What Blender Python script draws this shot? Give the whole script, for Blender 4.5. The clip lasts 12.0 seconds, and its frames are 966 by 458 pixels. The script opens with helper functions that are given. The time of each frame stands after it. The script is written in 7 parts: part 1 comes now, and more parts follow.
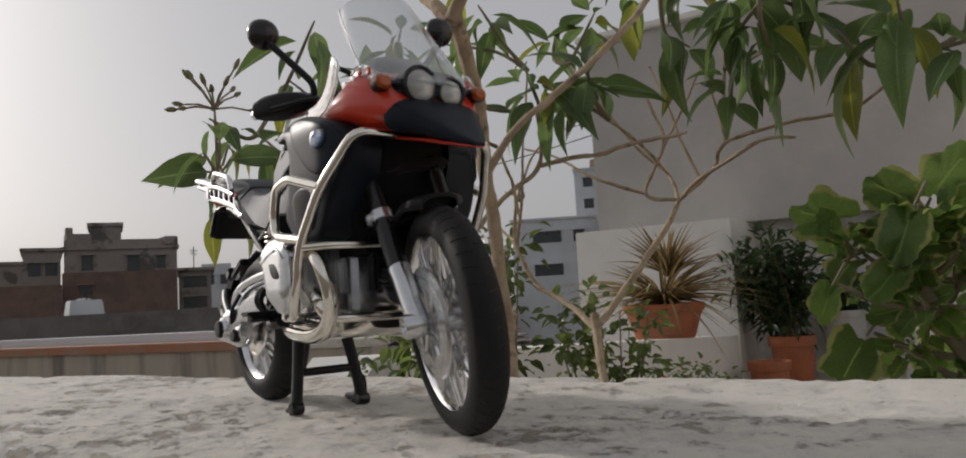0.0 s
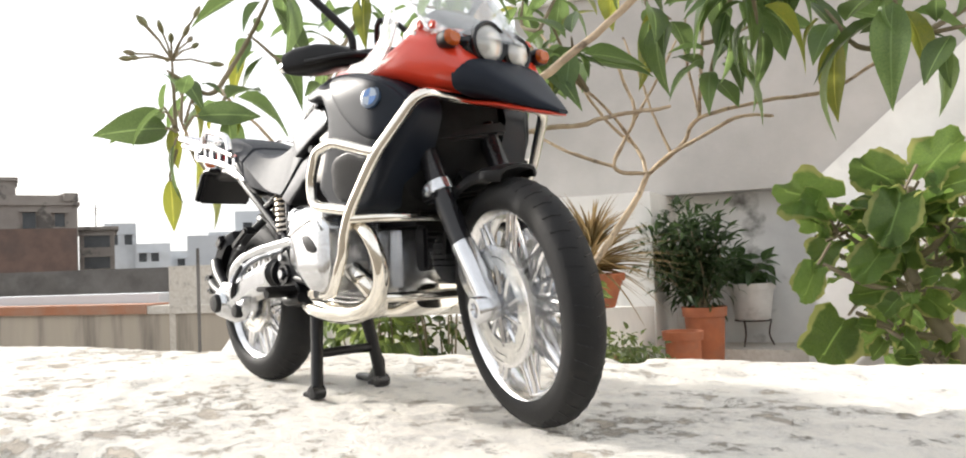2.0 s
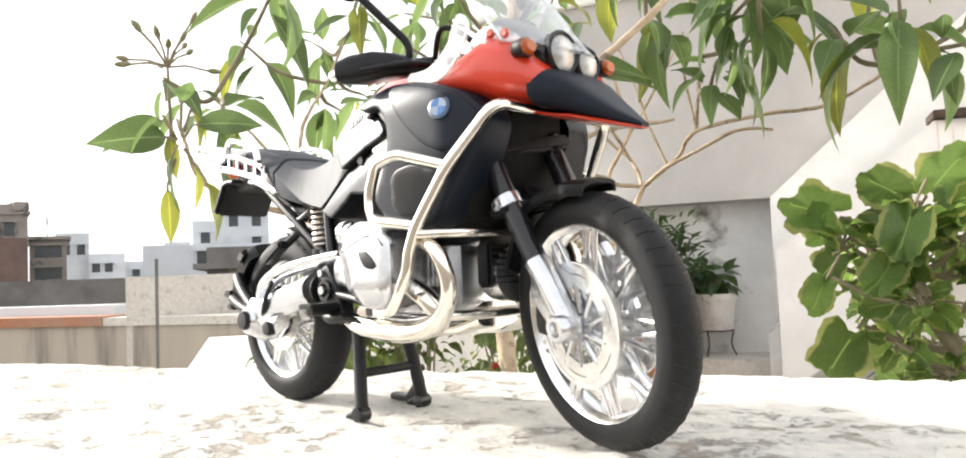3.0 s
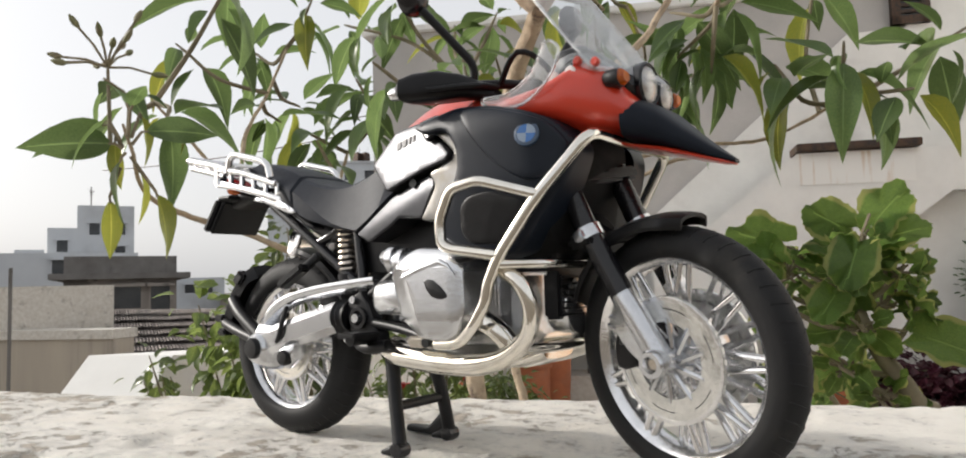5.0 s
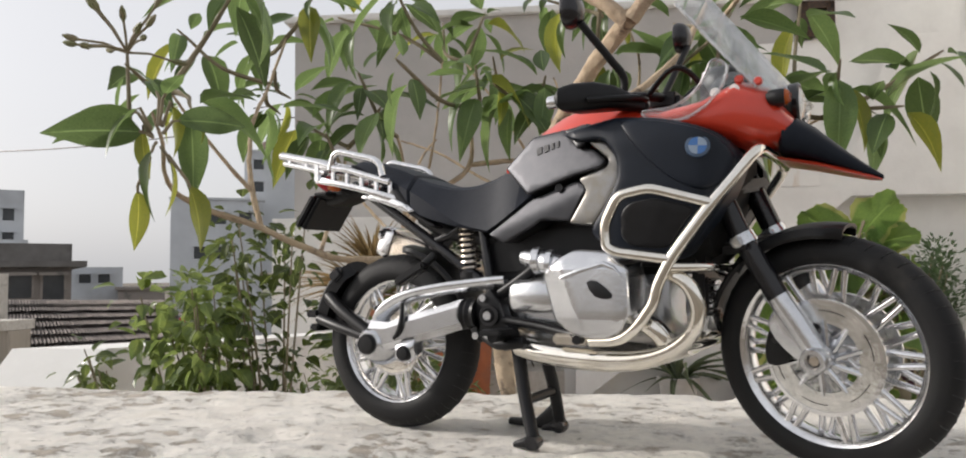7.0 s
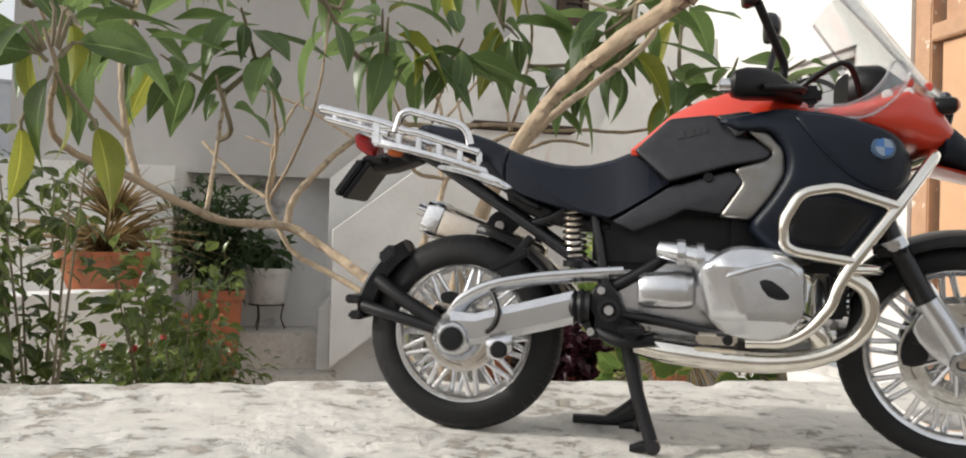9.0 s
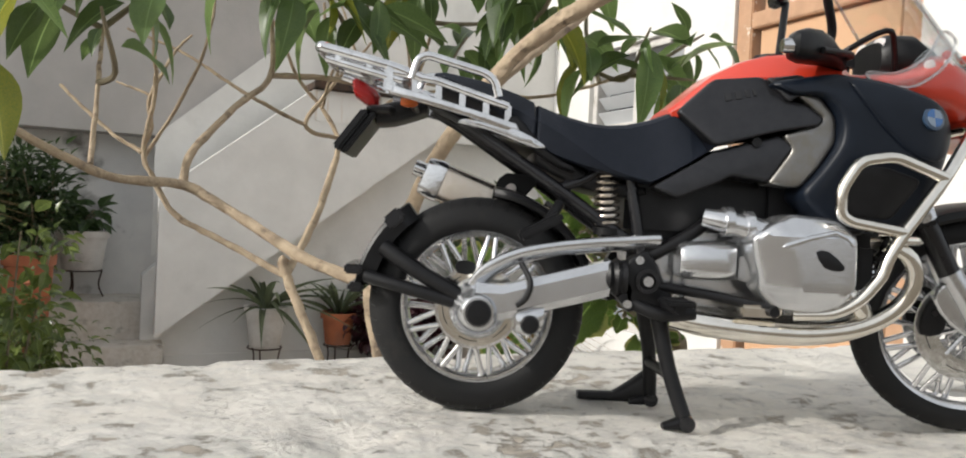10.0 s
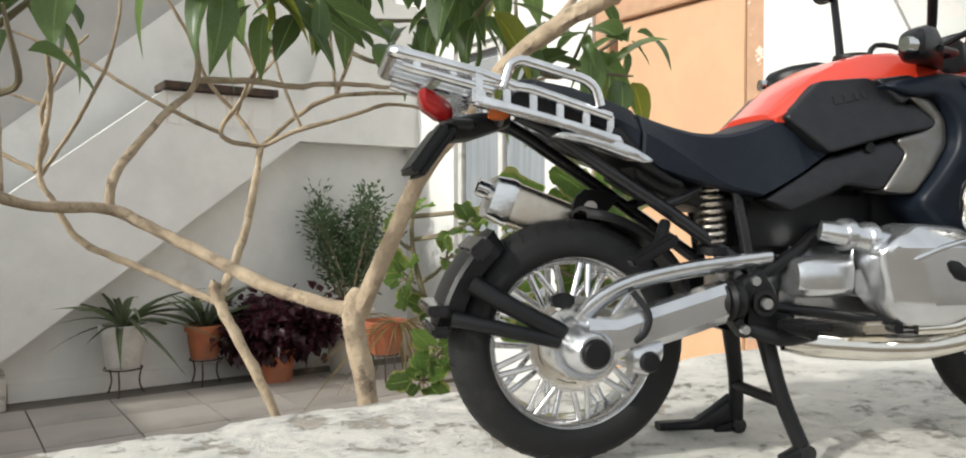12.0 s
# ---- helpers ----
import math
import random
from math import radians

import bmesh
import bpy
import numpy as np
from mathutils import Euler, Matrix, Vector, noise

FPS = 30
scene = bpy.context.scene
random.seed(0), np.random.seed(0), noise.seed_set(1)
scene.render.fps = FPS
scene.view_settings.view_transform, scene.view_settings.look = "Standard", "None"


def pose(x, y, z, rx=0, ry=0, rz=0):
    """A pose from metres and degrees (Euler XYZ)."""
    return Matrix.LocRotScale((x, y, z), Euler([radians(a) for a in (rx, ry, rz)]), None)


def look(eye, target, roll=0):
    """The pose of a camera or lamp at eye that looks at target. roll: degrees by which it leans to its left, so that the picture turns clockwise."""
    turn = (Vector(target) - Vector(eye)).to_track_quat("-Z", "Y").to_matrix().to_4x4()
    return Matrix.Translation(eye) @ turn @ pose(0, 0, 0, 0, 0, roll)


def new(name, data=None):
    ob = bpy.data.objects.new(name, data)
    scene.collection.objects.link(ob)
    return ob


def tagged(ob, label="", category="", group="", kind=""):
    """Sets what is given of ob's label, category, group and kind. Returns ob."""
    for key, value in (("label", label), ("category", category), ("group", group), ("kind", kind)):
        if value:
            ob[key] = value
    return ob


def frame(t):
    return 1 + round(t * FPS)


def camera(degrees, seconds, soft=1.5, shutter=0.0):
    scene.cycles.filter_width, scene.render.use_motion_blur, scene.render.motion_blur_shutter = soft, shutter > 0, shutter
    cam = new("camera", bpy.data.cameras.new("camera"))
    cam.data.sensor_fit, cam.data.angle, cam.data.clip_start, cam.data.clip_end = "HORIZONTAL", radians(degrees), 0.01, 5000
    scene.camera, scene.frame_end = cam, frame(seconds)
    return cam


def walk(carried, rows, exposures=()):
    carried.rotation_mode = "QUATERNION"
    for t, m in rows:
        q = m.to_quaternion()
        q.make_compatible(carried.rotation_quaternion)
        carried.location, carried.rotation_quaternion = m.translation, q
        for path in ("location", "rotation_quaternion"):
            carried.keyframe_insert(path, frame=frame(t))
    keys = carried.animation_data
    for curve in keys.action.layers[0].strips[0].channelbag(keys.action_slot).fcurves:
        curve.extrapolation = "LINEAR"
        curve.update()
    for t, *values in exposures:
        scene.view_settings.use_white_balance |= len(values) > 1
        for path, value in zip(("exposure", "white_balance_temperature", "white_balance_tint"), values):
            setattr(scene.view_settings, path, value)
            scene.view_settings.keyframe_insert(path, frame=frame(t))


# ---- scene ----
cam = camera(63.3, 12.0, soft=1.9)
PATH = [
    (0, (0.278, -0.137, 0.04), (-1.32, 1.053, 0.218), -3.4),
    (0.5, (0.274, -0.142, 0.045), (-1.31, 1.068, 0.211), -4.5),
    (1, (0.248, -0.146, 0.041), (-1.26, 1.164, 0.122), -2.7),
    (1.5, (0.238, -0.151, 0.042), (-1.237, 1.198, 0.107), -2.6),
    (2, (0.234, -0.159, 0.046), (-1.237, 1.195, 0.13), -2.3),
    (2.5, (0.222, -0.167, 0.049), (-1.215, 1.221, 0.136), -2.3),
    (2.7, (0.216, -0.171, 0.049), (-1.212, 1.226, 0.143), -2.4),
    (4.3, (0.17, -0.189, 0.052), (-1.054, 1.385, 0.205), -1.3),
    (4.5, (0.166, -0.193, 0.053), (-1.056, 1.385, 0.183), -1.8),
    (5, (0.16, -0.206, 0.055), (-1.004, 1.414, 0.193), -1.4),
    (5.5, (0.156, -0.223, 0.061), (-0.978, 1.417, 0.212), -1.5),
    (6, (0.146, -0.239, 0.059), (-0.957, 1.422, 0.22), -1.1),
    (6.5, (0.128, -0.247, 0.052), (-0.888, 1.465, 0.241), -0.3),
    (7, (0.104, -0.255, 0.058), (-0.871, 1.487, 0.178), -0.6),
    (7.2, (0.093, -0.259, 0.049), (-0.812, 1.512, 0.261), 0.5),
    (8.8, (-0.01, -0.27, 0.062), (-0.46, 1.677, 0.14), 1.1),
    (9, (-0.021, -0.267, 0.065), (-0.383, 1.699, 0.094), 1.8),
    (9.5, (-0.048, -0.259, 0.063), (-0.235, 1.732, 0.08), 2.5),
    (10, (-0.082, -0.246, 0.062), (-0.018, 1.752, 0.022), 2.8),
    (10.5, (-0.099, -0.227, 0.066), (0.106, 1.762, 0.03), 1.4),
    (11, (-0.117, -0.227, 0.066), (0.174, 1.751, 0.033), 0.2),
    (11.5, (-0.131, -0.221, 0.07), (0.278, 1.736, 0.012), -1.1),
    (12, (-0.143, -0.208, 0.069), (0.271, 1.748, 0.025), 0.0),
]
# seconds, stops, kelvin, tint
STOPS = [(0, -1.05, 6490, 12.8), (0.8, -1.0, 6490, 12.8), (1.2, -0.33, 6500, 11.5), (1.5, 0.1, 6500, 10.6), (2.0, 0.67, 6500, 10.0), (2.7, 1.07, 6500, 10.0), (4.3, 0.63, 6500, 10.0), (4.6, 0.32, 6494, 10.2), (5.2, -0.12, 6483, 10.7), (6.0, -0.19, 6469, 11.3), (6.5, -0.27, 6459, 11.6), (7.0, -0.14, 6450, 12.0), (8.8, -0.04, 6450, 10.2), (9.5, -0.14, 6417, 9.3), (10.0, -0.14, 6383, 8.7), (10.5, 0.23, 6350, 8.0), (11.2, 0.18, 6327, 7.1), (12.0, 0.01, 6300, 6.0)]
walk(cam, [(t, look(eye, target, roll)) for t, eye, target, roll in PATH], STOPS)

# ---- sky and sun ----
SUN_AZ, SUN_EL = 200.0, 26.0
world = bpy.data.worlds.new("hazy_sky")
scene.world = world
world.use_nodes = True
wn, wl = world.node_tree.nodes, world.node_tree.links
sky = wn.new("ShaderNodeTexSky")
sky.sky_type = "NISHITA"
sky.sun_disc = False
sky.sun_elevation = radians(SUN_EL)
sky.sun_rotation = radians(90 - SUN_AZ)
sky.dust_density, sky.air_density, sky.ozone_density = 5.0, 1.0, 1.0
haze = wn.new("ShaderNodeHueSaturation")
haze.inputs["Saturation"].default_value = 0.35
wl.new(sky.outputs[0], haze.inputs["Color"])
veil = wn.new("ShaderNodeMix")
veil.data_type = "RGBA"
veil.inputs[0].default_value = 0.45
veil.inputs[7].default_value = (9.8, 9.9, 10.0, 1)
wl.new(haze.outputs[0], veil.inputs[6])
wl.new(veil.outputs[2], wn["Background"].inputs["Color"])
wn["Background"].inputs["Strength"].default_value = 0.13

sun_data = bpy.data.lights.new("sun", "SUN")
sun_data.energy, sun_data.angle, sun_data.color = 3.0, radians(2.0), (1.0, 0.945, 0.87)
sun = new("sun", sun_data)
a, e = radians(SUN_AZ), radians(SUN_EL)
sun.matrix_world = look((20 * math.cos(a) * math.cos(e), 20 * math.sin(a) * math.cos(e), 20 * math.sin(e)), (0, 0, 0))

# ---- materials ----
def material(name, colour, rough=0.6, metal=0.0, second=None, scale=20.0, detail=6.0, mix=(0.35, 0.65), bump=0.0, bump_scale=None,
             third=None, third_scale=3.0, third_at=(0.5, 0.7), random=0.0, coat=0.0, stretch=(1, 1, 1), spec=None, island=0.0, transmission=0.0):
    """A procedural surface: two colours by fine noise, a third in broad stains, relief, and a random shade for each object or island."""
    m = bpy.data.materials.new(name)
    m.use_nodes = True
    n, l = m.node_tree.nodes, m.node_tree.links
    b = n["Principled BSDF"]
    b.inputs["Roughness"].default_value, b.inputs["Metallic"].default_value = rough, metal
    b.inputs["Coat Weight"].default_value, b.inputs["Coat Roughness"].default_value = coat, 0.08
    b.inputs["Transmission Weight"].default_value = transmission
    if spec is not None:
        b.inputs["Specular IOR Level"].default_value = spec
    tc, mp = n.new("ShaderNodeTexCoord"), n.new("ShaderNodeMapping")
    l.new(tc.outputs["Object"], mp.inputs["Vector"])
    mp.inputs["Scale"].default_value = stretch

    def noise_ramp(size, lo, hi, det):
        t, r = n.new("ShaderNodeTexNoise"), n.new("ShaderNodeMapRange")
        l.new(mp.outputs[0], t.inputs["Vector"])
        t.inputs["Scale"].default_value, t.inputs["Detail"].default_value = size, det
        t.inputs["Roughness"].default_value = 0.6
        r.inputs["From Min"].default_value, r.inputs["From Max"].default_value = lo, hi
        l.new(t.outputs["Fac"], r.inputs["Value"])
        return t, r

    def blend(fac, c1, c2, mode="MIX"):
        x = n.new("ShaderNodeMix")
        x.data_type, x.blend_type = "RGBA", mode
        for sock, v in ((x.inputs[0], fac), (x.inputs[6], c1), (x.inputs[7], c2)):
            if isinstance(v, (tuple, float, int)):
                sock.default_value = (*v, 1) if isinstance(v, tuple) else v
            else:
                l.new(v, sock)
        return x.outputs[2]

    out = (*colour,)
    if second:
        _, r = noise_ramp(scale, mix[0], mix[1], detail)
        out = blend(r.outputs[0], colour, second)
    if third:
        _, r = noise_ramp(third_scale, third_at[0], third_at[1], 8.0)
        out = blend(r.outputs[0], out, third)
    if random or island:
        src = n.new("ShaderNodeObjectInfo").outputs["Random"] if random else n.new("ShaderNodeNewGeometry").outputs["Random Per Island"]
        amount = random or island
        hs, mr = n.new("ShaderNodeHueSaturation"), n.new("ShaderNodeMapRange")
        mr.inputs["To Min"].default_value, mr.inputs["To Max"].default_value = 1 - amount, 1 + amount
        l.new(src, mr.inputs["Value"])
        l.new(mr.outputs[0], hs.inputs["Value"])
        if isinstance(out, tuple):
            hs.inputs["Color"].default_value = (*out, 1)
        else:
            l.new(out, hs.inputs["Color"])
        out = hs.outputs[0]
    if isinstance(out, tuple):
        b.inputs["Base Color"].default_value = (*out, 1)
    else:
        l.new(out, b.inputs["Base Color"])
    if bump:
        t, _ = noise_ramp(bump_scale or scale * 2, 0, 1, 10.0)
        bp = n.new("ShaderNodeBump")
        bp.inputs["Strength"].default_value, bp.inputs["Distance"].default_value = 1.0, bump
        l.new(t.outputs["Fac"], bp.inputs["Height"])
        l.new(bp.outputs[0], b.inputs["Normal"])
    return m


def leaf_material(name, colour, second, edge=None, random=0.35, rough=0.3, crinkle=0.0):
    """A leaf: two greens, a pale midrib and, if asked, a pale rim; light shines through it."""
    m = material(name, colour, rough, second=second, scale=60, random=random, spec=0.4, bump=crinkle, bump_scale=140)
    n, l = m.node_tree.nodes, m.node_tree.links
    b, o = n["Principled BSDF"], n["Material Output"]
    col = b.inputs["Base Color"].links[0].from_socket
    uv, sep = n.new("ShaderNodeUVMap"), n.new("ShaderNodeSeparateXYZ")
    l.new(uv.outputs[0], sep.inputs[0])
    d, ab = n.new("ShaderNodeMath"), n.new("ShaderNodeMath")
    d.operation, d.inputs[1].default_value, ab.operation = "SUBTRACT", 0.5, "ABSOLUTE"
    l.new(sep.outputs[0], d.inputs[0])
    l.new(d.outputs[0], ab.inputs[0])
    rib = n.new("ShaderNodeMapRange")
    rib.inputs["From Min"].default_value, rib.inputs["From Max"].default_value = 0.032, 0.008
    l.new(ab.outputs[0], rib.inputs["Value"])
    mx = n.new("ShaderNodeMix")
    mx.data_type = "RGBA"
    mx.inputs[7].default_value = (*(min(1, c * 1.6 + 0.015) for c in colour), 1)
    l.new(rib.outputs[0], mx.inputs[0])
    l.new(col, mx.inputs[6])
    out = mx.outputs[2]
    if edge:
        rim, mx2 = n.new("ShaderNodeMapRange"), n.new("ShaderNodeMix")
        rim.inputs["From Min"].default_value, rim.inputs["From Max"].default_value = 0.46, 0.497
        mx2.data_type = "RGBA"
        mx2.inputs[7].default_value = (*edge, 1)
        l.new(ab.outputs[0], rim.inputs["Value"])
        l.new(rim.outputs[0], mx2.inputs[0])
        l.new(out, mx2.inputs[6])
        out = mx2.outputs[2]
    l.new(out, b.inputs["Base Color"])
    tr, add = n.new("ShaderNodeBsdfTranslucent"), n.new("ShaderNodeMixShader")
    br = n.new("ShaderNodeHueSaturation")
    br.inputs["Value"].default_value = 2.1
    br.inputs["Hue"].default_value = 0.48
    l.new(out, br.inputs["Color"])
    l.new(br.outputs[0], tr.inputs["Color"])
    add.inputs[0].default_value = 0.46
    l.new(b.outputs[0], add.inputs[1])
    l.new(tr.outputs[0], add.inputs[2])
    l.new(add.outputs[0], o.inputs["Surface"])
    return m


CEMENT = material("weathered_cement", (0.6, 0.57, 0.52), 0.9, second=(0.5, 0.46, 0.4), scale=34, third=(0.26, 0.235, 0.2), third_scale=13, third_at=(0.57, 0.75), bump=0.0022, bump_scale=55)


def peeling_material(name):
    """Old limewash on rough mortar: flakes with sharp rims, brown mortar between, grey blotches stronger towards one
    end of the coping, and dark grit.
    """
    m = bpy.data.materials.new(name)
    m.use_nodes = True
    n, l = m.node_tree.nodes, m.node_tree.links
    b = n["Principled BSDF"]
    b.inputs["Roughness"].default_value = 0.92
    tc, mp = n.new("ShaderNodeTexCoord"), n.new("ShaderNodeMapping")
    l.new(tc.outputs["Object"], mp.inputs["Vector"])
    mp.inputs["Rotation"].default_value = (0, 0, radians(-23.3))
    mp.inputs["Scale"].default_value = (0.8, 1.0, 1.0)

    def grain(scale, detail=8.0, rough=0.62, shift=0.0):
        t = n.new("ShaderNodeTexNoise")
        t.inputs["Scale"].default_value, t.inputs["Detail"].default_value, t.inputs["Roughness"].default_value = scale, detail, rough
        if shift:
            o = n.new("ShaderNodeVectorMath")
            o.inputs[1].default_value = (shift, shift * 0.7, 0)
            l.new(mp.outputs[0], o.inputs[0])
            l.new(o.outputs[0], t.inputs["Vector"])
        else:
            l.new(mp.outputs[0], t.inputs["Vector"])
        return t.outputs["Fac"]

    def step(v, lo, hi):
        r = n.new("ShaderNodeMapRange")
        r.inputs["From Min"].default_value, r.inputs["From Max"].default_value = lo, hi
        l.new(v, r.inputs["Value"])
        return r.outputs[0]

    def calc(op, a, c):
        r = n.new("ShaderNodeMath")
        r.operation = op
        for k, v in enumerate((a, c)):
            if isinstance(v, float):
                r.inputs[k].default_value = v
            else:
                l.new(v, r.inputs[k])
        return r.outputs[0]

    def blend(f, a, c):
        x = n.new("ShaderNodeMix")
        x.data_type = "RGBA"
        l.new(f, x.inputs[0])
        for k, v in ((6, a), (7, c)):
            if isinstance(v, tuple):
                x.inputs[k].default_value = (*v, 1)
            else:
                l.new(v, x.inputs[k])
        return x.outputs[2]

    fine, wide, spread = grain(75, 10, 0.72), grain(14, 8, 0.65, 3.3), grain(3.2, 3, 0.5, 7.1)
    mixed = calc("ADD", calc("MULTIPLY", fine, 0.55), calc("ADD", calc("MULTIPLY", wide, 0.3), calc("MULTIPLY", spread, 0.2)))
    peeled = step(mixed, 0.575, 0.60)
    thin = step(mixed, 0.51, 0.58)
    grit = step(grain(150, 6, 0.7, 1.7), 0.6, 0.66)
    ashen = calc("MULTIPLY", step(grain(5.5, 10, 0.72, 5.9), 0.53, 0.6), step(fine, 0.42, 0.56))
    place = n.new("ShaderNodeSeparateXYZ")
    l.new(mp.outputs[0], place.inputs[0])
    # grey blotches strengthen between mapped x -0.05 and -0.17
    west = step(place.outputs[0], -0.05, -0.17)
    lime = blend(step(grain(16, 8, 0.6, 2.2), 0.4, 0.65), (0.9, 0.865, 0.795), (0.82, 0.775, 0.7))
    mortar = blend(step(grain(70, 6, 0.65, 4.4), 0.42, 0.62), (0.6, 0.535, 0.45), (0.45, 0.4, 0.335))
    col = blend(thin, lime, (0.74, 0.715, 0.665))
    col = blend(peeled, col, mortar)
    col = blend(calc("MULTIPLY", ashen, calc("ADD", calc("MULTIPLY", west, 0.6), 0.28)), col, (0.23, 0.215, 0.2))
    col = blend(calc("MULTIPLY", grit, 0.6), col, (0.2, 0.18, 0.155))
    l.new(col, b.inputs["Base Color"])
    height = calc("SUBTRACT", calc("ADD", calc("MULTIPLY", grain(60, 10, 0.72, 6.1), 1.0), calc("MULTIPLY", grain(240, 6, 0.7, 9.1), 0.35)), calc("MULTIPLY", peeled, 0.22))
    bp = n.new("ShaderNodeBump")
    bp.inputs["Strength"].default_value, bp.inputs["Distance"].default_value = 1.0, 0.0055
    l.new(height, bp.inputs["Height"])
    l.new(bp.outputs[0], b.inputs["Normal"])
    return m


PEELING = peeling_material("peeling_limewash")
GREY_WALL = material("grey_distemper", (0.46, 0.44, 0.42), 0.85, second=(0.40, 0.385, 0.365), scale=3, third=(0.34, 0.33, 0.31), third_scale=0.7, third_at=(0.5, 0.75), bump=0.002, bump_scale=40)
WHITE_WALL = material("white_limewash", (0.76, 0.75, 0.72), 0.85, second=(0.68, 0.67, 0.64), scale=4, third=(0.5, 0.48, 0.45), third_scale=1.6, third_at=(0.6, 0.8), bump=0.002, bump_scale=30)
STAINED_WALL = material("mildewed_limewash", (0.72, 0.71, 0.69), 0.9, second=(0.62, 0.61, 0.6), scale=4, third=(0.16, 0.15, 0.14), third_scale=2.2, third_at=(0.57, 0.68), bump=0.002, bump_scale=30)
CREAM_WALL = material("streaked_cream_wall", (0.42, 0.37, 0.3), 0.9, second=(0.34, 0.3, 0.25), scale=2, third=(0.1, 0.09, 0.08), third_scale=2.0, third_at=(0.52, 0.72), stretch=(1.5, 1.5, 0.15), bump=0.003)
DARK_CEMENT = material("sooty_cement", (0.14, 0.13, 0.12), 0.95, second=(0.2, 0.19, 0.18), scale=1.5, third=(0.07, 0.065, 0.06), third_scale=0.8, bump=0.01, bump_scale=8)
HOUSE_WALL = material("old_house_plaster", (0.3, 0.27, 0.24), 0.9, second=(0.24, 0.21, 0.19), scale=0.8, third=(0.12, 0.11, 0.1), third_scale=0.9, third_at=(0.54, 0.6), bump=0.02, bump_scale=4)
FAR_WHITE = material("far_white_wall", (0.62, 0.64, 0.66), 0.9, second=(0.54, 0.56, 0.58), scale=0.4, third=(0.42, 0.43, 0.44), third_scale=0.3)
BRICK = material("house_brick", (0.19, 0.125, 0.1), 0.9, second=(0.14, 0.095, 0.08), scale=2, third=(0.12, 0.09, 0.08), third_scale=0.6, random=0.2)
ORANGE_CAP = material("faded_orange_coping", (0.33, 0.2, 0.14), 0.85, second=(0.34, 0.14, 0.07), scale=3)
ROOF_TILE = material("grey_roof_tile", (0.14, 0.12, 0.11), 0.9, second=(0.2, 0.17, 0.15), scale=3, third=(0.08, 0.07, 0.065), third_scale=1.2, bump=0.01, island=0.25)
FLOOR_TILE = material("terrace_tile", (0.36, 0.325, 0.29), 0.6, second=(0.36, 0.325, 0.29), scale=6, third=(0.25, 0.23, 0.21), third_scale=1.5, random=0.08, bump=0.001)
GROUT = material("tile_joint", (0.13, 0.115, 0.1), 0.95, second=(0.18, 0.16, 0.14), scale=8)
EARTH = material("dusty_ground", (0.2, 0.17, 0.13), 0.95, second=(0.14, 0.12, 0.1), scale=0.4, third=(0.25, 0.22, 0.18), third_scale=0.05, bump=0.02, bump_scale=3)
SOIL = material("dark_soil", (0.06, 0.045, 0.03), 0.95, second=(0.1, 0.075, 0.05), scale=40, bump=0.004, bump_scale=90)
GLASS_DARK = material("dark_window", (0.03, 0.035, 0.04), 0.15, second=(0.05, 0.055, 0.06), scale=2)
GLASS_PALE = material("curtained_glass", (0.3, 0.32, 0.34), 0.12, second=(0.22, 0.24, 0.26), scale=5, stretch=(6, 6, 0.3))
IRON = material("black_iron", (0.03, 0.028, 0.026), 0.5, metal=0.6, second=(0.09, 0.05, 0.03), scale=60)
TERRACOTTA = material("terracotta", (0.42, 0.14, 0.06), 0.8, second=(0.34, 0.11, 0.05), scale=14, third=(0.28, 0.13, 0.08), third_scale=5, bump=0.002)
POT_WHITE = material("white_pot", (0.62, 0.6, 0.57), 0.7, second=(0.52, 0.5, 0.47), scale=12, third=(0.34, 0.32, 0.29), third_scale=6, third_at=(0.58, 0.75))
DOOR_PAINT = material("peach_door_paint", (0.62, 0.38, 0.22), 0.5, second=(0.56, 0.34, 0.2), scale=4, bump=0.001)
DOOR_FRAME = material("worn_brown_frame", (0.5, 0.3, 0.18), 0.6, second=(0.42, 0.25, 0.15), scale=14, third=(0.7, 0.62, 0.52), third_scale=16, third_at=(0.62, 0.66), bump=0.002)
RUST = material("dark_slab_edge", (0.03, 0.025, 0.022), 0.9, second=(0.09, 0.05, 0.03), scale=18, bump=0.003)
RUST_STAIN = material("rust_stain", (0.74, 0.73, 0.7), 0.9, second=(0.5, 0.33, 0.17), scale=7, mix=(0.52, 0.7), detail=9, stretch=(2.2, 2.2, 0.22))
BARK = material("pale_bark", (0.52, 0.41, 0.285), 0.88, second=(0.36, 0.275, 0.19), scale=75, third=(0.19, 0.145, 0.105), third_scale=110, third_at=(0.57, 0.68), bump=0.0024, bump_scale=210)
BARK_YOUNG = material("young_bark", (0.24, 0.2, 0.13), 0.8, second=(0.17, 0.14, 0.09), scale=50, bump=0.0006, bump_scale=160)
LEAF = leaf_material("tree_leaf", (0.095, 0.15, 0.05), (0.062, 0.105, 0.036), rough=0.34)
# yellowed leaves, and leaves whose back-lit yellow-green is put into the colour
LEAF_OLD_OR_LIT = leaf_material("yellowing_or_backlit_leaf", (0.19, 0.2, 0.03), (0.12, 0.16, 0.03))
LEAF_EDGED = leaf_material("pale_rimmed_leaf", (0.135, 0.228, 0.05), (0.08, 0.157, 0.035), edge=(0.3, 0.34, 0.11), rough=0.5, crinkle=0.004)
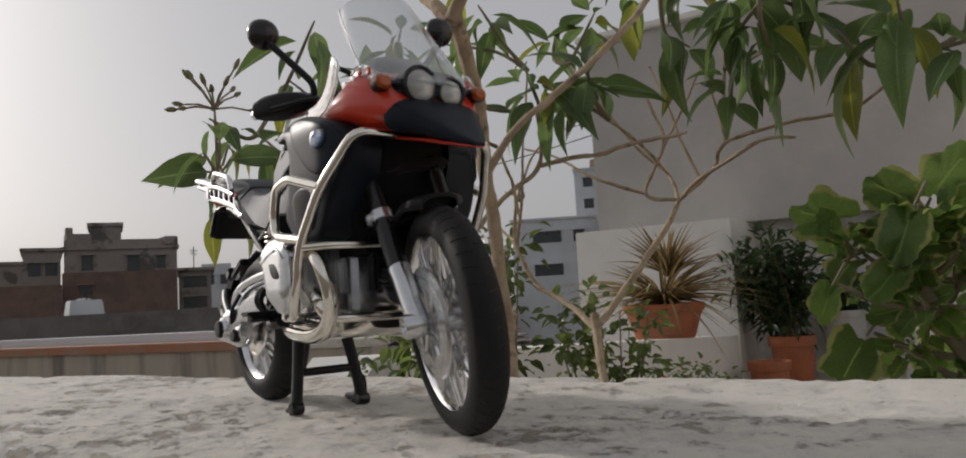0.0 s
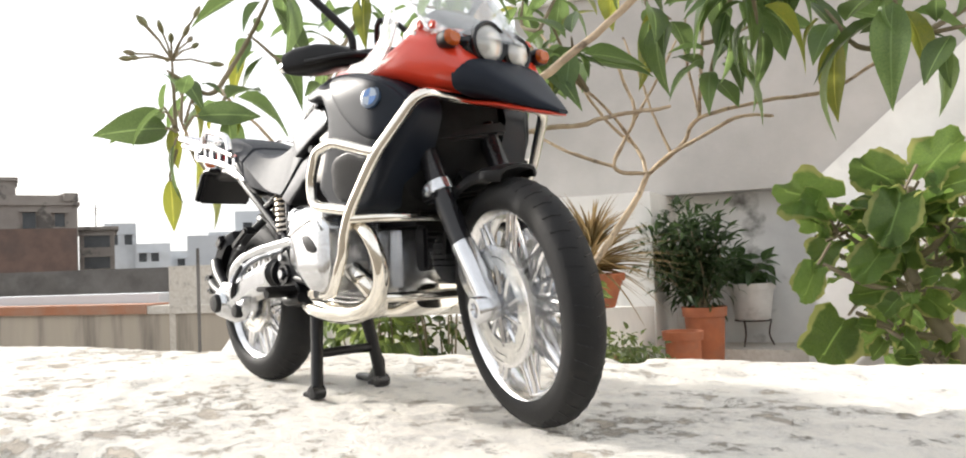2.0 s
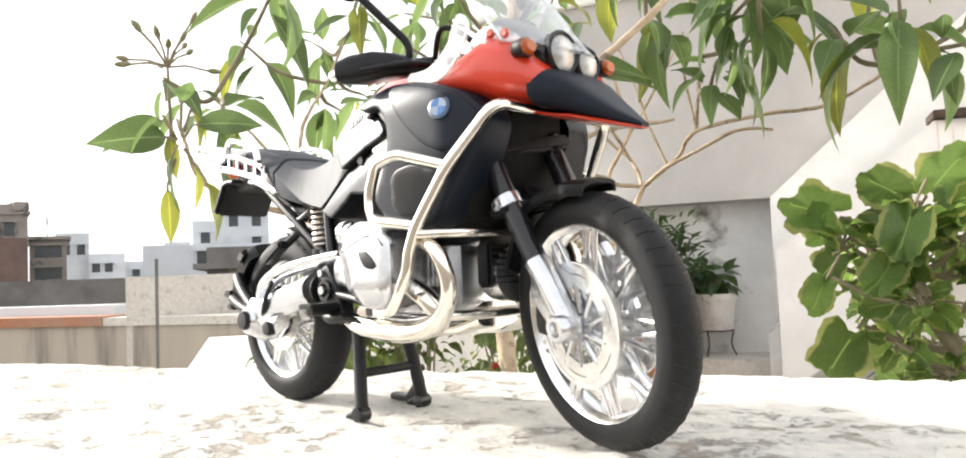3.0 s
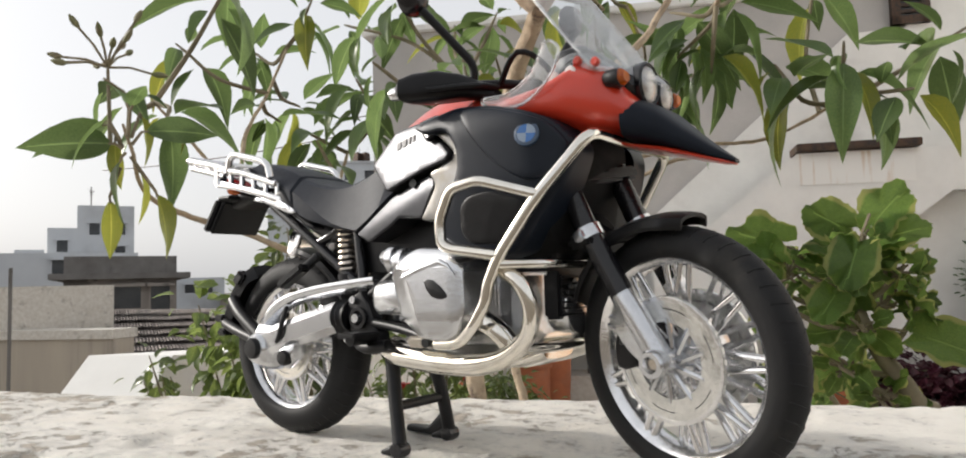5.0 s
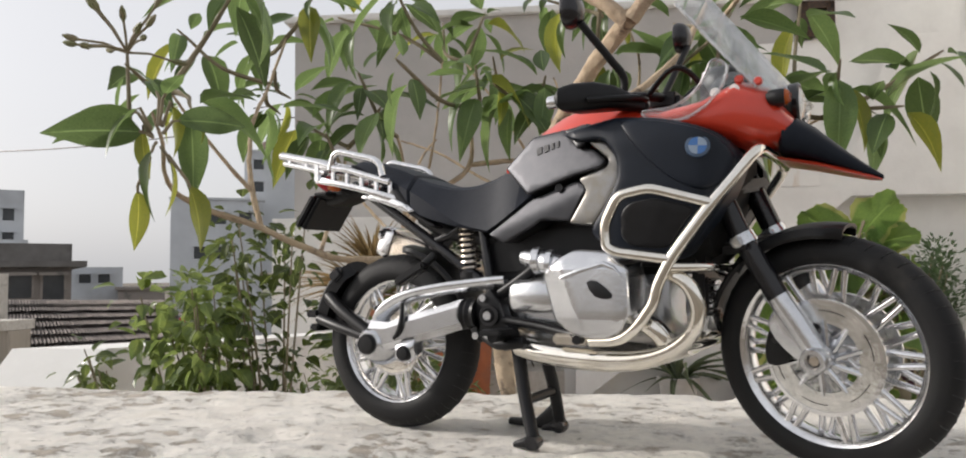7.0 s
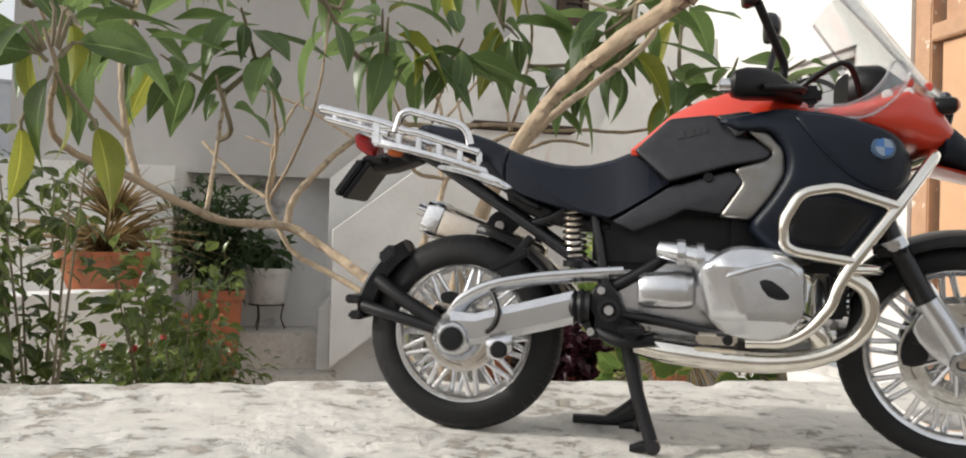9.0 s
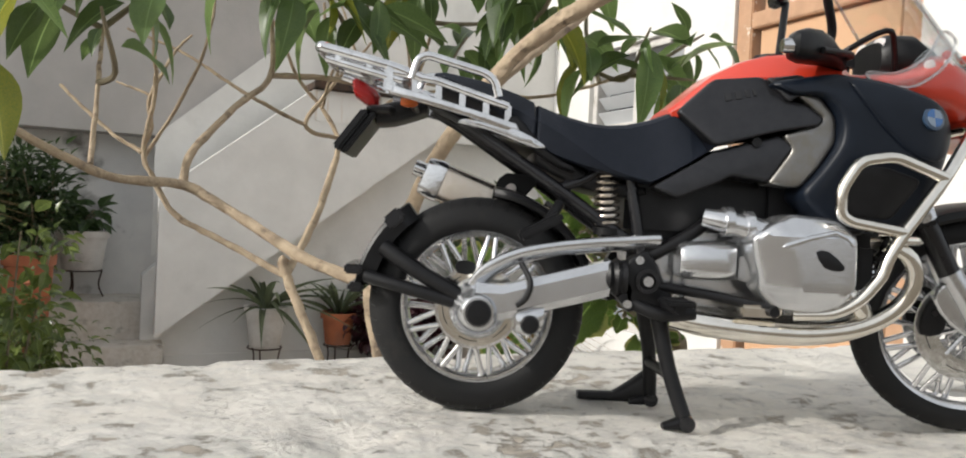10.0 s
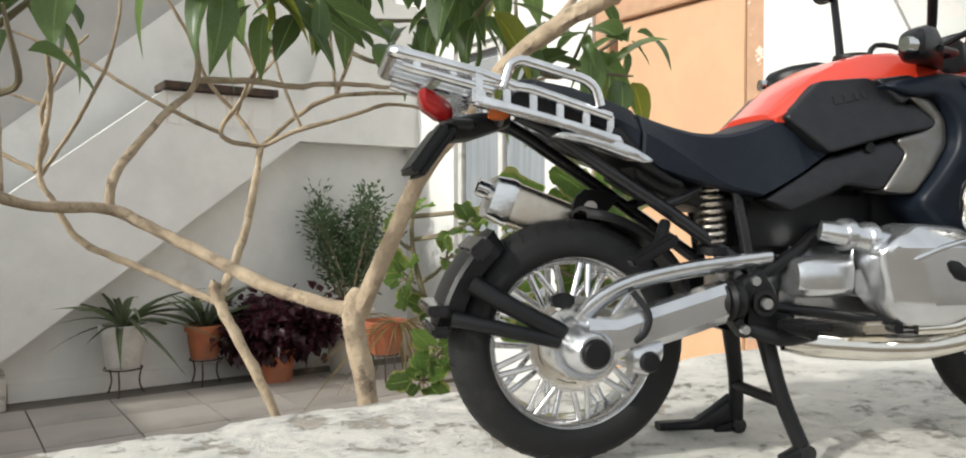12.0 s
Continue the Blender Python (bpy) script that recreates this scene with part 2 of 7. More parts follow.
LEAF_SMALL = leaf_material("shrub_leaf", (0.115, 0.155, 0.042), (0.065, 0.1, 0.03), random=0.45)
LEAF_DRY = leaf_material("dry_spiky_leaf", (0.21, 0.15, 0.07), (0.13, 0.115, 0.045))
LEAF_DARK = leaf_material("dark_pot_leaf", (0.052, 0.092, 0.034), (0.034, 0.062, 0.024))
LEAF_CONIFER = leaf_material("conifer_leaf", (0.06, 0.095, 0.045), (0.04, 0.065, 0.03), random=0.5)
LEAF_MAROON = leaf_material("maroon_leaf", (0.035, 0.01, 0.014), (0.022, 0.007, 0.01), random=0.5)
LEAF_ALOE = leaf_material("aloe_leaf", (0.09, 0.11, 0.06), (0.06, 0.08, 0.045), rough=0.5)
BUD = material("flower_bud", (0.14, 0.16, 0.06), 0.6, second=(0.2, 0.16, 0.1), scale=90)
BLOOM = material("red_bloom", (0.55, 0.03, 0.02), 0.6, second=(0.4, 0.02, 0.02), scale=60)
BEAK = material("dark_satin_navy", (0.006, 0.009, 0.016), 0.5, second=(0.008, 0.012, 0.02), scale=200, spec=0.2)
# black kept dull to stand for the shade of the front hollow
MATT_BLACK = material("matt_black_hollow", (0.006, 0.006, 0.006), 0.75, second=(0.01, 0.01, 0.01), scale=300, spec=0.15)
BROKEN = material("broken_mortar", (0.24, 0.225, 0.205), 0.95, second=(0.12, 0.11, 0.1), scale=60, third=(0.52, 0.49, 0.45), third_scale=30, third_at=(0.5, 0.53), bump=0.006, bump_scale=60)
# the model
RUBBER = material("tyre_rubber", (0.012, 0.012, 0.013), 0.62, second=(0.014, 0.014, 0.014), scale=120, third=(0.035, 0.032, 0.028), third_scale=60, third_at=(0.62, 0.82), bump=0.0001, bump_scale=900, spec=0.25)
BLACK = material("black_plastic", (0.006, 0.006, 0.007), 0.4, second=(0.009, 0.009, 0.01), scale=200, bump=0.00005, bump_scale=900, spec=0.3)
BLACK_GLOSS = material("gloss_black_plastic", (0.01, 0.01, 0.012), 0.22, second=(0.014, 0.014, 0.016), scale=150)
CHROME = material("worn_chrome", (0.9, 0.87, 0.81), 0.12, metal=1.0, second=(0.78, 0.74, 0.66), scale=90, bump=0.00003, bump_scale=500)
SILVER = material("silver_paint", (0.7, 0.71, 0.73), 0.19, metal=0.9, second=(0.62, 0.63, 0.65), scale=120, bump=0.00004, bump_scale=800)
BRIGHT = material("vacuum_chrome", (0.86, 0.86, 0.87), 0.14, metal=1.0, second=(0.7, 0.7, 0.71), scale=120, bump=0.00014, bump_scale=330)
RED = material("orange_red_paint", (0.62, 0.045, 0.018), 0.3, second=(0.58, 0.04, 0.016), scale=60, coat=0.6)
SHROUD = material("slate_blue_paint", (0.0045, 0.0075, 0.014), 0.42, second=(0.006, 0.0095, 0.017), scale=200, spec=0.27)
PANEL = material("graphite_metallic", (0.05, 0.05, 0.054), 0.36, metal=0.82, second=(0.042, 0.043, 0.047), scale=300, spec=0.3)
ACCENT = material("pale_graphite_metallic", (0.24, 0.225, 0.2), 0.38, metal=0.9, second=(0.26, 0.26, 0.26), scale=300)
SEAT = material("black_vinyl", (0.008, 0.011, 0.018), 0.52, second=(0.011, 0.014, 0.022), scale=250, bump=0.00012, bump_scale=1400, spec=0.22)
DISC = material("milky_chrome_disc", (0.86, 0.86, 0.84), 0.24, metal=1.0, second=(0.6, 0.6, 0.58), scale=180, bump=0.00022, bump_scale=260)
STEEL_BROWN = material("heat_tinted_steel", (0.5, 0.43, 0.35), 0.26, metal=0.95, second=(0.6, 0.55, 0.49), scale=80)
AMBER = material("amber_lens", (0.5, 0.1, 0.008), 0.15, transmission=0.3)
RED_LENS = material("red_lens", (0.36, 0.012, 0.012), 0.12, transmission=0.3)
EMBLEM_BLUE = material("emblem_blue", (0.03, 0.12, 0.34), 0.25, coat=0.5)
EMBLEM_WHITE = material("emblem_white", (0.2, 0.26, 0.34), 0.3, coat=0.5)
EMBLEM_RING = material("emblem_ring", (0.03, 0.06, 0.11), 0.3, coat=0.5)
REFLECTOR = material("dull_reflector", (0.3, 0.285, 0.27), 0.3, metal=0.8, second=(0.28, 0.28, 0.29), scale=300)
LETTERS = material("dark_lettering", (0.012, 0.012, 0.014), 0.5)
DIAL = material("pale_dial", (0.75, 0.7, 0.68), 0.4)


def clear_material(name, tint, rough):
    m = bpy.data.materials.new(name)
    m.use_nodes = True
    n, l = m.node_tree.nodes, m.node_tree.links
    t, g, x, f = n.new("ShaderNodeBsdfTransparent"), n.new("ShaderNodeBsdfGlossy"), n.new("ShaderNodeMixShader"), n.new("ShaderNodeLayerWeight")
    t.inputs["Color"].default_value = (*tint, 1)
    g.inputs["Roughness"].default_value = rough
    nz, bp = n.new("ShaderNodeTexNoise"), n.new("ShaderNodeBump")
    nz.inputs["Scale"].default_value = 75
    tc = n.new("ShaderNodeTexCoord")
    l.new(tc.outputs["Object"], nz.inputs["Vector"])
    bp.inputs["Distance"].default_value = 0.0006
    l.new(nz.outputs["Fac"], bp.inputs["Height"])
    l.new(bp.outputs[0], g.inputs["Normal"])
    l.new(bp.outputs[0], f.inputs["Normal"])
    f.inputs["Blend"].default_value = 0.3
    mr = n.new("ShaderNodeMapRange")
    mr.inputs["To Min"].default_value, mr.inputs["To Max"].default_value = 0.035, 0.75
    l.new(f.outputs["Facing"], mr.inputs["Value"])
    l.new(mr.outputs[0], x.inputs[0])
    l.new(t.outputs[0], x.inputs[1])
    l.new(g.outputs[0], x.inputs[2])
    l.new(x.outputs[0], n["Material Output"].inputs["Surface"])
    return m


def clear_gloss(name, tint, rough, least):
    m = clear_material(name, tint, rough)
    for node in m.node_tree.nodes:
        if node.type == "MAP_RANGE":
            node.inputs["To Min"].default_value = least
    return m


CLEAR_THICK = clear_gloss("thick_clear_plastic", (0.93, 0.93, 0.93), 0.1, 0.28)
CLEAR = clear_gloss("clear_plastic", (0.97, 0.98, 0.98), 0.05, 0.06)

# ---- mesh helpers ----
from mathutils import geometry as geo2
rnd = random.Random(7)
MM = 0.001


def link_mesh(name, bm, mat, sharp=38, unit=1.0):
    if unit != 1.0:
        bmesh.ops.scale(bm, vec=(unit, unit, unit), verts=bm.verts)
    bmesh.ops.recalc_face_normals(bm, faces=bm.faces)
    me = bpy.data.meshes.new(name)
    bm.to_mesh(me)
    bm.free()
    me.polygons.foreach_set("use_smooth", [True] * len(me.polygons))
    me.set_sharp_from_angle(angle=radians(sharp))
    me.materials.append(mat)
    return me


def part(name, bm, mat, parent=None, label="", unit=1.0, sharp=38):
    """One mesh object from a bmesh, under a thing or a part."""
    ob = new(name, link_mesh(name, bm, mat, sharp, unit))
    ob.parent = parent
    if label:
        ob["label"] = label
    return ob


def root(name, label, category, at=(0, 0, 0), group="", kind=""):
    ob = new(name)
    ob.empty_display_size = 0.05
    ob.location = at
    return tagged(ob, label, category, group, kind)


def smooth_line(pts, steps=5, closed=False):
    p = [Vector(q) for q in pts]
    n = len(p)
    out = []
    for i in range(n if closed else n - 1):
        a, b, c, d = (p[(i - 1) % n], p[i], p[(i + 1) % n], p[(i + 2) % n]) if closed else (p[max(i - 1, 0)], p[i], p[i + 1], p[min(i + 2, n - 1)])
        for k in range(steps):
            t = k / steps
            out.append(0.5 * (2 * b + (c - a) * t + (2 * a - 5 * b + 4 * c - d) * t * t + (3 * b - a - 3 * c + d) * t ** 3))
    if not closed:
        out.append(p[-1])
    return out


def tube(bm, pts, r, seg=10, closed=False, smooth=4, flat=1.0):
    """A round bar along a line; r is one radius or one for each point given."""
    rs = list(r) if isinstance(r, (list, tuple)) else [r] * len(pts)
    if smooth:
        line = smooth_line(pts, smooth, closed)
        m = len(line)
        span = len(pts) if closed else len(pts) - 1
        rad = []
        for k in range(m):
            u = k / smooth
            i = min(int(u), len(rs) - 1)
            rad.append(rs[i] * (1 - (u - i)) + rs[(i + 1) % len(rs) if closed else min(i + 1, len(rs) - 1)] * (u - i))
    else:
        line, rad = [Vector(q) for q in pts], rs
    n = len(line)
    up = None
    rings = []
    for i in range(n):
        a, b = (line[(i - 1) % n], line[(i + 1) % n]) if closed else (line[max(i - 1, 0)], line[min(i + 1, n - 1)])
        d = (b - a).normalized()
        if up is None:
            up = d.orthogonal().normalized()
        up = (up - d * up.dot(d))
        up = up.normalized() if up.length > 1e-6 else d.orthogonal().normalized()
        side = d.cross(up)
        rings.append([bm.verts.new(line[i] + rad[i] * (up * math.cos(2 * math.pi * k / seg) + flat * side * math.sin(2 * math.pi * k / seg))) for k in range(seg)])
    for i in range(n if closed else n - 1):
        a, b = rings[i], rings[(i + 1) % n]
        for k in range(seg):
            bm.faces.new((a[k], a[(k + 1) % seg], b[(k + 1) % seg], b[k]))
    if not closed:
        bm.faces.new(rings[0])
        bm.faces.new(rings[-1])
    return bm


def bar(pts, r, seg=10, closed=False, smooth=4, flat=1.0):
    return tube(bmesh.new(), pts, r, seg, closed, smooth, flat)


def loft(rings, close=True, caps=True):
    bm = bmesh.new()
    vs = [[bm.verts.new(p) for p in ring] for ring in rings]
    n = len(vs[0])
    for a, b in zip(vs[:-1], vs[1:]):
        for k in range(n if close else n - 1):
            bm.faces.new((a[k], a[(k + 1) % n], b[(k + 1) % n], b[k]))
    if caps and close:
        bm.faces.new(vs[0])
        bm.faces.new(vs[-1])
    return bm


def inset_line(pts, d):
    """A closed 2D outline moved inwards by d."""
    n = len(pts)
    area = sum(pts[i][0] * pts[(i + 1) % n][1] - pts[(i + 1) % n][0] * pts[i][1] for i in range(n))
    s = 1 if area > 0 else -1
    out = []
    for i in range(n):
        a, b, c = Vector(pts[i - 1]), Vector(pts[i]), Vector(pts[(i + 1) % n])
        u, v = (b - a), (c - b)
        n1, n2 = Vector((-u.y, u.x)), Vector((-v.y, v.x))
        m = (n1.normalized() + n2.normalized()) if n1.length and n2.length else n1
        m = m.normalized() if m.length > 1e-6 else Vector((0, 0))
        out.append(b + m * d * s)
    return out


def pillow(outline, y0, y1, soft=2.0, steps=3, rounds=4, both=False, tilt=None):
    """A side panel: an outline in x and z, from y0 out to y1, with a rounded outer rim. tilt(x, z) adds to y."""
    line = [(p.x, p.y) for p in smooth_line([(x, z, 0) for x, z in outline], steps, True)] if steps > 1 else list(outline)
    rings, sgn = [], 1 if y1 > y0 else -1
    levels = [(y0, 0.0)] + [(y1 - sgn * soft * (1 - math.sin(a)), soft * (1 - math.cos(a))) for a in [math.pi / 2 * k / rounds for k in range(rounds + 1)]]
    if both:
        levels = [(y0 + (y1 - l[0]), l[1]) for l in reversed(levels[1:])] + levels[1:]
    for y, d in levels:
        ring = inset_line(line, d) if d else [Vector(p) for p in line]
        rings.append([(p.x, y + (tilt(p.x, p.y) if tilt else 0), p.y) for p in ring])
    bm = loft(rings)
    bmesh.ops.triangulate(bm, faces=[f for f in bm.faces if len(f.verts) > 4], ngon_method="EAR_CLIP")
    return bm


def fillet(pts, r=3.0, n=4):
    """A line with its corners rounded off."""
    p = [Vector(q) for q in pts]
    out = [p[0]]
    for a, b, c in zip(p[:-2], p[1:-1], p[2:]):
        u, v = a - b, c - b
        k = min(r, u.length * 0.45, v.length * 0.45)
        s, e = b + u.normalized() * k, b + v.normalized() * k
        out += [s * (1 - t) ** 2 + b * 2 * t * (1 - t) + e * t * t for t in [i / n for i in range(n + 1)]]
    return out + [p[-1]]


def skin(outline, out, inner, sgn, soft=1.0, step=2.0, corner=1.5):
    """A moulded side panel: outline in x and z, its face at a distance out(x, z) from the middle plane, with a rounded rim."""
    n = len(outline)
    line = fillet([(x, z, 0) for x, z in [outline[-1]] + list(outline) + [outline[0]]], corner, 3)[1:-1]
    ring = []
    for a, b in zip(line, line[1:] + line[:1]):
        k = max(1, int((b - a).length / step))
        ring += [(a + (b - a) * (i / k)).xy for i in range(k)]
    ring = [p for i, p in enumerate(ring) if (p - ring[i - 1]).length > 0.05]
    m = len(ring)
    gap = lambda q: min((q - geo2.intersect_point_line(q, ring[i - 1], ring[i])[0].xy).length if 0 <= geo2.intersect_point_line(q, ring[i - 1], ring[i])[1] <= 1 else (q - ring[i]).length for i in range(m))

    def within(q):
        odd = False
        for i in range(m):
            a, b = ring[i - 1], ring[i]
            if (a.y > q.y) != (b.y > q.y) and q.x < (b.x - a.x) * (q.y - a.y) / (b.y - a.y) + a.x:
                odd = not odd
        return odd

    pts = list(ring)
    for d in (soft * 0.15, soft * 0.45, soft):
        pts += [q.xy for q in (Vector(v) for v in inset_line([tuple(p) for p in ring], d)) if within(q) and gap(q) > d * 0.9]
    x0, x1, z0, z1 = min(p.x for p in ring), max(p.x for p in ring), min(p.y for p in ring), max(p.y for p in ring)
    for i in range(int((x1 - x0) / step) + 1):
        for j in range(int((z1 - z0) / step) + 1):
            q = Vector((x0 + (i + 0.5 * (j % 2)) * step, z0 + j * step))
            if within(q) and gap(q) > soft + step * 0.4:
                pts.append(q)
    co, _, faces = geo2.delaunay_2d_cdt(pts, [], [list(range(m))], 1, 1e-5)[:3]
    bm = bmesh.new()
    vs = []
    for q in co:
        d = min(1.0, gap(q) / soft)
        drop = soft * (1 - math.sqrt(max(0.0, 1 - (1 - d) ** 2)))
        vs.append(bm.verts.new((q.x, sgn * (out(q.x, q.y) - drop), q.y)))
    for f in faces:
        bm.faces.new([vs[i] for i in f])
    rim = [e for e in bm.edges if e.is_boundary]
    ext = bmesh.ops.extrude_edge_only(bm, edges=rim)
    for g in ext["geom"]:
        if isinstance(g, bmesh.types.BMVert):
            g.co.y = sgn * min(inner, abs(g.co.y))
    return bm


def hull(sections, power=2.6, seg=28):
    """A body along x: sections (x, half width, low z, high z[, middle y])."""
    rings = []
    for s in sections:
        x, w, lo, hi = s[:4]
        cy = s[4] if len(s) > 4 else 0
        cz, h = (lo + hi) / 2, (hi - lo) / 2
        ring = []
        for k in range(seg):
            a = 2 * math.pi * k / seg
            c, t = math.cos(a), math.sin(a)
            ring.append((x, cy + w * math.copysign(abs(c) ** (2 / power), c), cz + h * math.copysign(abs(t) ** (2 / power), t)))
        rings.append(ring)
    return loft(rings)


def lathe(profile, seg=32, centre=(0, 0, 0), axis="y", caps=True):
    """Turned about an axis: profile of (radius, place along the axis)."""
    cx, cy, cz = centre
    rings = []
    for r, h in profile:
        ring = []
        for k in range(seg):
            a = 2 * math.pi * k / seg
            u, v = r * math.cos(a), r * math.sin(a)
            ring.append({"y": (cx + u, cy + h, cz + v), "x": (cx + h, cy + u, cz + v), "z": (cx + u, cy + v, cz + h)}[axis])
        rings.append(ring)
    ring_shape = (Vector(profile[0]) - Vector(profile[-1])).length < 1e-9
    return loft(rings, caps=not ring_shape and caps)


def block(x0, x1, y0, y1, z0, z1, bevel=0.0, seg=2):
    bm = bmesh.new()
    bmesh.ops.create_cube(bm, size=1)
    for v in bm.verts:
        v.co = Vector(((x0 + x1) / 2 + v.co.x * (x1 - x0), (y0 + y1) / 2 + v.co.y * (y1 - y0), (z0 + z1) / 2 + v.co.z * (z1 - z0)))
    if bevel:
        bmesh.ops.bevel(bm, geom=bm.edges[:], offset=bevel, segments=seg, affect="EDGES")
    return bm


def join(*bms):
    out = bmesh.new()
    for b in bms:
        me = bpy.data.meshes.new("joining")
        b.to_mesh(me)
        b.free()
        out.from_mesh(me)
        bpy.data.meshes.remove(me)
    return out


def turned(bm, m):
    bmesh.ops.transform(bm, matrix=m, verts=bm.verts)
    return bm


# the terrace lies at an angle to the model: s runs along the coping, r across it
TURN = radians(23.3)
TERRACE = Matrix.Rotation(TURN, 4, "Z")


def sr(s, r, z=0.0):
    return TERRACE @ Vector((s, r, z))


def setting(name, bm, mat, label, category, sharp=38, terrace=True):
    ob = part(name, turned(bm, TERRACE) if terrace else bm, mat, None, label, 1.0, sharp)
    return tagged(ob, label, category, kind="structure")

# ---- terrace ----
FLOOR_Z = -0.97
WALL_R, RIGHT_S, LEFT_S = 4.8, 2.6, -1.02


def coping():
    """The rough cement parapet: a profile swept along s, with worn edges."""
    svals = [-9, -6, -4, -3, -2.2, -1.6, -1.2, -0.9] + [-0.75 + 0.004 * k for k in range(88)] + [-0.398 + 0.0024 * k for k in range(355)] + [0.456, 0.47, 0.5, 0.55, 0.6, 0.75, 0.9, 1.2, 1.6, 2.2, 2.75]
    near, far = -0.087, 0.108
    rvals = [(near - 0.004, -1.35), (near - 0.004, -0.4), (near - 0.004, -0.1), (near - 0.004, -0.05), (near - 0.004, -0.03), (near - 0.004, -0.018), (near - 0.004, -0.01), (near - 0.003, -0.005), (near - 0.001, -0.002), (near + 0.003, -0.0004)]
    rvals += [(near + 0.008 + (far - near - 0.014) * k / 64, 0.0) for k in range(65)]
    rvals += [(far - 0.002, -0.0015), (far + 0.002, -0.006), (far + 0.004, -0.015), (far + 0.004, -0.05), (far + 0.004, -0.2), (far + 0.004, FLOOR_Z)]
    bm = bmesh.new()
    rows = []
    for s in svals:
        row = []
        for r, z in rvals:
            p = Vector((s, r, z))
            lump = noise.fractal(Vector((s * 9, r * 9, 0.3)), 1.0, 2.0, 4)
            pits = noise.noise(Vector((s * 38, r * 60, 2.0)))
            dz = 0.0012 * lump - 0.0022 * max(0.0, pits - 0.25) * 3 - 0.0012 * abs(noise.noise(Vector((s * 90, r * 120, 5)))) - 0.0012 * max(0.0, noise.noise(Vector((s * 190, r * 230, 9)))) + 0.0004
            worn = 0.004 * noise.noise(Vector((s * 14, 1.7 if r > 0 else 8.1, 0))) + 0.002 * noise.noise(Vector((s * 50, 3.1 if r > 0 else 5.1, 0)))
            edge = max(0.0, 1 - min(abs(r - near), abs(r - far)) / 0.03)
            if r > 0.02:
                p.y += (0.011 - 0.05 * max(-0.35, min(0.35, s))) * min(1.0, (r - 0.02) / 0.085)
            if z > -0.3:
                p.z += min(0.0006, dz)
                p.y += worn * edge
            row.append(bm.verts.new(p))
        rows.append(row)
    for a, b in zip(rows[:-1], rows[1:]):
        for k in range(len(a) - 1):
            bm.faces.new((a[k], b[k], b[k + 1], a[k + 1]))
    return bm


def floor_tiles(parent):
    """Square tiles laid along the terrace, each a piece of its own."""
    size, gap = 0.4, 0.008
    bm = bmesh.new()
    bmesh.ops.create_cube(bm, size=1)
    for v in bm.verts:
        v.co = Vector((v.co.x * (size - gap), v.co.y * (size - gap), v.co.z * 0.012))
    tile = link_mesh("tile", bm, FLOOR_TILE)
    s = LEFT_S + 0.2
    while s < RIGHT_S - 0.18:
        r = 0.34
        while r < WALL_R - 0.1:
            ob = new("tile", tile)
            ob.parent = parent
            p = sr(s, r, FLOOR_Z + 0.004 + rnd.uniform(-0.001, 0.001))
            ob.matrix_local = Matrix.Translation(p) @ Matrix.Rotation(TURN, 4, "Z")
            r += size
        s += size


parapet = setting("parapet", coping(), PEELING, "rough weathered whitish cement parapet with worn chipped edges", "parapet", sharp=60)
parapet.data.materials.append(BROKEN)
# the whole near upright face takes the darker mortar, below a straight edge
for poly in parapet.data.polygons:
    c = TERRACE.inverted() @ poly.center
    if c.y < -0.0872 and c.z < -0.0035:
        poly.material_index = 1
floor = setting("floor", block(LEFT_S - 0.1, RIGHT_S + 0.1, 0.1, WALL_R + 0.1, FLOOR_Z - 0.2, FLOOR_Z), GROUT, "terrace floor of dusty square cement tiles", "floor")


def wall_polygon(outline, r0, r1):
    """An upright slab: outline in s and z, from r0 to r1."""
    return loft([[(s, r0, z) for s, z in outline], [(s, r1, z) for s, z in outline]])


setting("wall_back", wall_polygon([(-0.02, FLOOR_Z), (RIGHT_S + 0.2, FLOOR_Z), (RIGHT_S + 0.2, 0.75), (1.62, 0.72), (0.84, 0.36), (-0.02, -0.4)], WALL_R + 0.002, WALL_R + 0.19), WHITE_WALL, "dull white plaster wall under the staircase", "wall")
setting("baseboard", block(0.12, RIGHT_S, WALL_R - 0.02, WALL_R, FLOOR_Z, FLOOR_Z + 0.1, 0.003), WHITE_WALL, "white skirting along the wall under the stairs", "skirting")
# recess left of the stairs with its platform and two steps
setting("platform", block(-1.6, 0.0, 4.85, 6.0, FLOOR_Z, -0.56, 0.004), CEMENT, "grey cement platform at the foot of the stairs", "platform")
setting("step", block(-1.3, 0.1, 4.6, 4.85, FLOOR_Z, -0.78, 0.006), CEMENT, "worn grey cement step below the platform", "step")
setting("recess_wall", block(-1.7, 0.1, 5.262, 5.46, -0.6, 0.6), STAINED_WALL, "whitewashed wall with black mildew stains", "wall")
setting("recess_side_wall", block(-1.86, -0.86, 4.55, 5.26, FLOOR_Z, 0.438), WHITE_WALL, "pale plaster pier beside the recess", "wall")
# upper grey wall of the house
setting("wall_upper", block(-1.88, RIGHT_S + 0.2, 5.02, 5.25, 0.44, 1.85), GREY_WALL, "tall smooth grey plastered house wall", "wall")
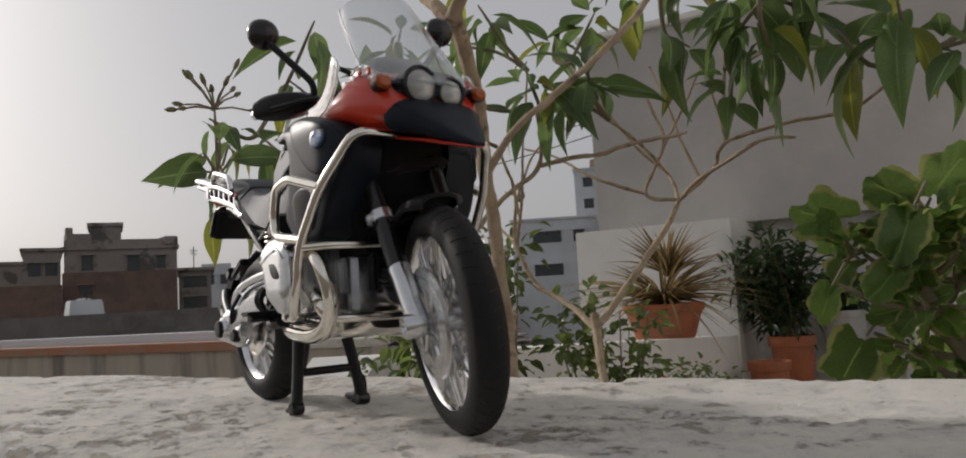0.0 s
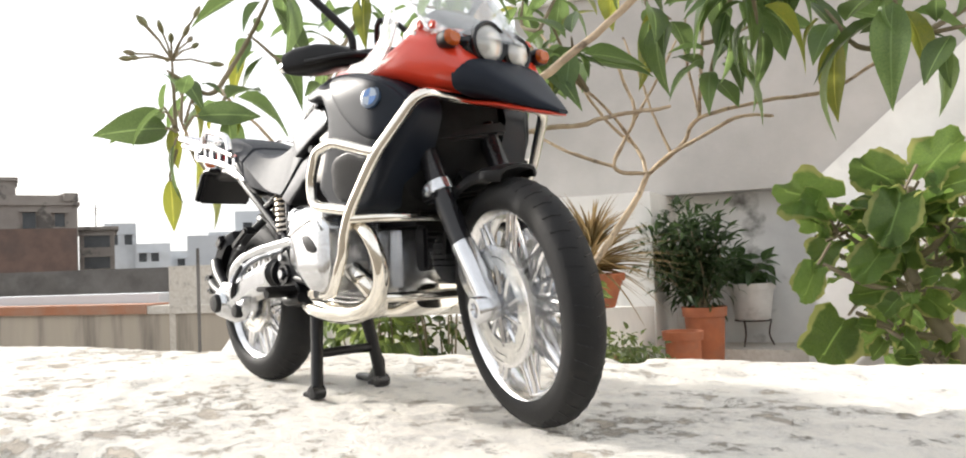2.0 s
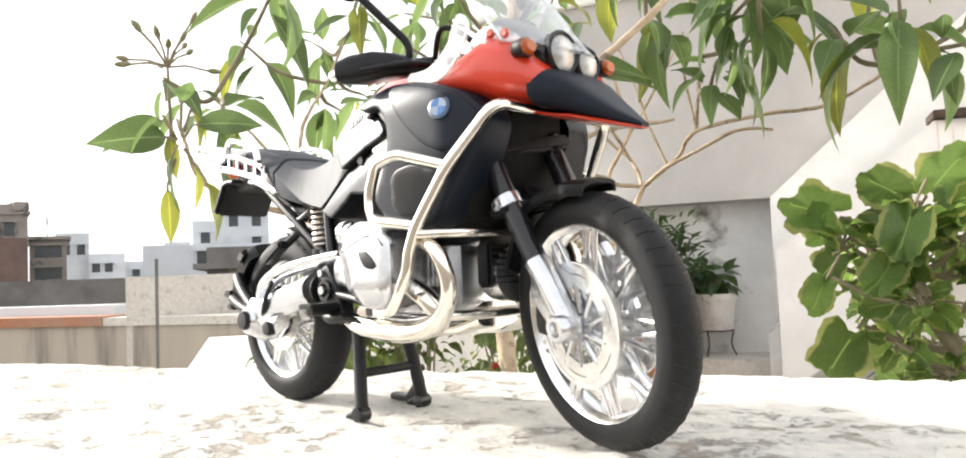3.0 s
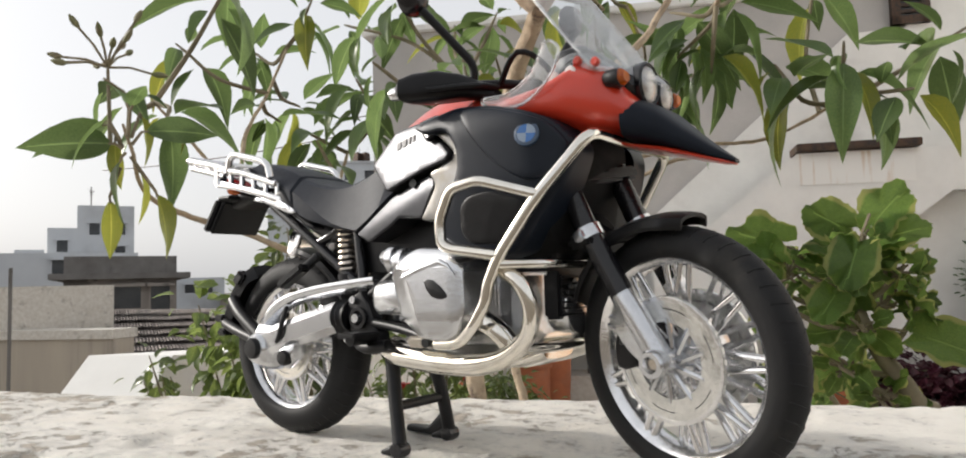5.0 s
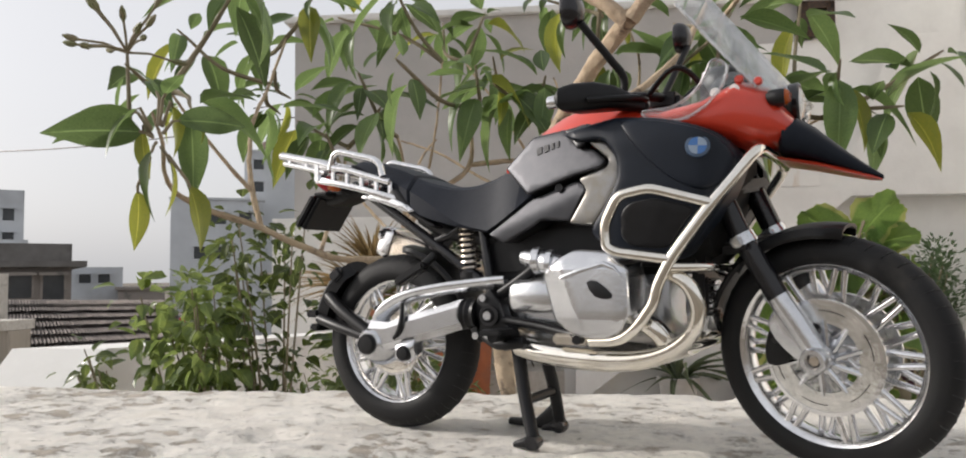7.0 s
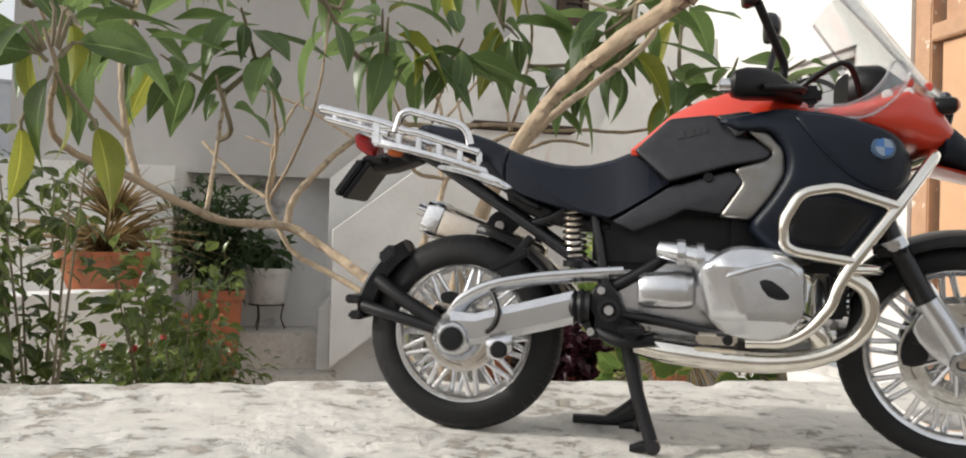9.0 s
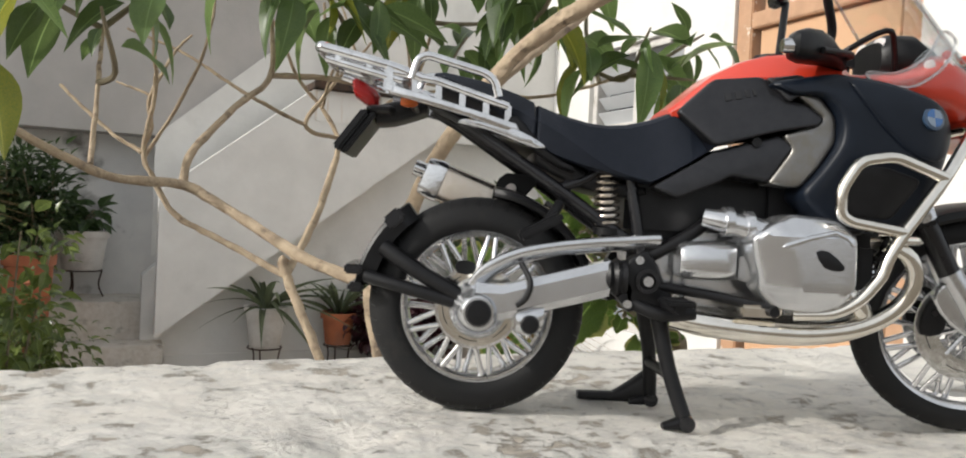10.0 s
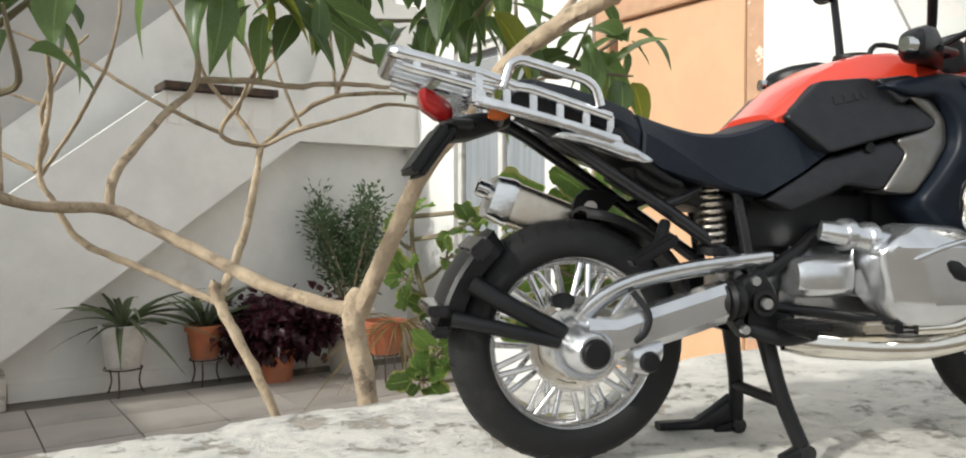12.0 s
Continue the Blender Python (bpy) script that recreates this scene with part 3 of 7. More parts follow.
setting("wall_upper_left", block(-1.88, -1.63, 5.0, 5.24, FLOOR_Z, 0.44), GREY_WALL, "tall smooth grey plastered house wall", "wall")
setting("roof_coping", block(-1.95, RIGHT_S + 0.2, 4.98, 5.29, 1.85, 1.9, 0.008), WHITE_WALL, "thin pale coping along the roof edge", "coping")
# stairs: the closed outer face of the lower flight, the landing and the flight behind
flight = wall_polygon([(0.05, -0.74), (1.72, 0.52), (1.74, 0.77), (0.9, 0.77), (0.05, 0.1)], 4.62, 4.8)
setting("stair_wall", flight, WHITE_WALL, "white plastered solid side wall of the outdoor staircase", "staircase wall")
landing = wall_polygon([(1.725, 0.52), (RIGHT_S, 0.52), (RIGHT_S, 1.5), (2.0, 1.5), (1.745, 0.77)], 4.64, 4.8)
for v in landing.verts:
    if v.co.y > 4.7 and v.co.x < 2.1:
        v.co.x += 0.1
setting("landing_wall", landing, WHITE_WALL, "white plastered landing front of the staircase", "staircase wall")
setting("stained_plaster", block(0.91, 1.53, 4.615, 4.619, 0.58, 0.768), RUST_STAIN, "plaster streaked with rust below the slab", "staircase wall")
setting("landing_slab", block(0.89, 1.56, 4.56, 4.82, 0.775, 0.82, 0.004), RUST, "dark weathered stone slab with rusty edge", "slab")
setting("stair_dado", wall_polygon([(0.03, 0.44), (1.3, 1.57), (1.64, 1.58), (1.68, 1.84), (RIGHT_S, 1.84), (RIGHT_S, 0.4), (0.8, 0.2), (0.03, -0.3)], 4.99, 5.018), WHITE_WALL, "white painted band on the wall beside the stairs", "staircase wall")
# wall with the door closing the terrace on the right
DOOR_R0, DOOR_R1, DOOR_TOP = 1.845, 2.87, 1.03
WIN_R0, WIN_R1, WIN_Z0, WIN_Z1 = 3.24, 4.18, -0.6, 1.13
for r0, r1, z0, z1 in ((-0.2, DOOR_R0, FLOOR_Z, 2.6), (DOOR_R0, DOOR_R1, DOOR_TOP + 0.45, 2.6), (DOOR_R1, WIN_R0, FLOOR_Z, 2.6), (WIN_R0, WIN_R1, FLOOR_Z, WIN_Z0), (WIN_R0, WIN_R1, WIN_Z1, 2.6), (WIN_R1, WALL_R + 0.2, FLOOR_Z, 2.6)):
    setting("wall_right", block(RIGHT_S, RIGHT_S + 0.2, r0, r1, z0, z1), WHITE_WALL, "bright white plastered wall with door and window", "wall")


def side_door():
    d = tagged(new("door_1"), "closed peach-painted wooden door in a worn brown frame", "door", kind="structure")
    s0, s1 = RIGHT_S + 0.02, RIGHT_S + 0.12
    put = lambda name, bm, mat, label="": part(name, turned(bm, TERRACE), mat, d, label)
    put("frame", block(s0, s1, DOOR_R0, DOOR_R0 + 0.1, FLOOR_Z, DOOR_TOP + 0.45, 0.006), DOOR_FRAME, "worn brown timber post with flaking paint")
    put("frame", block(s0, s1, DOOR_R1 - 0.1, DOOR_R1, FLOOR_Z, DOOR_TOP + 0.45, 0.006), DOOR_FRAME, "worn brown timber post with flaking paint")
    put("frame", block(s0, s1, DOOR_R0 + 0.1, DOOR_R1 - 0.1, DOOR_TOP, DOOR_TOP + 0.08, 0.006), DOOR_FRAME, "worn brown timber head with flaking paint")
    put("panel", block(s0 + 0.035, s1 - 0.02, DOOR_R0 + 0.13, DOOR_R1 - 0.13, FLOOR_Z + 0.01, DOOR_TOP - 0.004, 0.004), DOOR_PAINT, "flat peach-painted door leaf")
    put("panel", block(s0 + 0.05, s1 - 0.02, DOOR_R0 + 0.13, DOOR_R1 - 0.13, DOOR_TOP + 0.083, DOOR_TOP + 0.45, 0.004), DOOR_FRAME, "brown panel above the door")
    return d


def side_window():
    w = tagged(new("window_1"), "white window with glass louvres in a grey frame", "window", kind="structure")
    put = lambda name, bm, mat, label="": part(name, turned(bm, TERRACE), mat, w, label)
    s0, s1 = RIGHT_S + 0.03, RIGHT_S + 0.1
    for r0, r1, z0, z1 in ((WIN_R0, WIN_R0 + 0.05, WIN_Z0, WIN_Z1), (WIN_R1 - 0.05, WIN_R1, WIN_Z0, WIN_Z1), ((WIN_R0 + WIN_R1) / 2 - 0.025, (WIN_R0 + WIN_R1) / 2 + 0.025, WIN_Z0 + 0.05, WIN_Z1 - 0.05), (WIN_R0 + 0.05, WIN_R1 - 0.05, WIN_Z0, WIN_Z0 + 0.05), (WIN_R0 + 0.05, WIN_R1 - 0.05, WIN_Z1 - 0.05, WIN_Z1)):
        put("window_frame", block(s0, s1, r0, r1, z0, z1, 0.004), POT_WHITE, "pale painted frame bar")
    for half in (0, 1):
        r0 = WIN_R0 + 0.055 + half * (WIN_R1 - WIN_R0 - 0.05) / 2
        r1 = r0 + (WIN_R1 - WIN_R0) / 2 - 0.085
        put("pane", block(s0 + 0.03, s0 + 0.036, r0, r1, WIN_Z0 + 0.05, 0.62), GLASS_PALE, "glass pane with a pale curtain behind")
        put("window_frame", block(s0, s1, r0 - 0.002, r1 + 0.002, 0.62, 0.66, 0.003), POT_WHITE, "pale painted cross bar")
        for k in range(5):
            z = 0.71 + k * 0.095
            put("pane", turned(block(-0.045, 0.045, r0, r1, -0.003, 0.003), Matrix.Translation((s0 + 0.04, 0, z)) @ Matrix.Rotation(radians(50), 4, "Y")), FAR_WHITE, "frosted glass louvre")
    put("window_back", block(s1 + 0.06, s1 + 0.09, WIN_R0, WIN_R1, WIN_Z0, WIN_Z1), GLASS_DARK, "dark room behind the louvres")
    return w


side_door()
side_window()
# left side wall of the terrace with its sloped near end
side_wall = loft([[(s, r, z) for r, z in ((1.12, -0.07), (4.5, -0.258), (4.5, FLOOR_Z), (0.16, FLOOR_Z), (0.16, -0.4), (0.82, -0.33))] for s in (-1.05, -0.86)])
setting("side_wall", side_wall, WHITE_WALL, "low white side wall of the terrace with a sloping end", "parapet")


def house_window(at, size, rz, parent):
    """A barred upper window: frame, dark pane, bars."""
    w, h = size
    m = Matrix.Translation(at) @ Matrix.Rotation(rz, 4, "Z")
    f = part("window", turned(join(block(-w / 2, w / 2, -0.03, 0.03, -h / 2, -h / 2 + 0.05), block(-w / 2, w / 2, -0.03, 0.03, h / 2 - 0.05, h / 2), block(-w / 2, -w / 2 + 0.05, -0.03, 0.03, -h / 2, h / 2), block(w / 2 - 0.05, w / 2, -0.03, 0.03, -h / 2, h / 2)), m), IRON, parent, "dark barred window")
    part("pane", turned(block(-w / 2 + 0.05, w / 2 - 0.05, 0, 0.02, -h / 2 + 0.05, h / 2 - 0.05), m), GLASS_DARK, f)
    for k in range(5):
        z = -h / 2 + h * (k + 1) / 6
        part("bar", turned(block(-w / 2 + 0.05, w / 2 - 0.05, -0.02, -0.01, z - 0.01, z + 0.01), m), IRON, f)
    return f


upper_window = tagged(new("window_2"), "small dark barred window high in the grey wall", "window", kind="structure")
house_window(sr(1.665, 4.985, 1.715), (0.22, 0.24), TURN, upper_window)
floor_tiles(floor)

# ---- ground and town ----
EYE0 = Vector((0.15, -0.2, 0.05))


def polar(az, dist, z=0.0):
    return Vector((EYE0.x + dist * math.cos(radians(az)), EYE0.y + dist * math.sin(radians(az)), z))


ground_bm = bmesh.new()
bmesh.ops.create_grid(ground_bm, x_segments=40, y_segments=40, size=1500)
for v in ground_bm.verts:
    v.co.z = -7.5
tagged(part("ground", ground_bm, EARTH, None, "dusty ground of the town far below"), "dusty ground of the town far below", "ground", kind="structure")


def building(name, az0, az1, dist, top, mat, label, depth=7.0, windows=(), bottom=-7.5, parapet_h=0.0, slab=0.0, skew=0.0, wmat=None, cap=None):
    """A far building between two bearings, its front square to the view; windows are (across 0..1, z, width, height)."""
    p0, p1 = polar(az0, dist), polar(az1, dist)
    mid = (p0 + p1) / 2
    wide = (p1 - p0).length
    ang = math.atan2((p0 - p1).y, (p0 - p1).x) + radians(skew)
    m = Matrix.Translation((mid.x, mid.y, 0)) @ Matrix.Rotation(ang, 4, "Z")
    # local +y points away from the viewer
    toward = (EYE0 - mid)
    if (Matrix.Rotation(ang, 3, "Z") @ Vector((0, -1, 0))).dot(toward) < 0:
        m = m @ Matrix.Rotation(math.pi, 4, "Z")
    b = root(name, label, "building")
    put = lambda n, bm, mt, par=b, lab="": part(n, turned(bm, m), mt, par, lab)
    put("wall", block(-wide / 2, wide / 2, 0, depth, bottom, top), mat)
    if slab:
        put("roof", block(-wide / 2 - slab, wide / 2 + slab, -slab, depth + slab, top, top + 0.16), cap or mat)
    if parapet_h:
        t0 = top + (0.16 if slab else 0)
        put("roof_parapet", join(block(-wide / 2, wide / 2, 0, 0.15, t0, t0 + parapet_h), block(-wide / 2, -wide / 2 + 0.15, 0.15, depth, t0, t0 + parapet_h), block(wide / 2 - 0.15, wide / 2, 0.15, depth, t0, t0 + parapet_h)), cap or mat)
    for u, z, w, h in windows:
        x = -wide / 2 + u * wide
        f = put("window", join(block(x - w / 2 - 0.06, x - w / 2, -0.05, 0.02, z - h / 2, z + h / 2), block(x + w / 2, x + w / 2 + 0.06, -0.05, 0.02, z - h / 2, z + h / 2), block(x - w / 2 - 0.1, x + w / 2 + 0.1, -0.28, 0.02, z + h / 2, z + h / 2 + 0.08)), mat)
        put("pane", block(x - w / 2, x + w / 2, -0.012, 0.012, z - h / 2, z + h / 2), wmat or GLASS_DARK, f)
    return b


# the brick house and its neighbours
building("house", 164.65, 171.5, 40, 3.35, HOUSE_WALL, "two-storey unplastered grey house with a stair room on its roof", parapet_h=0.3, slab=0.1, windows=((0.2, 2.75, 0.5, 0.7), (0.6, 2.65, 0.5, 0.8), (0.85, 2.7, 0.4, 0.6)))
building("stair_room", 168.1, 170.0, 41, 4.55, HOUSE_WALL, "small grey stair room on the house roof", depth=3, bottom=3.4, slab=0.1)
building("house", 164.7, 171.6, 37, 2.15, BRICK, "low brown brick house without plaster", depth=2.8, windows=((0.2, 1.4, 0.5, 0.4),))
building("house", 171.6, 177.5, 36.5, 1.65, BRICK, "low brick shed beside the unplastered house", depth=2.5)
building("house", 171.7, 173.8, 48, 4.0, HOUSE_WALL, "far grey house with a flat roof", windows=((0.3, 3.0, 0.6, 0.7), (0.75, 3.0, 0.6, 0.7)), slab=0.15)
building("house", 173.8, 179.0, 48, 3.3, HOUSE_WALL, "far low grey house with a flat roof", windows=((0.3, 2.4, 0.8, 0.8),), slab=0.1)
building("house", 162.5, 164.6, 45, 2.5, HOUSE_WALL, "narrow grey house with shaded balconies", windows=((0.5, 1.9, 1.2, 0.6), (0.5, 0.8, 1.2, 0.6)), slab=0.2)
building("house", 161.2, 163.15, 60, 3.6, FAR_WHITE, "far white flat-roofed house with small windows", windows=((0.3, 2.6, 0.5, 0.7), (0.75, 2.6, 0.5, 0.7)), parapet_h=0.15)
building("house", 159.1, 161.25, 59, 2.1, FAR_WHITE, "far low white house with small windows", windows=((0.2, 1.3, 0.5, 0.6), (0.55, 1.3, 0.5, 0.6)), parapet_h=0.15)
building("house", 154.6, 159.1, 60, 1.5, FAR_WHITE, "far white row of low houses", windows=((0.15, 0.9, 0.5, 0.5), (0.4, 0.9, 0.5, 0.5), (0.7, 0.9, 0.5, 0.5)), parapet_h=0.2)
building("house", 155.0, 156.65, 62, 3.1, FAR_WHITE, "far white block above the low houses", depth=3, bottom=-2, windows=((0.5, 2.3, 0.5, 0.6),))
building("compound_wall", 150.95, 158.8, 7.6, 0.12, CEMENT, "grey cement boundary wall with a rough top", depth=0.25)
building("compound_wall", 153.0, 180.0, 20, 0.22, DARK_CEMENT, "long soot-dark cement wall", depth=1.3)
building("house", 147.1, 153.9, 24, 0.42, HOUSE_WALL, "old grey plaster house with a flat overhanging slab roof", slab=0.35, parapet_h=0.47, cap=DARK_CEMENT, windows=((0.55, -0.1, 0.7, 0.6), (0.85, -0.15, 0.5, 0.7)))
building("house", 149.75, 153.15, 46, 4.55, FAR_WHITE, "white house block with small square windows", windows=((0.3, 3.4, 0.5, 0.6), (0.75, 3.4, 0.5, 0.6), (0.75, 2.2, 0.5, 0.6)), depth=5, parapet_h=0.1)
building("house", 153.15, 154.85, 46, 3.35, FAR_WHITE, "white house wing with a railed roof", windows=((0.5, 2.5, 0.5, 0.6),), depth=5, parapet_h=0.1)
building("house", 149.5, 158.0, 44, 2.05, FAR_WHITE, "lower white house with dark windows", windows=((0.45, 1.3, 0.6, 0.8), (0.62, 1.3, 0.6, 0.8), (0.85, 1.3, 0.6, 0.8)), depth=1.5)
building("house", 144.0, 147.2, 50, 0.65, FAR_WHITE, "far pale flat-roofed house", windows=((0.3, 0.15, 0.6, 0.5), (0.65, 0.15, 0.6, 0.5)), parapet_h=0.15)
building("house", 141.4, 144.3, 48, -0.5, HOUSE_WALL, "far low grey house with a flat roof", slab=0.15)
building("tower_block", 135.0, 141.1, 55, 5.3, FAR_WHITE, "pale bluish apartment block with dark windows", windows=((0.42, 4.1, 2.0, 0.8), (0.8, 4.1, 0.8, 0.8), (0.42, 1.8, 2.0, 0.8)), slab=0.1)
building("tower_block", 131.5, 136.3, 58, 9.1, FAR_WHITE, "tall pale apartment block with dark windows", windows=((0.2, 8.2, 0.7, 0.7), (0.2, 6.6, 0.7, 0.7), (0.5, 8.2, 0.7, 0.7)), slab=0.1)


def neighbour_wall():
    """The streaked cream wall with an orange coping, running away to the left."""
    a, b = polar(150.95, 6.8), polar(174.0, 10.8)
    d = (b - a).normalized()
    n = Vector((-d.y, d.x, 0))
    far = a + d * 14
    def strip(p, q, w, z0, z1, w0=0.0):
        return loft([[(*(v + n * k).xy, z) for k, z in ((w0, z0), (w, z0), (w, z1), (w0, z1))] for v in (p, q)])
    w = root("boundary_wall", "cream boundary wall streaked black, with faded orange coping", "wall")
    part("wall", strip(a, far, -0.25, -4, -0.31), CREAM_WALL, w)
    turn = a + d * 1.55
    part("coping", strip(turn + d * 0.004, far, -0.3, -0.308, -0.22, 0.03), ORANGE_CAP, w, "faded orange coping")
    part("coping", strip(a, turn, -0.3, -0.308, -0.235, 0.02), CEMENT, w, "grey cement coping")
    part("coping", strip(turn + d * 0.2, far, -0.6, -0.31, -0.13, -0.32), FAR_WHITE, w, "pale ledge behind the coping")
    return w


neighbour_wall()


def roof_tank(az, dist, z, w, h, mat, label):
    """A water tank with sloped sides, a lid and an outlet pipe."""
    p = polar(az, dist, z)
    t = root("water_tank", label, "water tank", p)
    part("tank_body", loft([[(sx * k, sy * k, zz) for sx, sy in ((-1, -1), (1, -1), (1, 1), (-1, 1))] for k, zz in ((w * 0.5, 0), (w * 0.46, h * 0.8), (w * 0.43, h))]), mat, t)
    part("lid", lathe([(0.01, 0), (w * 0.2, 0), (w * 0.2, h * 0.1), (0.01, h * 0.14)], 16, (0, 0, h), "z"), mat, t)
    part("pipe", bar([(w * 0.4, 0, h), (w * 0.4, 0, h * 1.5)], w * 0.025, 6, smooth=0), IRON, t)
    return t


def antenna(az, dist, z0, z1):
    """A thin aerial mast with short cross rods."""
    p = polar(az, dist, z0)
    a = root("aerial", "thin rusty television aerial on a mast", "aerial", p)
    part("mast", bar([(0, 0, 0), (0, 0, z1 - z0)], 0.03, 6, smooth=0), IRON, a)
    for k in range(4):
        part("rod", bar([(-0.5 + 0.08 * k, 0.3, (z1 - z0) * (0.62 + 0.07 * k)), (0.5 - 0.08 * k, -0.3, (z1 - z0) * (0.62 + 0.07 * k))], 0.015, 5, smooth=0), IRON, a)
    return a


roof_tank(170.25, 20.45, 0.22, 0.74, 0.34, FAR_WHITE, "white plastic water tank on the wall before the brick house")
roof_tank(134.75, 59, 9.26, 0.55, 0.75, IRON, "black water tank on the apartment block roof")
roof_tank(134.2, 59, 9.26, 0.55, 0.75, IRON, "black water tank on the apartment block roof")
antenna(152.35, 46.5, 4.5, 5.7)
antenna(163.6, 46, 2.66, 3.9)
pole = root("wooden_post", "dark weathered wooden post beside the boundary wall", "post", polar(156.9, 6.75, -4.0))
part("post", bar([(0, 0, 0), (0.02, 0, 4.25)], 0.014, 8, smooth=0), DARK_CEMENT, pole)
for az, dist, z, w, d, h in ((170.7, 40.5, 3.35, 1.0, 1.0, 0.3), (171.2, 40.3, 3.35, 0.3, 0.3, 0.6), (165.2, 40.4, 3.35, 1.2, 0.6, 0.1)):
    q = polar(az, dist)
    tagged(part("roof_block", block(q.x - w / 2, q.x + w / 2, q.y - d / 2, q.y + d / 2, z + 0.16, z + 0.16 + h + 0.3, 0.03), HOUSE_WALL), "rough cement block on the flat house roof", "roof block")


def cable(a, b, sag):
    """A thin overhead cable between two walls."""
    a, b = Vector(a), Vector(b)
    pts = [a.lerp(b, k / 10) - Vector((0, 0, sag * 4 * (k / 10) * (1 - k / 10))) for k in range(11)]
    tagged(part("overhead_cable", bar(pts, 0.006, 5, smooth=2), IRON), "thin dark overhead cable", "cable")


cable((-6.5, 6.2, 2.0), sr(1.4, 5.1, 2.5), 0.25)
cable((-9.5, 5.0, 1.6), sr(2.4, 5.1, 2.2), 0.3)


def tile_roof():
    """A low sloping roof of grey half-round tiles in rows."""
    a, b = polar(151.6, 11.0, -0.17), polar(141.8, 11.5, -0.23)
    c = polar(136.8, 9.2, -0.85)
    d0 = polar(152.0, 8.4, -0.85)
    bm = bmesh.new()
    rows, cols = 9, 60
    for i in range(rows):
        for j in range(cols):
            u0, u1, v0, v1 = j / cols, (j + 1.0) / cols, i / rows, (i + 1.12) / rows
            def at(u, v, lift):
                p = (a * (1 - u) + b * u) * (1 - v) + (d0 * (1 - u) + c * u) * v
                return (p.x, p.y, p.z + lift)
            lift = 0.032 + rnd.uniform(0, 0.014)
            q = [bm.verts.new(at(u0, v0, 0)), bm.verts.new(at((u0 + u1) / 2, v0, 0.018)), bm.verts.new(at(u1, v0, 0)), bm.verts.new(at(u1, v1, lift)), bm.verts.new(at((u0 + u1) / 2, v1, lift + 0.022)), bm.verts.new(at(u0, v1, lift))]
            bm.faces.new((q[0], q[1], q[4], q[5]))
            bm.faces.new((q[1], q[2], q[3], q[4]))
    r = root("shed", "low shed with a roof of weathered grey half-round tiles", "shed")
    tagged(part("roof_tiles", bm, ROOF_TILE, r), kind="stuff")
    base = bmesh.new()
    vs = [base.verts.new(p) for p in (a - Vector((0, 0, 0.03)), b - Vector((0, 0, 0.03)), c - Vector((0, 0, 0.03)), d0 - Vector((0, 0, 0.03)))]
    lo = [base.verts.new((v.co.x, v.co.y, -7.5)) for v in vs]
    base.faces.new(vs)
    for k in range(4):
        base.faces.new((vs[k], vs[(k + 1) % 4], lo[(k + 1) % 4], lo[k]))
    part("wall", base, HOUSE_WALL, r)
    return r


tile_roof()

# ---- the model motorcycle, in millimetres; x ahead, -y its right side ----
bike = root("model_motorcycle", "orange-red and black toy motorcycle with chrome crash bars on a stand", "model motorcycle")


def bp(name, bm, mat, parent=None, label="", sharp=38):
    return part(name, bm, mat, parent or bike, label, MM, sharp)


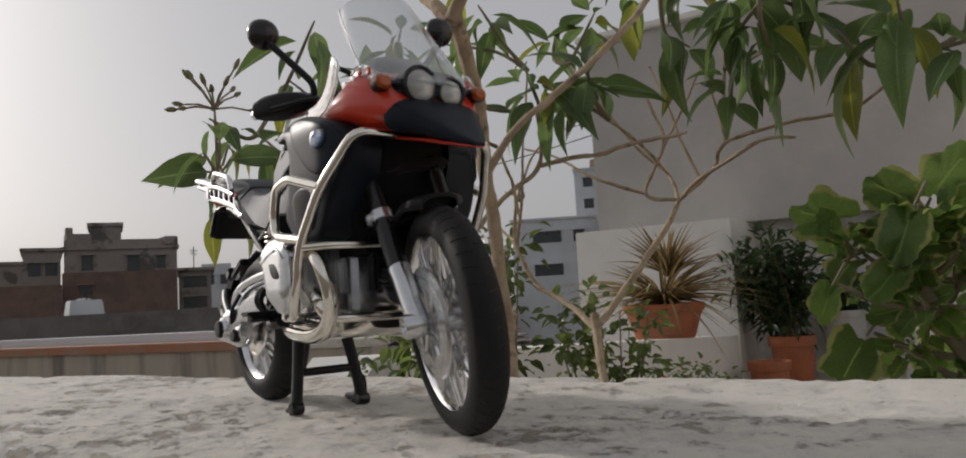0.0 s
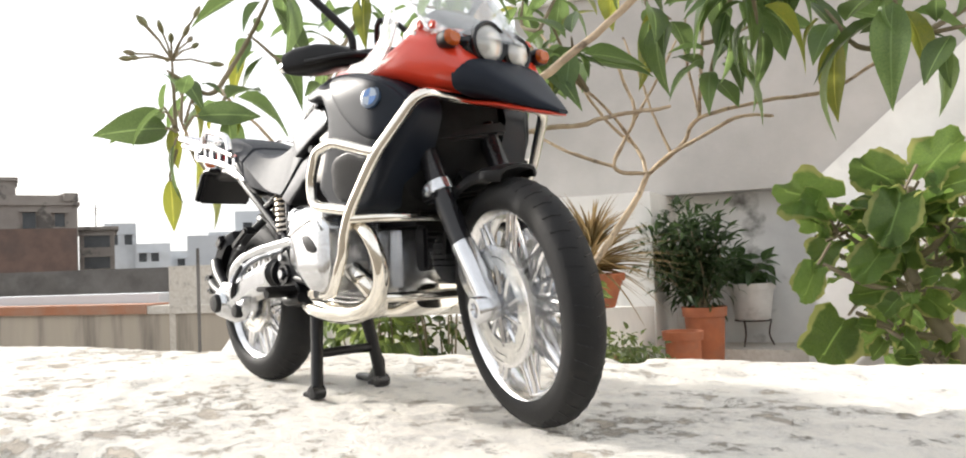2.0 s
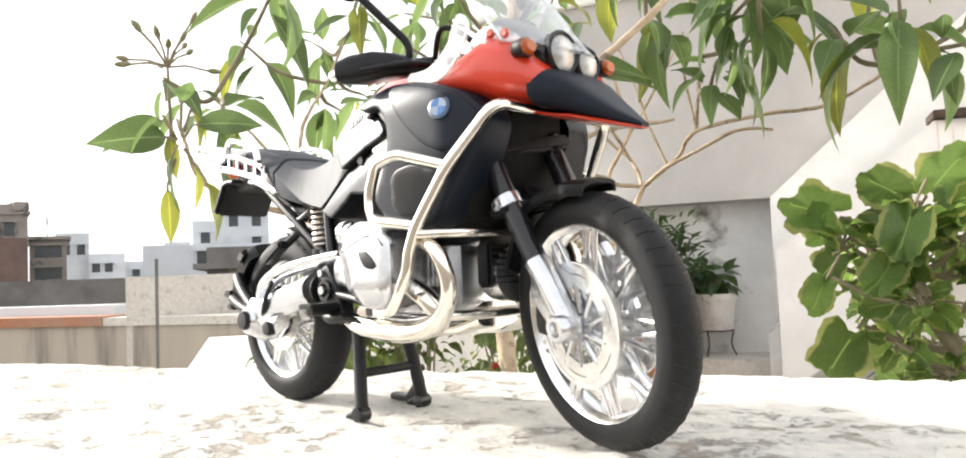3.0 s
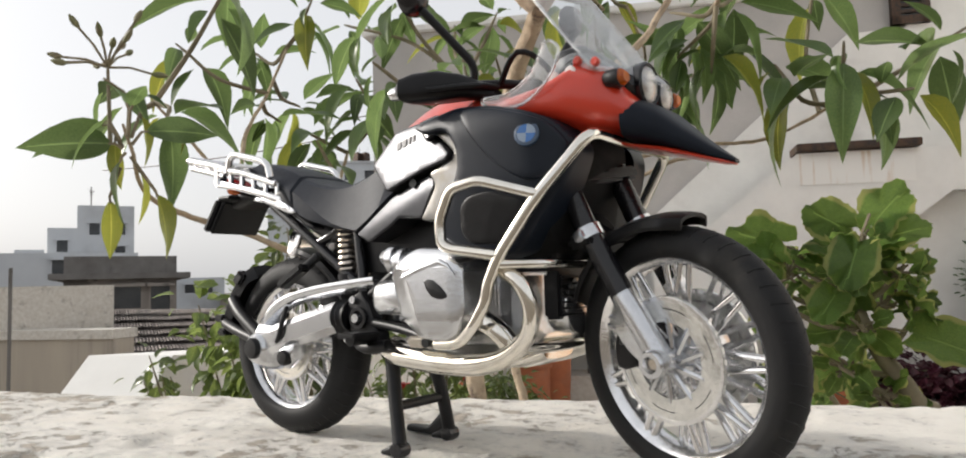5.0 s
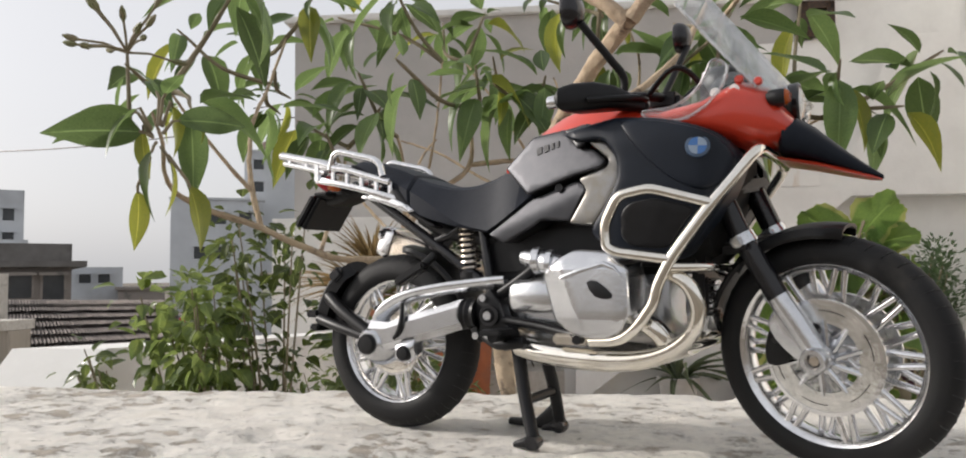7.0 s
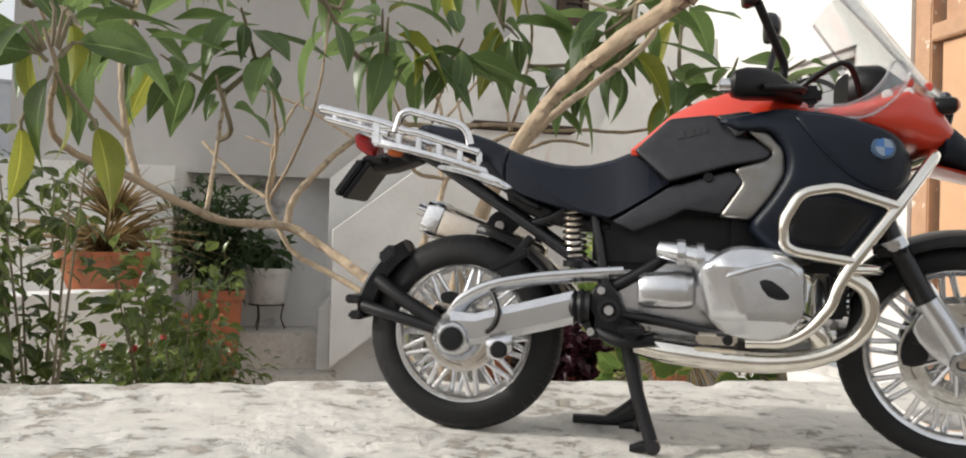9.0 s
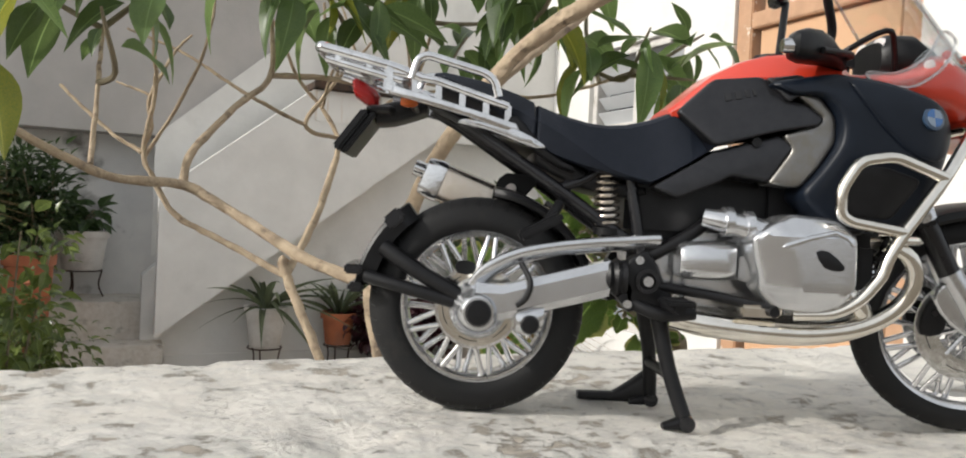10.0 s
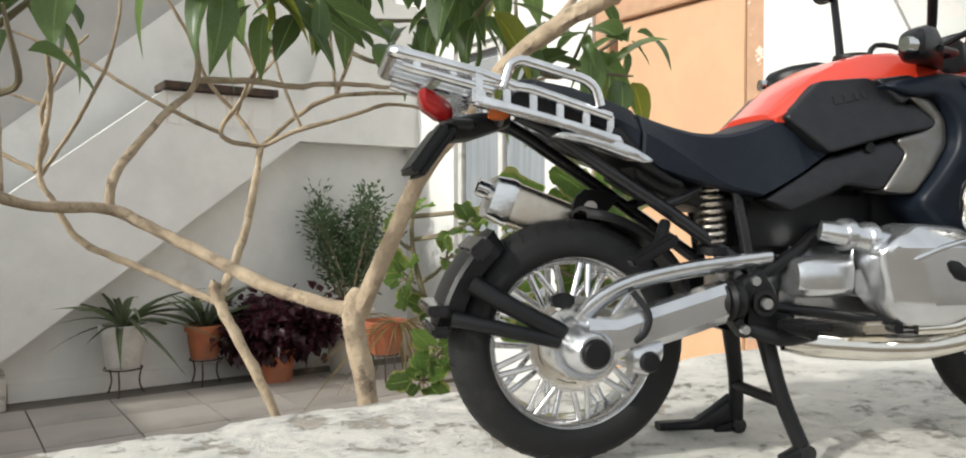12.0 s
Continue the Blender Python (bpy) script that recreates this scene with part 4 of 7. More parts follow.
def wheel(name, cx, cz, rt, width, rr, disc_r, discs, disc_mat):
    """Hub with rim, tyre, crossed spokes and brake discs."""
    w = width / 2
    hub = bp(name, lathe([(0.5, -w - 2), (3.2, -w - 2), (3.6, -w + 1), (5.6, -w + 1.6), (5.8, -w + 3), (4.2, -w + 3.4), (4.2, w - 3.4), (5.8, w - 3), (5.6, w - 1.6), (3.6, w - 1), (3.2, w + 2), (0.5, w + 2)], 28, (cx, 0, cz)), SILVER, None, "silver wheel with crossed spokes")
    prof = []
    for k in range(17):
        a = math.pi * (k / 16) - math.pi / 2
        prof.append((rr + 0.4 + (rt - rr - 0.4) * (math.cos(a) ** 0.75 if math.cos(a) > 0 else 0), w * math.sin(a) * (1.0 if abs(math.sin(a)) < 0.9 else 0.98)))
    prof = [(rr - 0.6, -w * 0.8)] + prof + [(rr - 0.6, w * 0.8), (rr - 0.6, -w * 0.8)]
    tyre = bp("tyre", lathe(prof, 64, (cx, 0, cz)), RUBBER, hub, "black rubber tyre with a worn tread", 60)
    grooves = bmesh.new()
    for k in range(44):
        a = 2 * math.pi * k / 44
        for sgn in (-1, 1):
            b0 = 0.12 * w * sgn
            pts = []
            for u in (0.1, 0.45, 0.8):
                y = w * u * sgn
                rad = rr + 0.4 + (rt - rr - 0.4) * max(0.0, 1 - (y / w) ** 2) ** 0.375 + 0.05
                ang = a + 0.06 * u + (0.07 if sgn > 0 else 0)
                pts.append((cx + rad * math.cos(ang), y, cz + rad * math.sin(ang)))
            tube(grooves, pts, 0.2, 4, smooth=0)
    bp("tread", grooves, BLACK, hub, "fine tread blocks")
    bp("rim", lathe([(rr - 2.6, -w * 0.42), (rr - 0.9, -w * 0.78), (rr + 0.7, -w * 0.86), (rr + 0.9, -w * 0.8), (rr - 0.3, -w * 0.7), (rr - 1.3, -w * 0.3), (rr - 1.3, w * 0.3), (rr - 0.3, w * 0.7), (rr + 0.9, w * 0.8), (rr + 0.7, w * 0.86), (rr - 0.9, w * 0.78), (rr - 2.6, w * 0.42), (rr - 3.0, 0), (rr - 2.6, -w * 0.42)], 64, (cx, 0, cz)), BRIGHT, hub, "bright chromed rim")
    meshes = []
    for side in (-1, 1):
        for lean in (-1, 1):
            bm = bar([(5.4 * math.cos(lean * 0.6), side * (w - 2.2), 5.4 * math.sin(lean * 0.6)), ((rr - 1.9) * math.cos(lean * 0.05), side * w * 0.4, (rr - 1.9) * math.sin(lean * 0.05))], (0.85, 1.15), 8, smooth=0, flat=0.75)
            meshes.append(link_mesh("spoke", bm, BRIGHT, 60, MM))
    n = 18
    for k in range(n):
        for me in meshes[2 * (k % 2):2 * (k % 2) + 2]:
            s = new("spoke", me)
            s.parent = hub
            s.matrix_local = Matrix.Translation((cx * MM, 0, cz * MM)) @ Matrix.Rotation(-2 * math.pi * k / n, 4, "Y")
    for y in discs:
        rings = []
        for r, h in ((disc_r, -0.5), (disc_r, 0.5), (disc_r * 0.6, 0.5), (disc_r * 0.6, -0.5), (disc_r, -0.5)):
            rings.append((r, h + y))
        bp("brake_disc", lathe(rings, 48, (cx, 0, cz)), disc_mat, hub, "drilled silver brake disc")
        for k in range(10):
            carrier = bmesh.new()
            a = 2 * math.pi * k / 10
            tube(carrier, [(cx + 3.5 * math.cos(a), y, cz + 3.5 * math.sin(a)), (cx + disc_r * 0.66 * math.cos(a + 0.25), y, cz + disc_r * 0.66 * math.sin(a + 0.25))], 0.8, 6, smooth=0)
            bp("disc_arm", carrier, SILVER, hub)
        arc = [(disc_r * 0.8 * math.cos(radians(4 * i)), y, disc_r * 0.8 * math.sin(radians(4 * i))) for i in range(9)]
        slot = link_mesh("disc_slot", bar([Vector(p) - Vector((0, y, 0)) for p in arc], 0.8, 6, smooth=0), BLACK, 38, MM)
        for k in range(6):
            h = new("disc_slot", slot)
            h.parent = hub
            h.matrix_local = Matrix.Translation((cx * MM, y * MM, cz * MM)) @ Matrix.Rotation(2 * math.pi * k / 6, 4, "Y") @ Matrix.Diagonal((1, 0.7, 1, 1))
        bp("disc_rim", lathe([(disc_r * 0.93, -0.7), (disc_r * 0.99, -0.7), (disc_r * 0.99, 0.7), (disc_r * 0.93, 0.7), (disc_r * 0.93, -0.7)], 48, (cx, y, cz)), BRIGHT, hub)
    return hub


wheel("front_wheel", 75, 34.2, 34.8, 11.4, 27.3, 17.0, (-6.9, 6.9), DISC)
wheel("rear_wheel", -75, 33.4, 33.6, 15.5, 24.0, 13.0, (-6.8,), CHROME)

# fork, front mudguard and brakes
for sgn, word in ((-1, "right"), (1, "left")):
    y = 11.0 * sgn
    leg = bp("fork_leg", bar([(53, y, 88), (58, y, 72), (67.5, y, 50)], 3.3, 16, smooth=0), BLACK_GLOSS, None, "gloss black fork tube")
    bp("clamp", join(lathe([(3.4, -2.0), (4.1, -1.7), (4.1, 1.7), (3.4, 2.0)], 20, axis="z"), block(-1.8, 1.8, -5.2, -3, -1.5, 1.5, 0.6)), SILVER, leg, "silver fork clamp").matrix_local = Matrix.Translation((58.6 * MM, y * MM, 70 * MM)) @ Matrix.Rotation(radians(-23), 4, "Y") @ Matrix.Scale(1, 4)
    bp("slider", bar([(66.5, y, 52.5), (70, y, 46), (75.8, y, 33.5)], (3.5, 3.5, 3.3), 18, smooth=0), SILVER, leg, "silver fork slider")
    bp("axle_clamp", lathe([(1.4, -1.2), (2.2, -3.4), (3.4, -3.4), (3.8, -2.8), (3.8, 3), (0.4, 3)] if sgn < 0 else [(0.4, -3), (3.8, -3), (3.8, 2.8), (3.4, 3.4), (2.2, 3.4), (1.4, 1.2)], 24, (75, 12.4 * sgn, 34.2)), SILVER, leg, "silver axle end")
    bp("axle_bolt", lathe([(0.2, -0.8), (1.5, -0.8), (1.5, 0.8), (0.2, 0.8)], 6, (75, 13.8 * sgn, 34.2)), STEEL_BROWN, leg, "dull axle bolt")
    cal = bp("brake_caliper", turned(pillow([(-3, -5.5), (2.4, -5), (4, 0), (3, 6.5), (-1, 6.5), (-3.6, 0)], 5.5 * sgn, 10.2 * sgn, 1.2, 2), Matrix.Translation((62.5, 0, 37))), BLACK, None, "black brake caliper")
    bp("caliper_bolt", lathe([(0.3, -0.5), (1.0, -0.5), (1.0, 0.5), (0.3, 0.5)], 12, (62.5, 10.3 * sgn, 39)), BLACK_GLOSS, cal)
    bp("fork_bracket", pillow([(63, 47), (67, 50), (72.5, 45), (77, 35), (73, 31.5), (66, 37), (62.5, 43)], 9 * sgn, 12.6 * sgn, 1.0, 2, 3), SILVER, leg, "flat silver caliper mount")
bp("fork_bridge", join(block(53, 62, -15, 15, 66.5, 70, 1), block(50, 58, -16, 16, 84, 88, 1)), BLACK, None, "black fork bridges")
bp("front_strut", bar([(46, 0, 62), (56, 0, 72)], 3.5, 12, smooth=0), BLACK, None, "black front strut")


def arc_guard(cx, cz, r, a0, a1, w0, w1, thick, drop, steps=22):
    """A curved mudguard over a wheel, with turned-down sides."""
    rings = []
    for k in range(steps + 1):
        u = k / steps
        a = radians(a0 + (a1 - a0) * u)
        w = (w0 + (w1 - w0) * u) * (0.55 + 0.45 * min(1, 6 * min(u, 1 - u) + 0.2))
        ring = []
        for y, d in ((-w, drop), (-w * 0.92, drop * 0.35), (-w * 0.6, 0.3), (0, -0.2), (w * 0.6, 0.3), (w * 0.92, drop * 0.35), (w, drop)):
            ring.append(((r - d), y))
        ring += [(rad - thick, y * 0.94) for rad, y in reversed(ring)]
        rings.append([(cx + rad * math.cos(a), y, cz + rad * math.sin(a)) for rad, y in ring])
    return loft(rings)


bp("front_mudguard", arc_guard(75, 34.2, 38.4, 79, 136, 9, 9.5, 1.0, 3.2), BLACK, None, "black front mudguard")
bp("mudguard_tail", arc_guard(75, 34.2, 37.2, 122, 168, 8.5, 7.5, 1.0, 1.5, 14), BLACK, None, "black inner mudguard behind the front wheel")

# the front end is steered to the right, which swings the wheel towards that side
steer = Matrix.Translation((75 * MM, 0, 34.2 * MM)) @ Matrix.Rotation(radians(-17), 4, Vector((-0.39, 0, 0.92))) @ Matrix.Translation((-75 * MM, 0, -34.2 * MM))
swing = Matrix.Translation((5.2 * MM, -3.6 * MM, 0.3 * MM))
rake = Matrix.Translation((1.6 * MM, -3.0 * MM, -0.8 * MM)) @ Matrix.Translation((58 * MM, 0, 72 * MM)) @ Matrix.Rotation(radians(-5.5), 4, "Y") @ Matrix.Translation((-58 * MM, 0, -72 * MM))
for ob in list(bike.children):
    kind = ob.name.split(".")[0]
    if kind in ("front_wheel", "brake_caliper", "front_mudguard", "mudguard_tail"):
        ob.matrix_local = swing @ steer @ ob.matrix_local
    elif kind in ("fork_leg", "fork_bridge"):
        ob.matrix_local = rake @ steer @ ob.matrix_local

# engine and its two cylinders
bp("engine_block", join(block(-16, 34, -13, 13, 36, 60, 3), block(-30, -14, -10, 10, 40, 58, 3)), SILVER, None, "dull silver engine block")
bp("front_cover", lathe([(0.5, 0), (6, 0), (8, 1.5), (8.5, 4), (8.5, 9)], 28, (38, 0, 48), "x"), SILVER, None, "round silver front cover")
bp("engine_cradle", join(block(-32, 30, -12, 12, 57, 76, 2.5), block(8, 46, -14, 14, 58, 84, 2.5)), BLACK, None, "black airbox and frame under the tank")
for sgn in (-1, 1):
    cyl = bp("cylinder", block(7, 25, *sorted((12.5 * sgn, 23 * sgn)), 47, 60), SILVER, None, "finned silver cylinder")
    for k in range(6):
        bp("fin", block(4.5, 27, *sorted((sgn * (13 + 1.7 * k), sgn * (13.9 + 1.7 * k))), 45, 62, 0.3, 1), SILVER, cyl)
    face = lambda x, z: 35.0 - 0.6 * max(0.0, z - 60) - 0.45 * max(0.0, 10.5 - x - 0.35 * (z - 52)) - 0.35 * max(0.0, x - 25) - 0.55 * max(0.0, 45 - z)
    cover = skin([(-0.5, 58.5), (4, 62.5), (10.5, 66), (23.5, 65), (28.6, 60), (29, 47), (26, 41), (20, 38.6), (9, 39), (3, 44)], face, 20.0, sgn, 1.4, 1.5, 1.8)
    head = bp("cylinder_head", cover, SILVER, cyl, "smooth silver cylinder head cover", 20)
    bp("cover_inlay", pillow([(16, 55.8), (19.5, 56.2), (24.2, 52.2), (22.8, 50.8), (18.6, 51.6)], 34.4 * sgn, 35.4 * sgn, 0.4, 2, 2), BLACK, cyl, "dark oval inlay")
    bp("cover_ridge", pillow([(8, 58), (21.5, 62), (26.5, 58.5), (26.5, 57.4), (21, 60.6), (9, 56.6)], 33.8 * sgn, 35.3 * sgn, 0.5, 2, 2), SILVER, cyl)
    bp("intake", join(bar([(-11, 21 * sgn, 64), (-3, 24 * sgn, 62.5), (7, 26.5 * sgn, 60)], (2.6, 3.4, 3.6), 16), lathe([(3.4, -1.2), (4.3, -1.2), (4.3, 1.2), (3.4, 1.2)], 20, (-5, 23.4 * sgn, 63), "x"), lathe([(3.6, -1), (4.5, -1), (4.5, 1), (3.6, 1)], 20, (0.5, 25 * sgn, 61.8), "x")), SILVER, cyl, "silver intake pipe")
    bp("starter_housing", join(hull([(-17, 4.2, 46.5, 55.5, 17 * sgn), (-15.5, 5.2, 45.5, 56.5, 17 * sgn), (-4, 5.4, 45.5, 57.5, 17.5 * sgn), (-1, 4.6, 46, 57, 17.5 * sgn)], 3.0), block(0, 6, *sorted((12 * sgn, 22 * sgn)), 46, 54, 1)), SILVER, None, "silver gearbox housing")
    bp("spark_lead", bar([(24, 33 * sgn, 61.5), (30, 31 * sgn, 62), (34, 24 * sgn, 66), (32, 15 * sgn, 70)], 0.8, 8), BLACK, cyl)
    # exhaust headers along the bottom
    bp("exhaust_header", bar([(25, 24 * sgn, 46), (33, 24 * sgn, 42), (36, 21.5 * sgn, 36.5), (29, 18 * sgn, 33), (12, 15.5 * sgn, 33), (-6, 13.5 * sgn, 34), (-18, 10 * sgn, 35.5)], (3.0, 3.1, 3.2, 3.3, 3.3, 3.2, 3.0), 16), CHROME, None, "chromed exhaust header pipe")
bp("skid_plate", hull([(-14, 9, 31, 36), (-8, 12, 29.6, 34.5), (14, 13, 28.6, 34), (32, 12, 29.5, 35), (39, 9, 32, 40)], 3.2), CHROME, None, "chromed bash plate")
cooler = bp("oil_cooler", block(40, 46, -10, 10, 44, 58, 1.0), BLACK, None, "black ribbed oil cooler")
for k in range(7):
    bp("cooler_rib", block(45.8, 47, -9.5, 9.5, 45 + 1.8 * k, 45.8 + 1.8 * k, 0.2, 1), BLACK, cooler)

# dark front body behind the crash bars, the hollow's shade put into its colour
bp("inner_fairing", hull([(24, 20, 62, 104), (40, 22.5, 60, 104), (49, 21, 64, 102), (54, 16, 76, 99), (58, 11, 86, 96)], 4.0, 32), MATT_BLACK, None, "matt black inner fairing, standing for the dark hollow")
for sgn in (-1, 1):
    side_y = lambda x, z: 30.6 - 0.003 * (x - 34) ** 2 - 0.04 * max(0.0, x - 47) ** 2 - 0.11 * max(0.0, 84 - z) - 0.03 * max(0.0, z - 96) ** 2
    shroud = bp("tank_shroud", skin([(4, 103.2), (17, 105.6), (23, 106.6), (36, 105), (47, 101.8), (55, 98.5), (60.5, 91), (57, 82), (50, 71), (43.5, 63.2), (33, 61.2), (22, 64), (14, 71.5), (20.5, 80), (24.4, 87), (24.2, 94), (19.5, 100.2), (11, 99.5)], side_y, 13, sgn, 1.8, 2.0, 3.0), SHROUD, None, "slate-dark painted tank side", 32)
    bp("badge_panel", skin([(24.5, 105.2), (36, 104.0), (47, 100.8), (54.5, 97.6), (59, 91), (56.5, 84.5), (50, 81.5), (42, 85), (34, 92), (28, 99.5)], lambda x, z: side_y(x, z) + 1.0, 20, sgn, 0.9, 2.0, 5.0), SHROUD, shroud, "raised slate-dark panel round the emblem", 32)
    bp("shroud_grille", skin([(25.5, 77), (28.5, 79.5), (36, 80.6), (47.8, 77.2), (39.5, 65.4), (28, 66.2), (25, 69.5)], lambda x, z: side_y(x, z) + 0.5, 20, sgn, 0.6, 2.0, 2.5), BLACK, shroud, "matt black vent panel")
    bp("silver_accent", skin([(12.5, 100.6), (19.3, 99.9), (23.9, 94), (24.1, 87), (20.2, 80), (15, 73.6), (5.8, 74.4), (12.5, 84.6), (9.5, 88.6), (18.8, 91.8), (20.4, 93.6)], lambda x, z: 25.2 + 0.10 * (x - 15), 15, sgn, 1.0, 1.6, 1.6), ACCENT, None, "pale grey metallic accent panel")
    badge = bp("emblem", turned(lathe([(0.2, 0), (3.6, 0), (3.6, 0.7), (3.1, 0.9), (0.2, 0.9)] if sgn > 0 else [(0.2, -0.9), (3.0, -0.9), (3.5, -0.7), (3.5, 0), (0.2, 0)], 28), Matrix.Translation((49, 30.2 * sgn, 94.5)) @ Matrix.Rotation(radians(12 * sgn), 4, "X") @ Matrix.Rotation(radians(-14 * sgn), 4, "Z")), EMBLEM_RING, shroud, "round blue and white emblem")
    for q in range(4):
        seg = bmesh.new()
        vs = [seg.verts.new((0, 0, 0))] + [seg.verts.new((2.6 * math.cos(radians(90 * q + 15 * k)), 0, 2.6 * math.sin(radians(90 * q + 15 * k)))) for k in range(7)]
        seg.faces.new(vs)
        ext = bmesh.ops.extrude_face_region(seg, geom=seg.faces[:])
        for v in [g for g in ext["geom"] if isinstance(g, bmesh.types.BMVert)]:
            v.co.y += 0.25 * sgn
        turned(seg, Matrix.Translation((49, 30.2 * sgn, 94.5)) @ Matrix.Rotation(radians(12 * sgn), 4, "X") @ Matrix.Rotation(radians(-14 * sgn), 4, "Z") @ Matrix.Translation((0, 0.75 * sgn, 0)))
        bp("emblem_field", seg, EMBLEM_BLUE if q % 2 else EMBLEM_WHITE, shroud)
    # side panels under the seat and tank
    lean = lambda x, z: 22.8 + 0.22 * x - 0.25 * (z - 92)
    up = bp("tank_panel", skin([(-19.5, 94.6), (-9, 104.6), (4, 105.6), (10, 99.6), (15.5, 97.4), (20, 93.4), (18.6, 91.3), (8, 89.4), (-9, 84.6)], lambda x, z: lean(x, z) + 0.3, 12, sgn, 0.8, 1.8, 1.2), PANEL, None, "graphite metallic side panel")
    for k, (dx, w, h) in enumerate(((0, 2.2, 2.6), (2.8, 2.0, 2.6), (5.2, 1.3, 2.4), (7.2, 1.2, 2.2))):
        x, z = -5.5 + dx, 99.2 + 0.2 * dx
        bp("letter_bar", turned(block(-w / 2, w / 2, -0.3, 0.3, -h / 2, h / 2, 0.15), Matrix.Translation((x, sgn * (lean(x, z) + 0.35), z)) @ Matrix.Rotation(radians(-10), 4, "Y") @ Matrix.Rotation(radians(14 * sgn), 4, "X") @ Matrix.Rotation(radians(7 * sgn), 4, "Z")), LETTERS, up, "dark raised lettering")
    bp("panel_latch", skin([(4.2, 104.8), (13.5, 106), (18, 103.2), (10.2, 97.6)], lambda x, z: lean(x, z) + 2.6, 14, sgn, 0.8, 1.6, 1.4), BLACK_GLOSS, up, "black latch cover")
    bp("lower_panel", skin([(-26, 72.2), (-9, 83.2), (1, 86.4), (9, 88.6), (12.6, 85), (6.4, 75), (-4, 76.2), (-7.5, 74), (-19, 69)], lambda x, z: lean(x, z) - 2.6 - 0.25 * max(0.0, 80 - z + 0.35 * x), 12, sgn, 0.8, 1.8, 1.2), PANEL, None, "graphite metallic lower side panel", 12)
    bp("panel_screw", lathe([(0.2, -0.8), (1.4, -0.8), (1.4, 0.8), (0.2, 0.8)], 12, (2.5, 22.6 * sgn, 86.2)), BLACK, None, "black rubber plug")

# seat
def cushion(rows):
    """A seat: rows (x, half width, low z, crease z, high z); a flat top with sloped shoulders over a folded skirt."""
    rings = []
    for x, w, lo, mid, hi in rows:
        half = [(0, hi), (0.5 * w, hi - 0.25), (0.68 * w, hi - 0.8), (0.76 * w, hi - 1.8), (w, mid), (0.97 * w, lo + 0.4), (0.9 * w, lo), (0, lo)]
        rings.append([(x, y, z) for y, z in half] + [(x, -y, z) for y, z in half[-2:0:-1]])
    return loft(rings)


bp("rider_seat", cushion([(-8.6, 20.5, 84.0, 84.6, 86.0), (-11, 20.6, 82.4, 83.0, 88.2), (-15, 20.5, 79.6, 80.2, 92.0), (-19.5, 20.0, 76.8, 77.4, 95.4), (-23, 19.6, 74.8, 75.4, 94.0), (-26.5, 19.4, 73.0, 73.6, 92.6), (-33, 19.2, 74.0, 75.0, 91.0), (-38.5, 19.2, 75.2, 76.8, 90.6), (-44, 19.2, 76.6, 80.0, 91.0), (-50, 19.0, 78.2, 84.0, 92.4), (-56, 18.4, 80.4, 87.6, 94.2), (-59.5, 17.8, 82.6, 89.4, 95.6), (-60.2, 17.0, 83.6, 89.4, 95.0)]), SEAT, None, "black vinyl rider seat", 16)
bp("pillion_seat", cushion([(-60.4, 17.0, 84.2, 89.6, 95.4), (-61.2, 17.6, 84.4, 90.0, 96.6), (-66, 16.6, 88.2, 92.6, 98.8), (-77, 15.2, 94.0, 97.2, 102.4), (-88, 14.0, 98.8, 101.6, 104.4), (-91, 12.6, 100.6, 102.4, 104.2)]), SEAT, None, "black vinyl pillion seat", 20)
bp("seat_base", pillow([(-58, 84), (-44, 76), (-26, 72), (-30, 68.5), (-46, 71), (-60, 78)], -13, 13, 2, 2, 3, both=True), BLACK, None, "black seat base")
bp("tail_side", pillow([(-66, 91), (-57, 82), (-48, 76), (-53, 76.5), (-66, 84.5), (-70, 89)], -17.6, 17.6, 1.6, 2, 3, both=True), BLACK, None, "black tail panel under the seat")

# red body work
bp("fuel_tank", cushion([(-20.5, 15.5, 93, 94.6, 96.6), (-17, 16.4, 93, 96.6, 99.4), (-13, 17.2, 94, 99.4, 103), (-8, 17.8, 95, 103.4, 107.4), (0, 18.6, 97, 105.4, 111.6), (8, 19.4, 98, 105.8, 114), (16, 20.2, 99, 106, 114.8), (24, 20.6, 100, 106.2, 113.6), (32, 19.5, 100, 105.8, 111)]), RED, None, "orange-red painted tank top", 18)
bp("headlight_cowl", hull([(58, 12, 103, 111), (65, 14.6, 101.5, 114.2), (70, 13.6, 101.6, 114.6), (72.2, 12.4, 102.4, 114)], 2.4, 28), BLACK_GLOSS, None, "black cowl round the headlights")
bp("filler_cap", lathe([(0.3, 0), (5.5, 0), (5.2, 1.2), (0.3, 1.5)], 24, (14, 0, 114.6), "z"), BLACK, None, "black filler cap")
bp("front_fairing", hull([(22, 20, 103, 109), (34, 23.5, 101.5, 108.5), (48, 25, 98.5, 111), (58, 24, 95.5, 116.5), (66, 20.5, 94.5, 114), (71, 17.5, 95.5, 106.5), (74.5, 14, 97, 101.5)], 3.0, 32), RED, None, "orange-red painted front fairing")
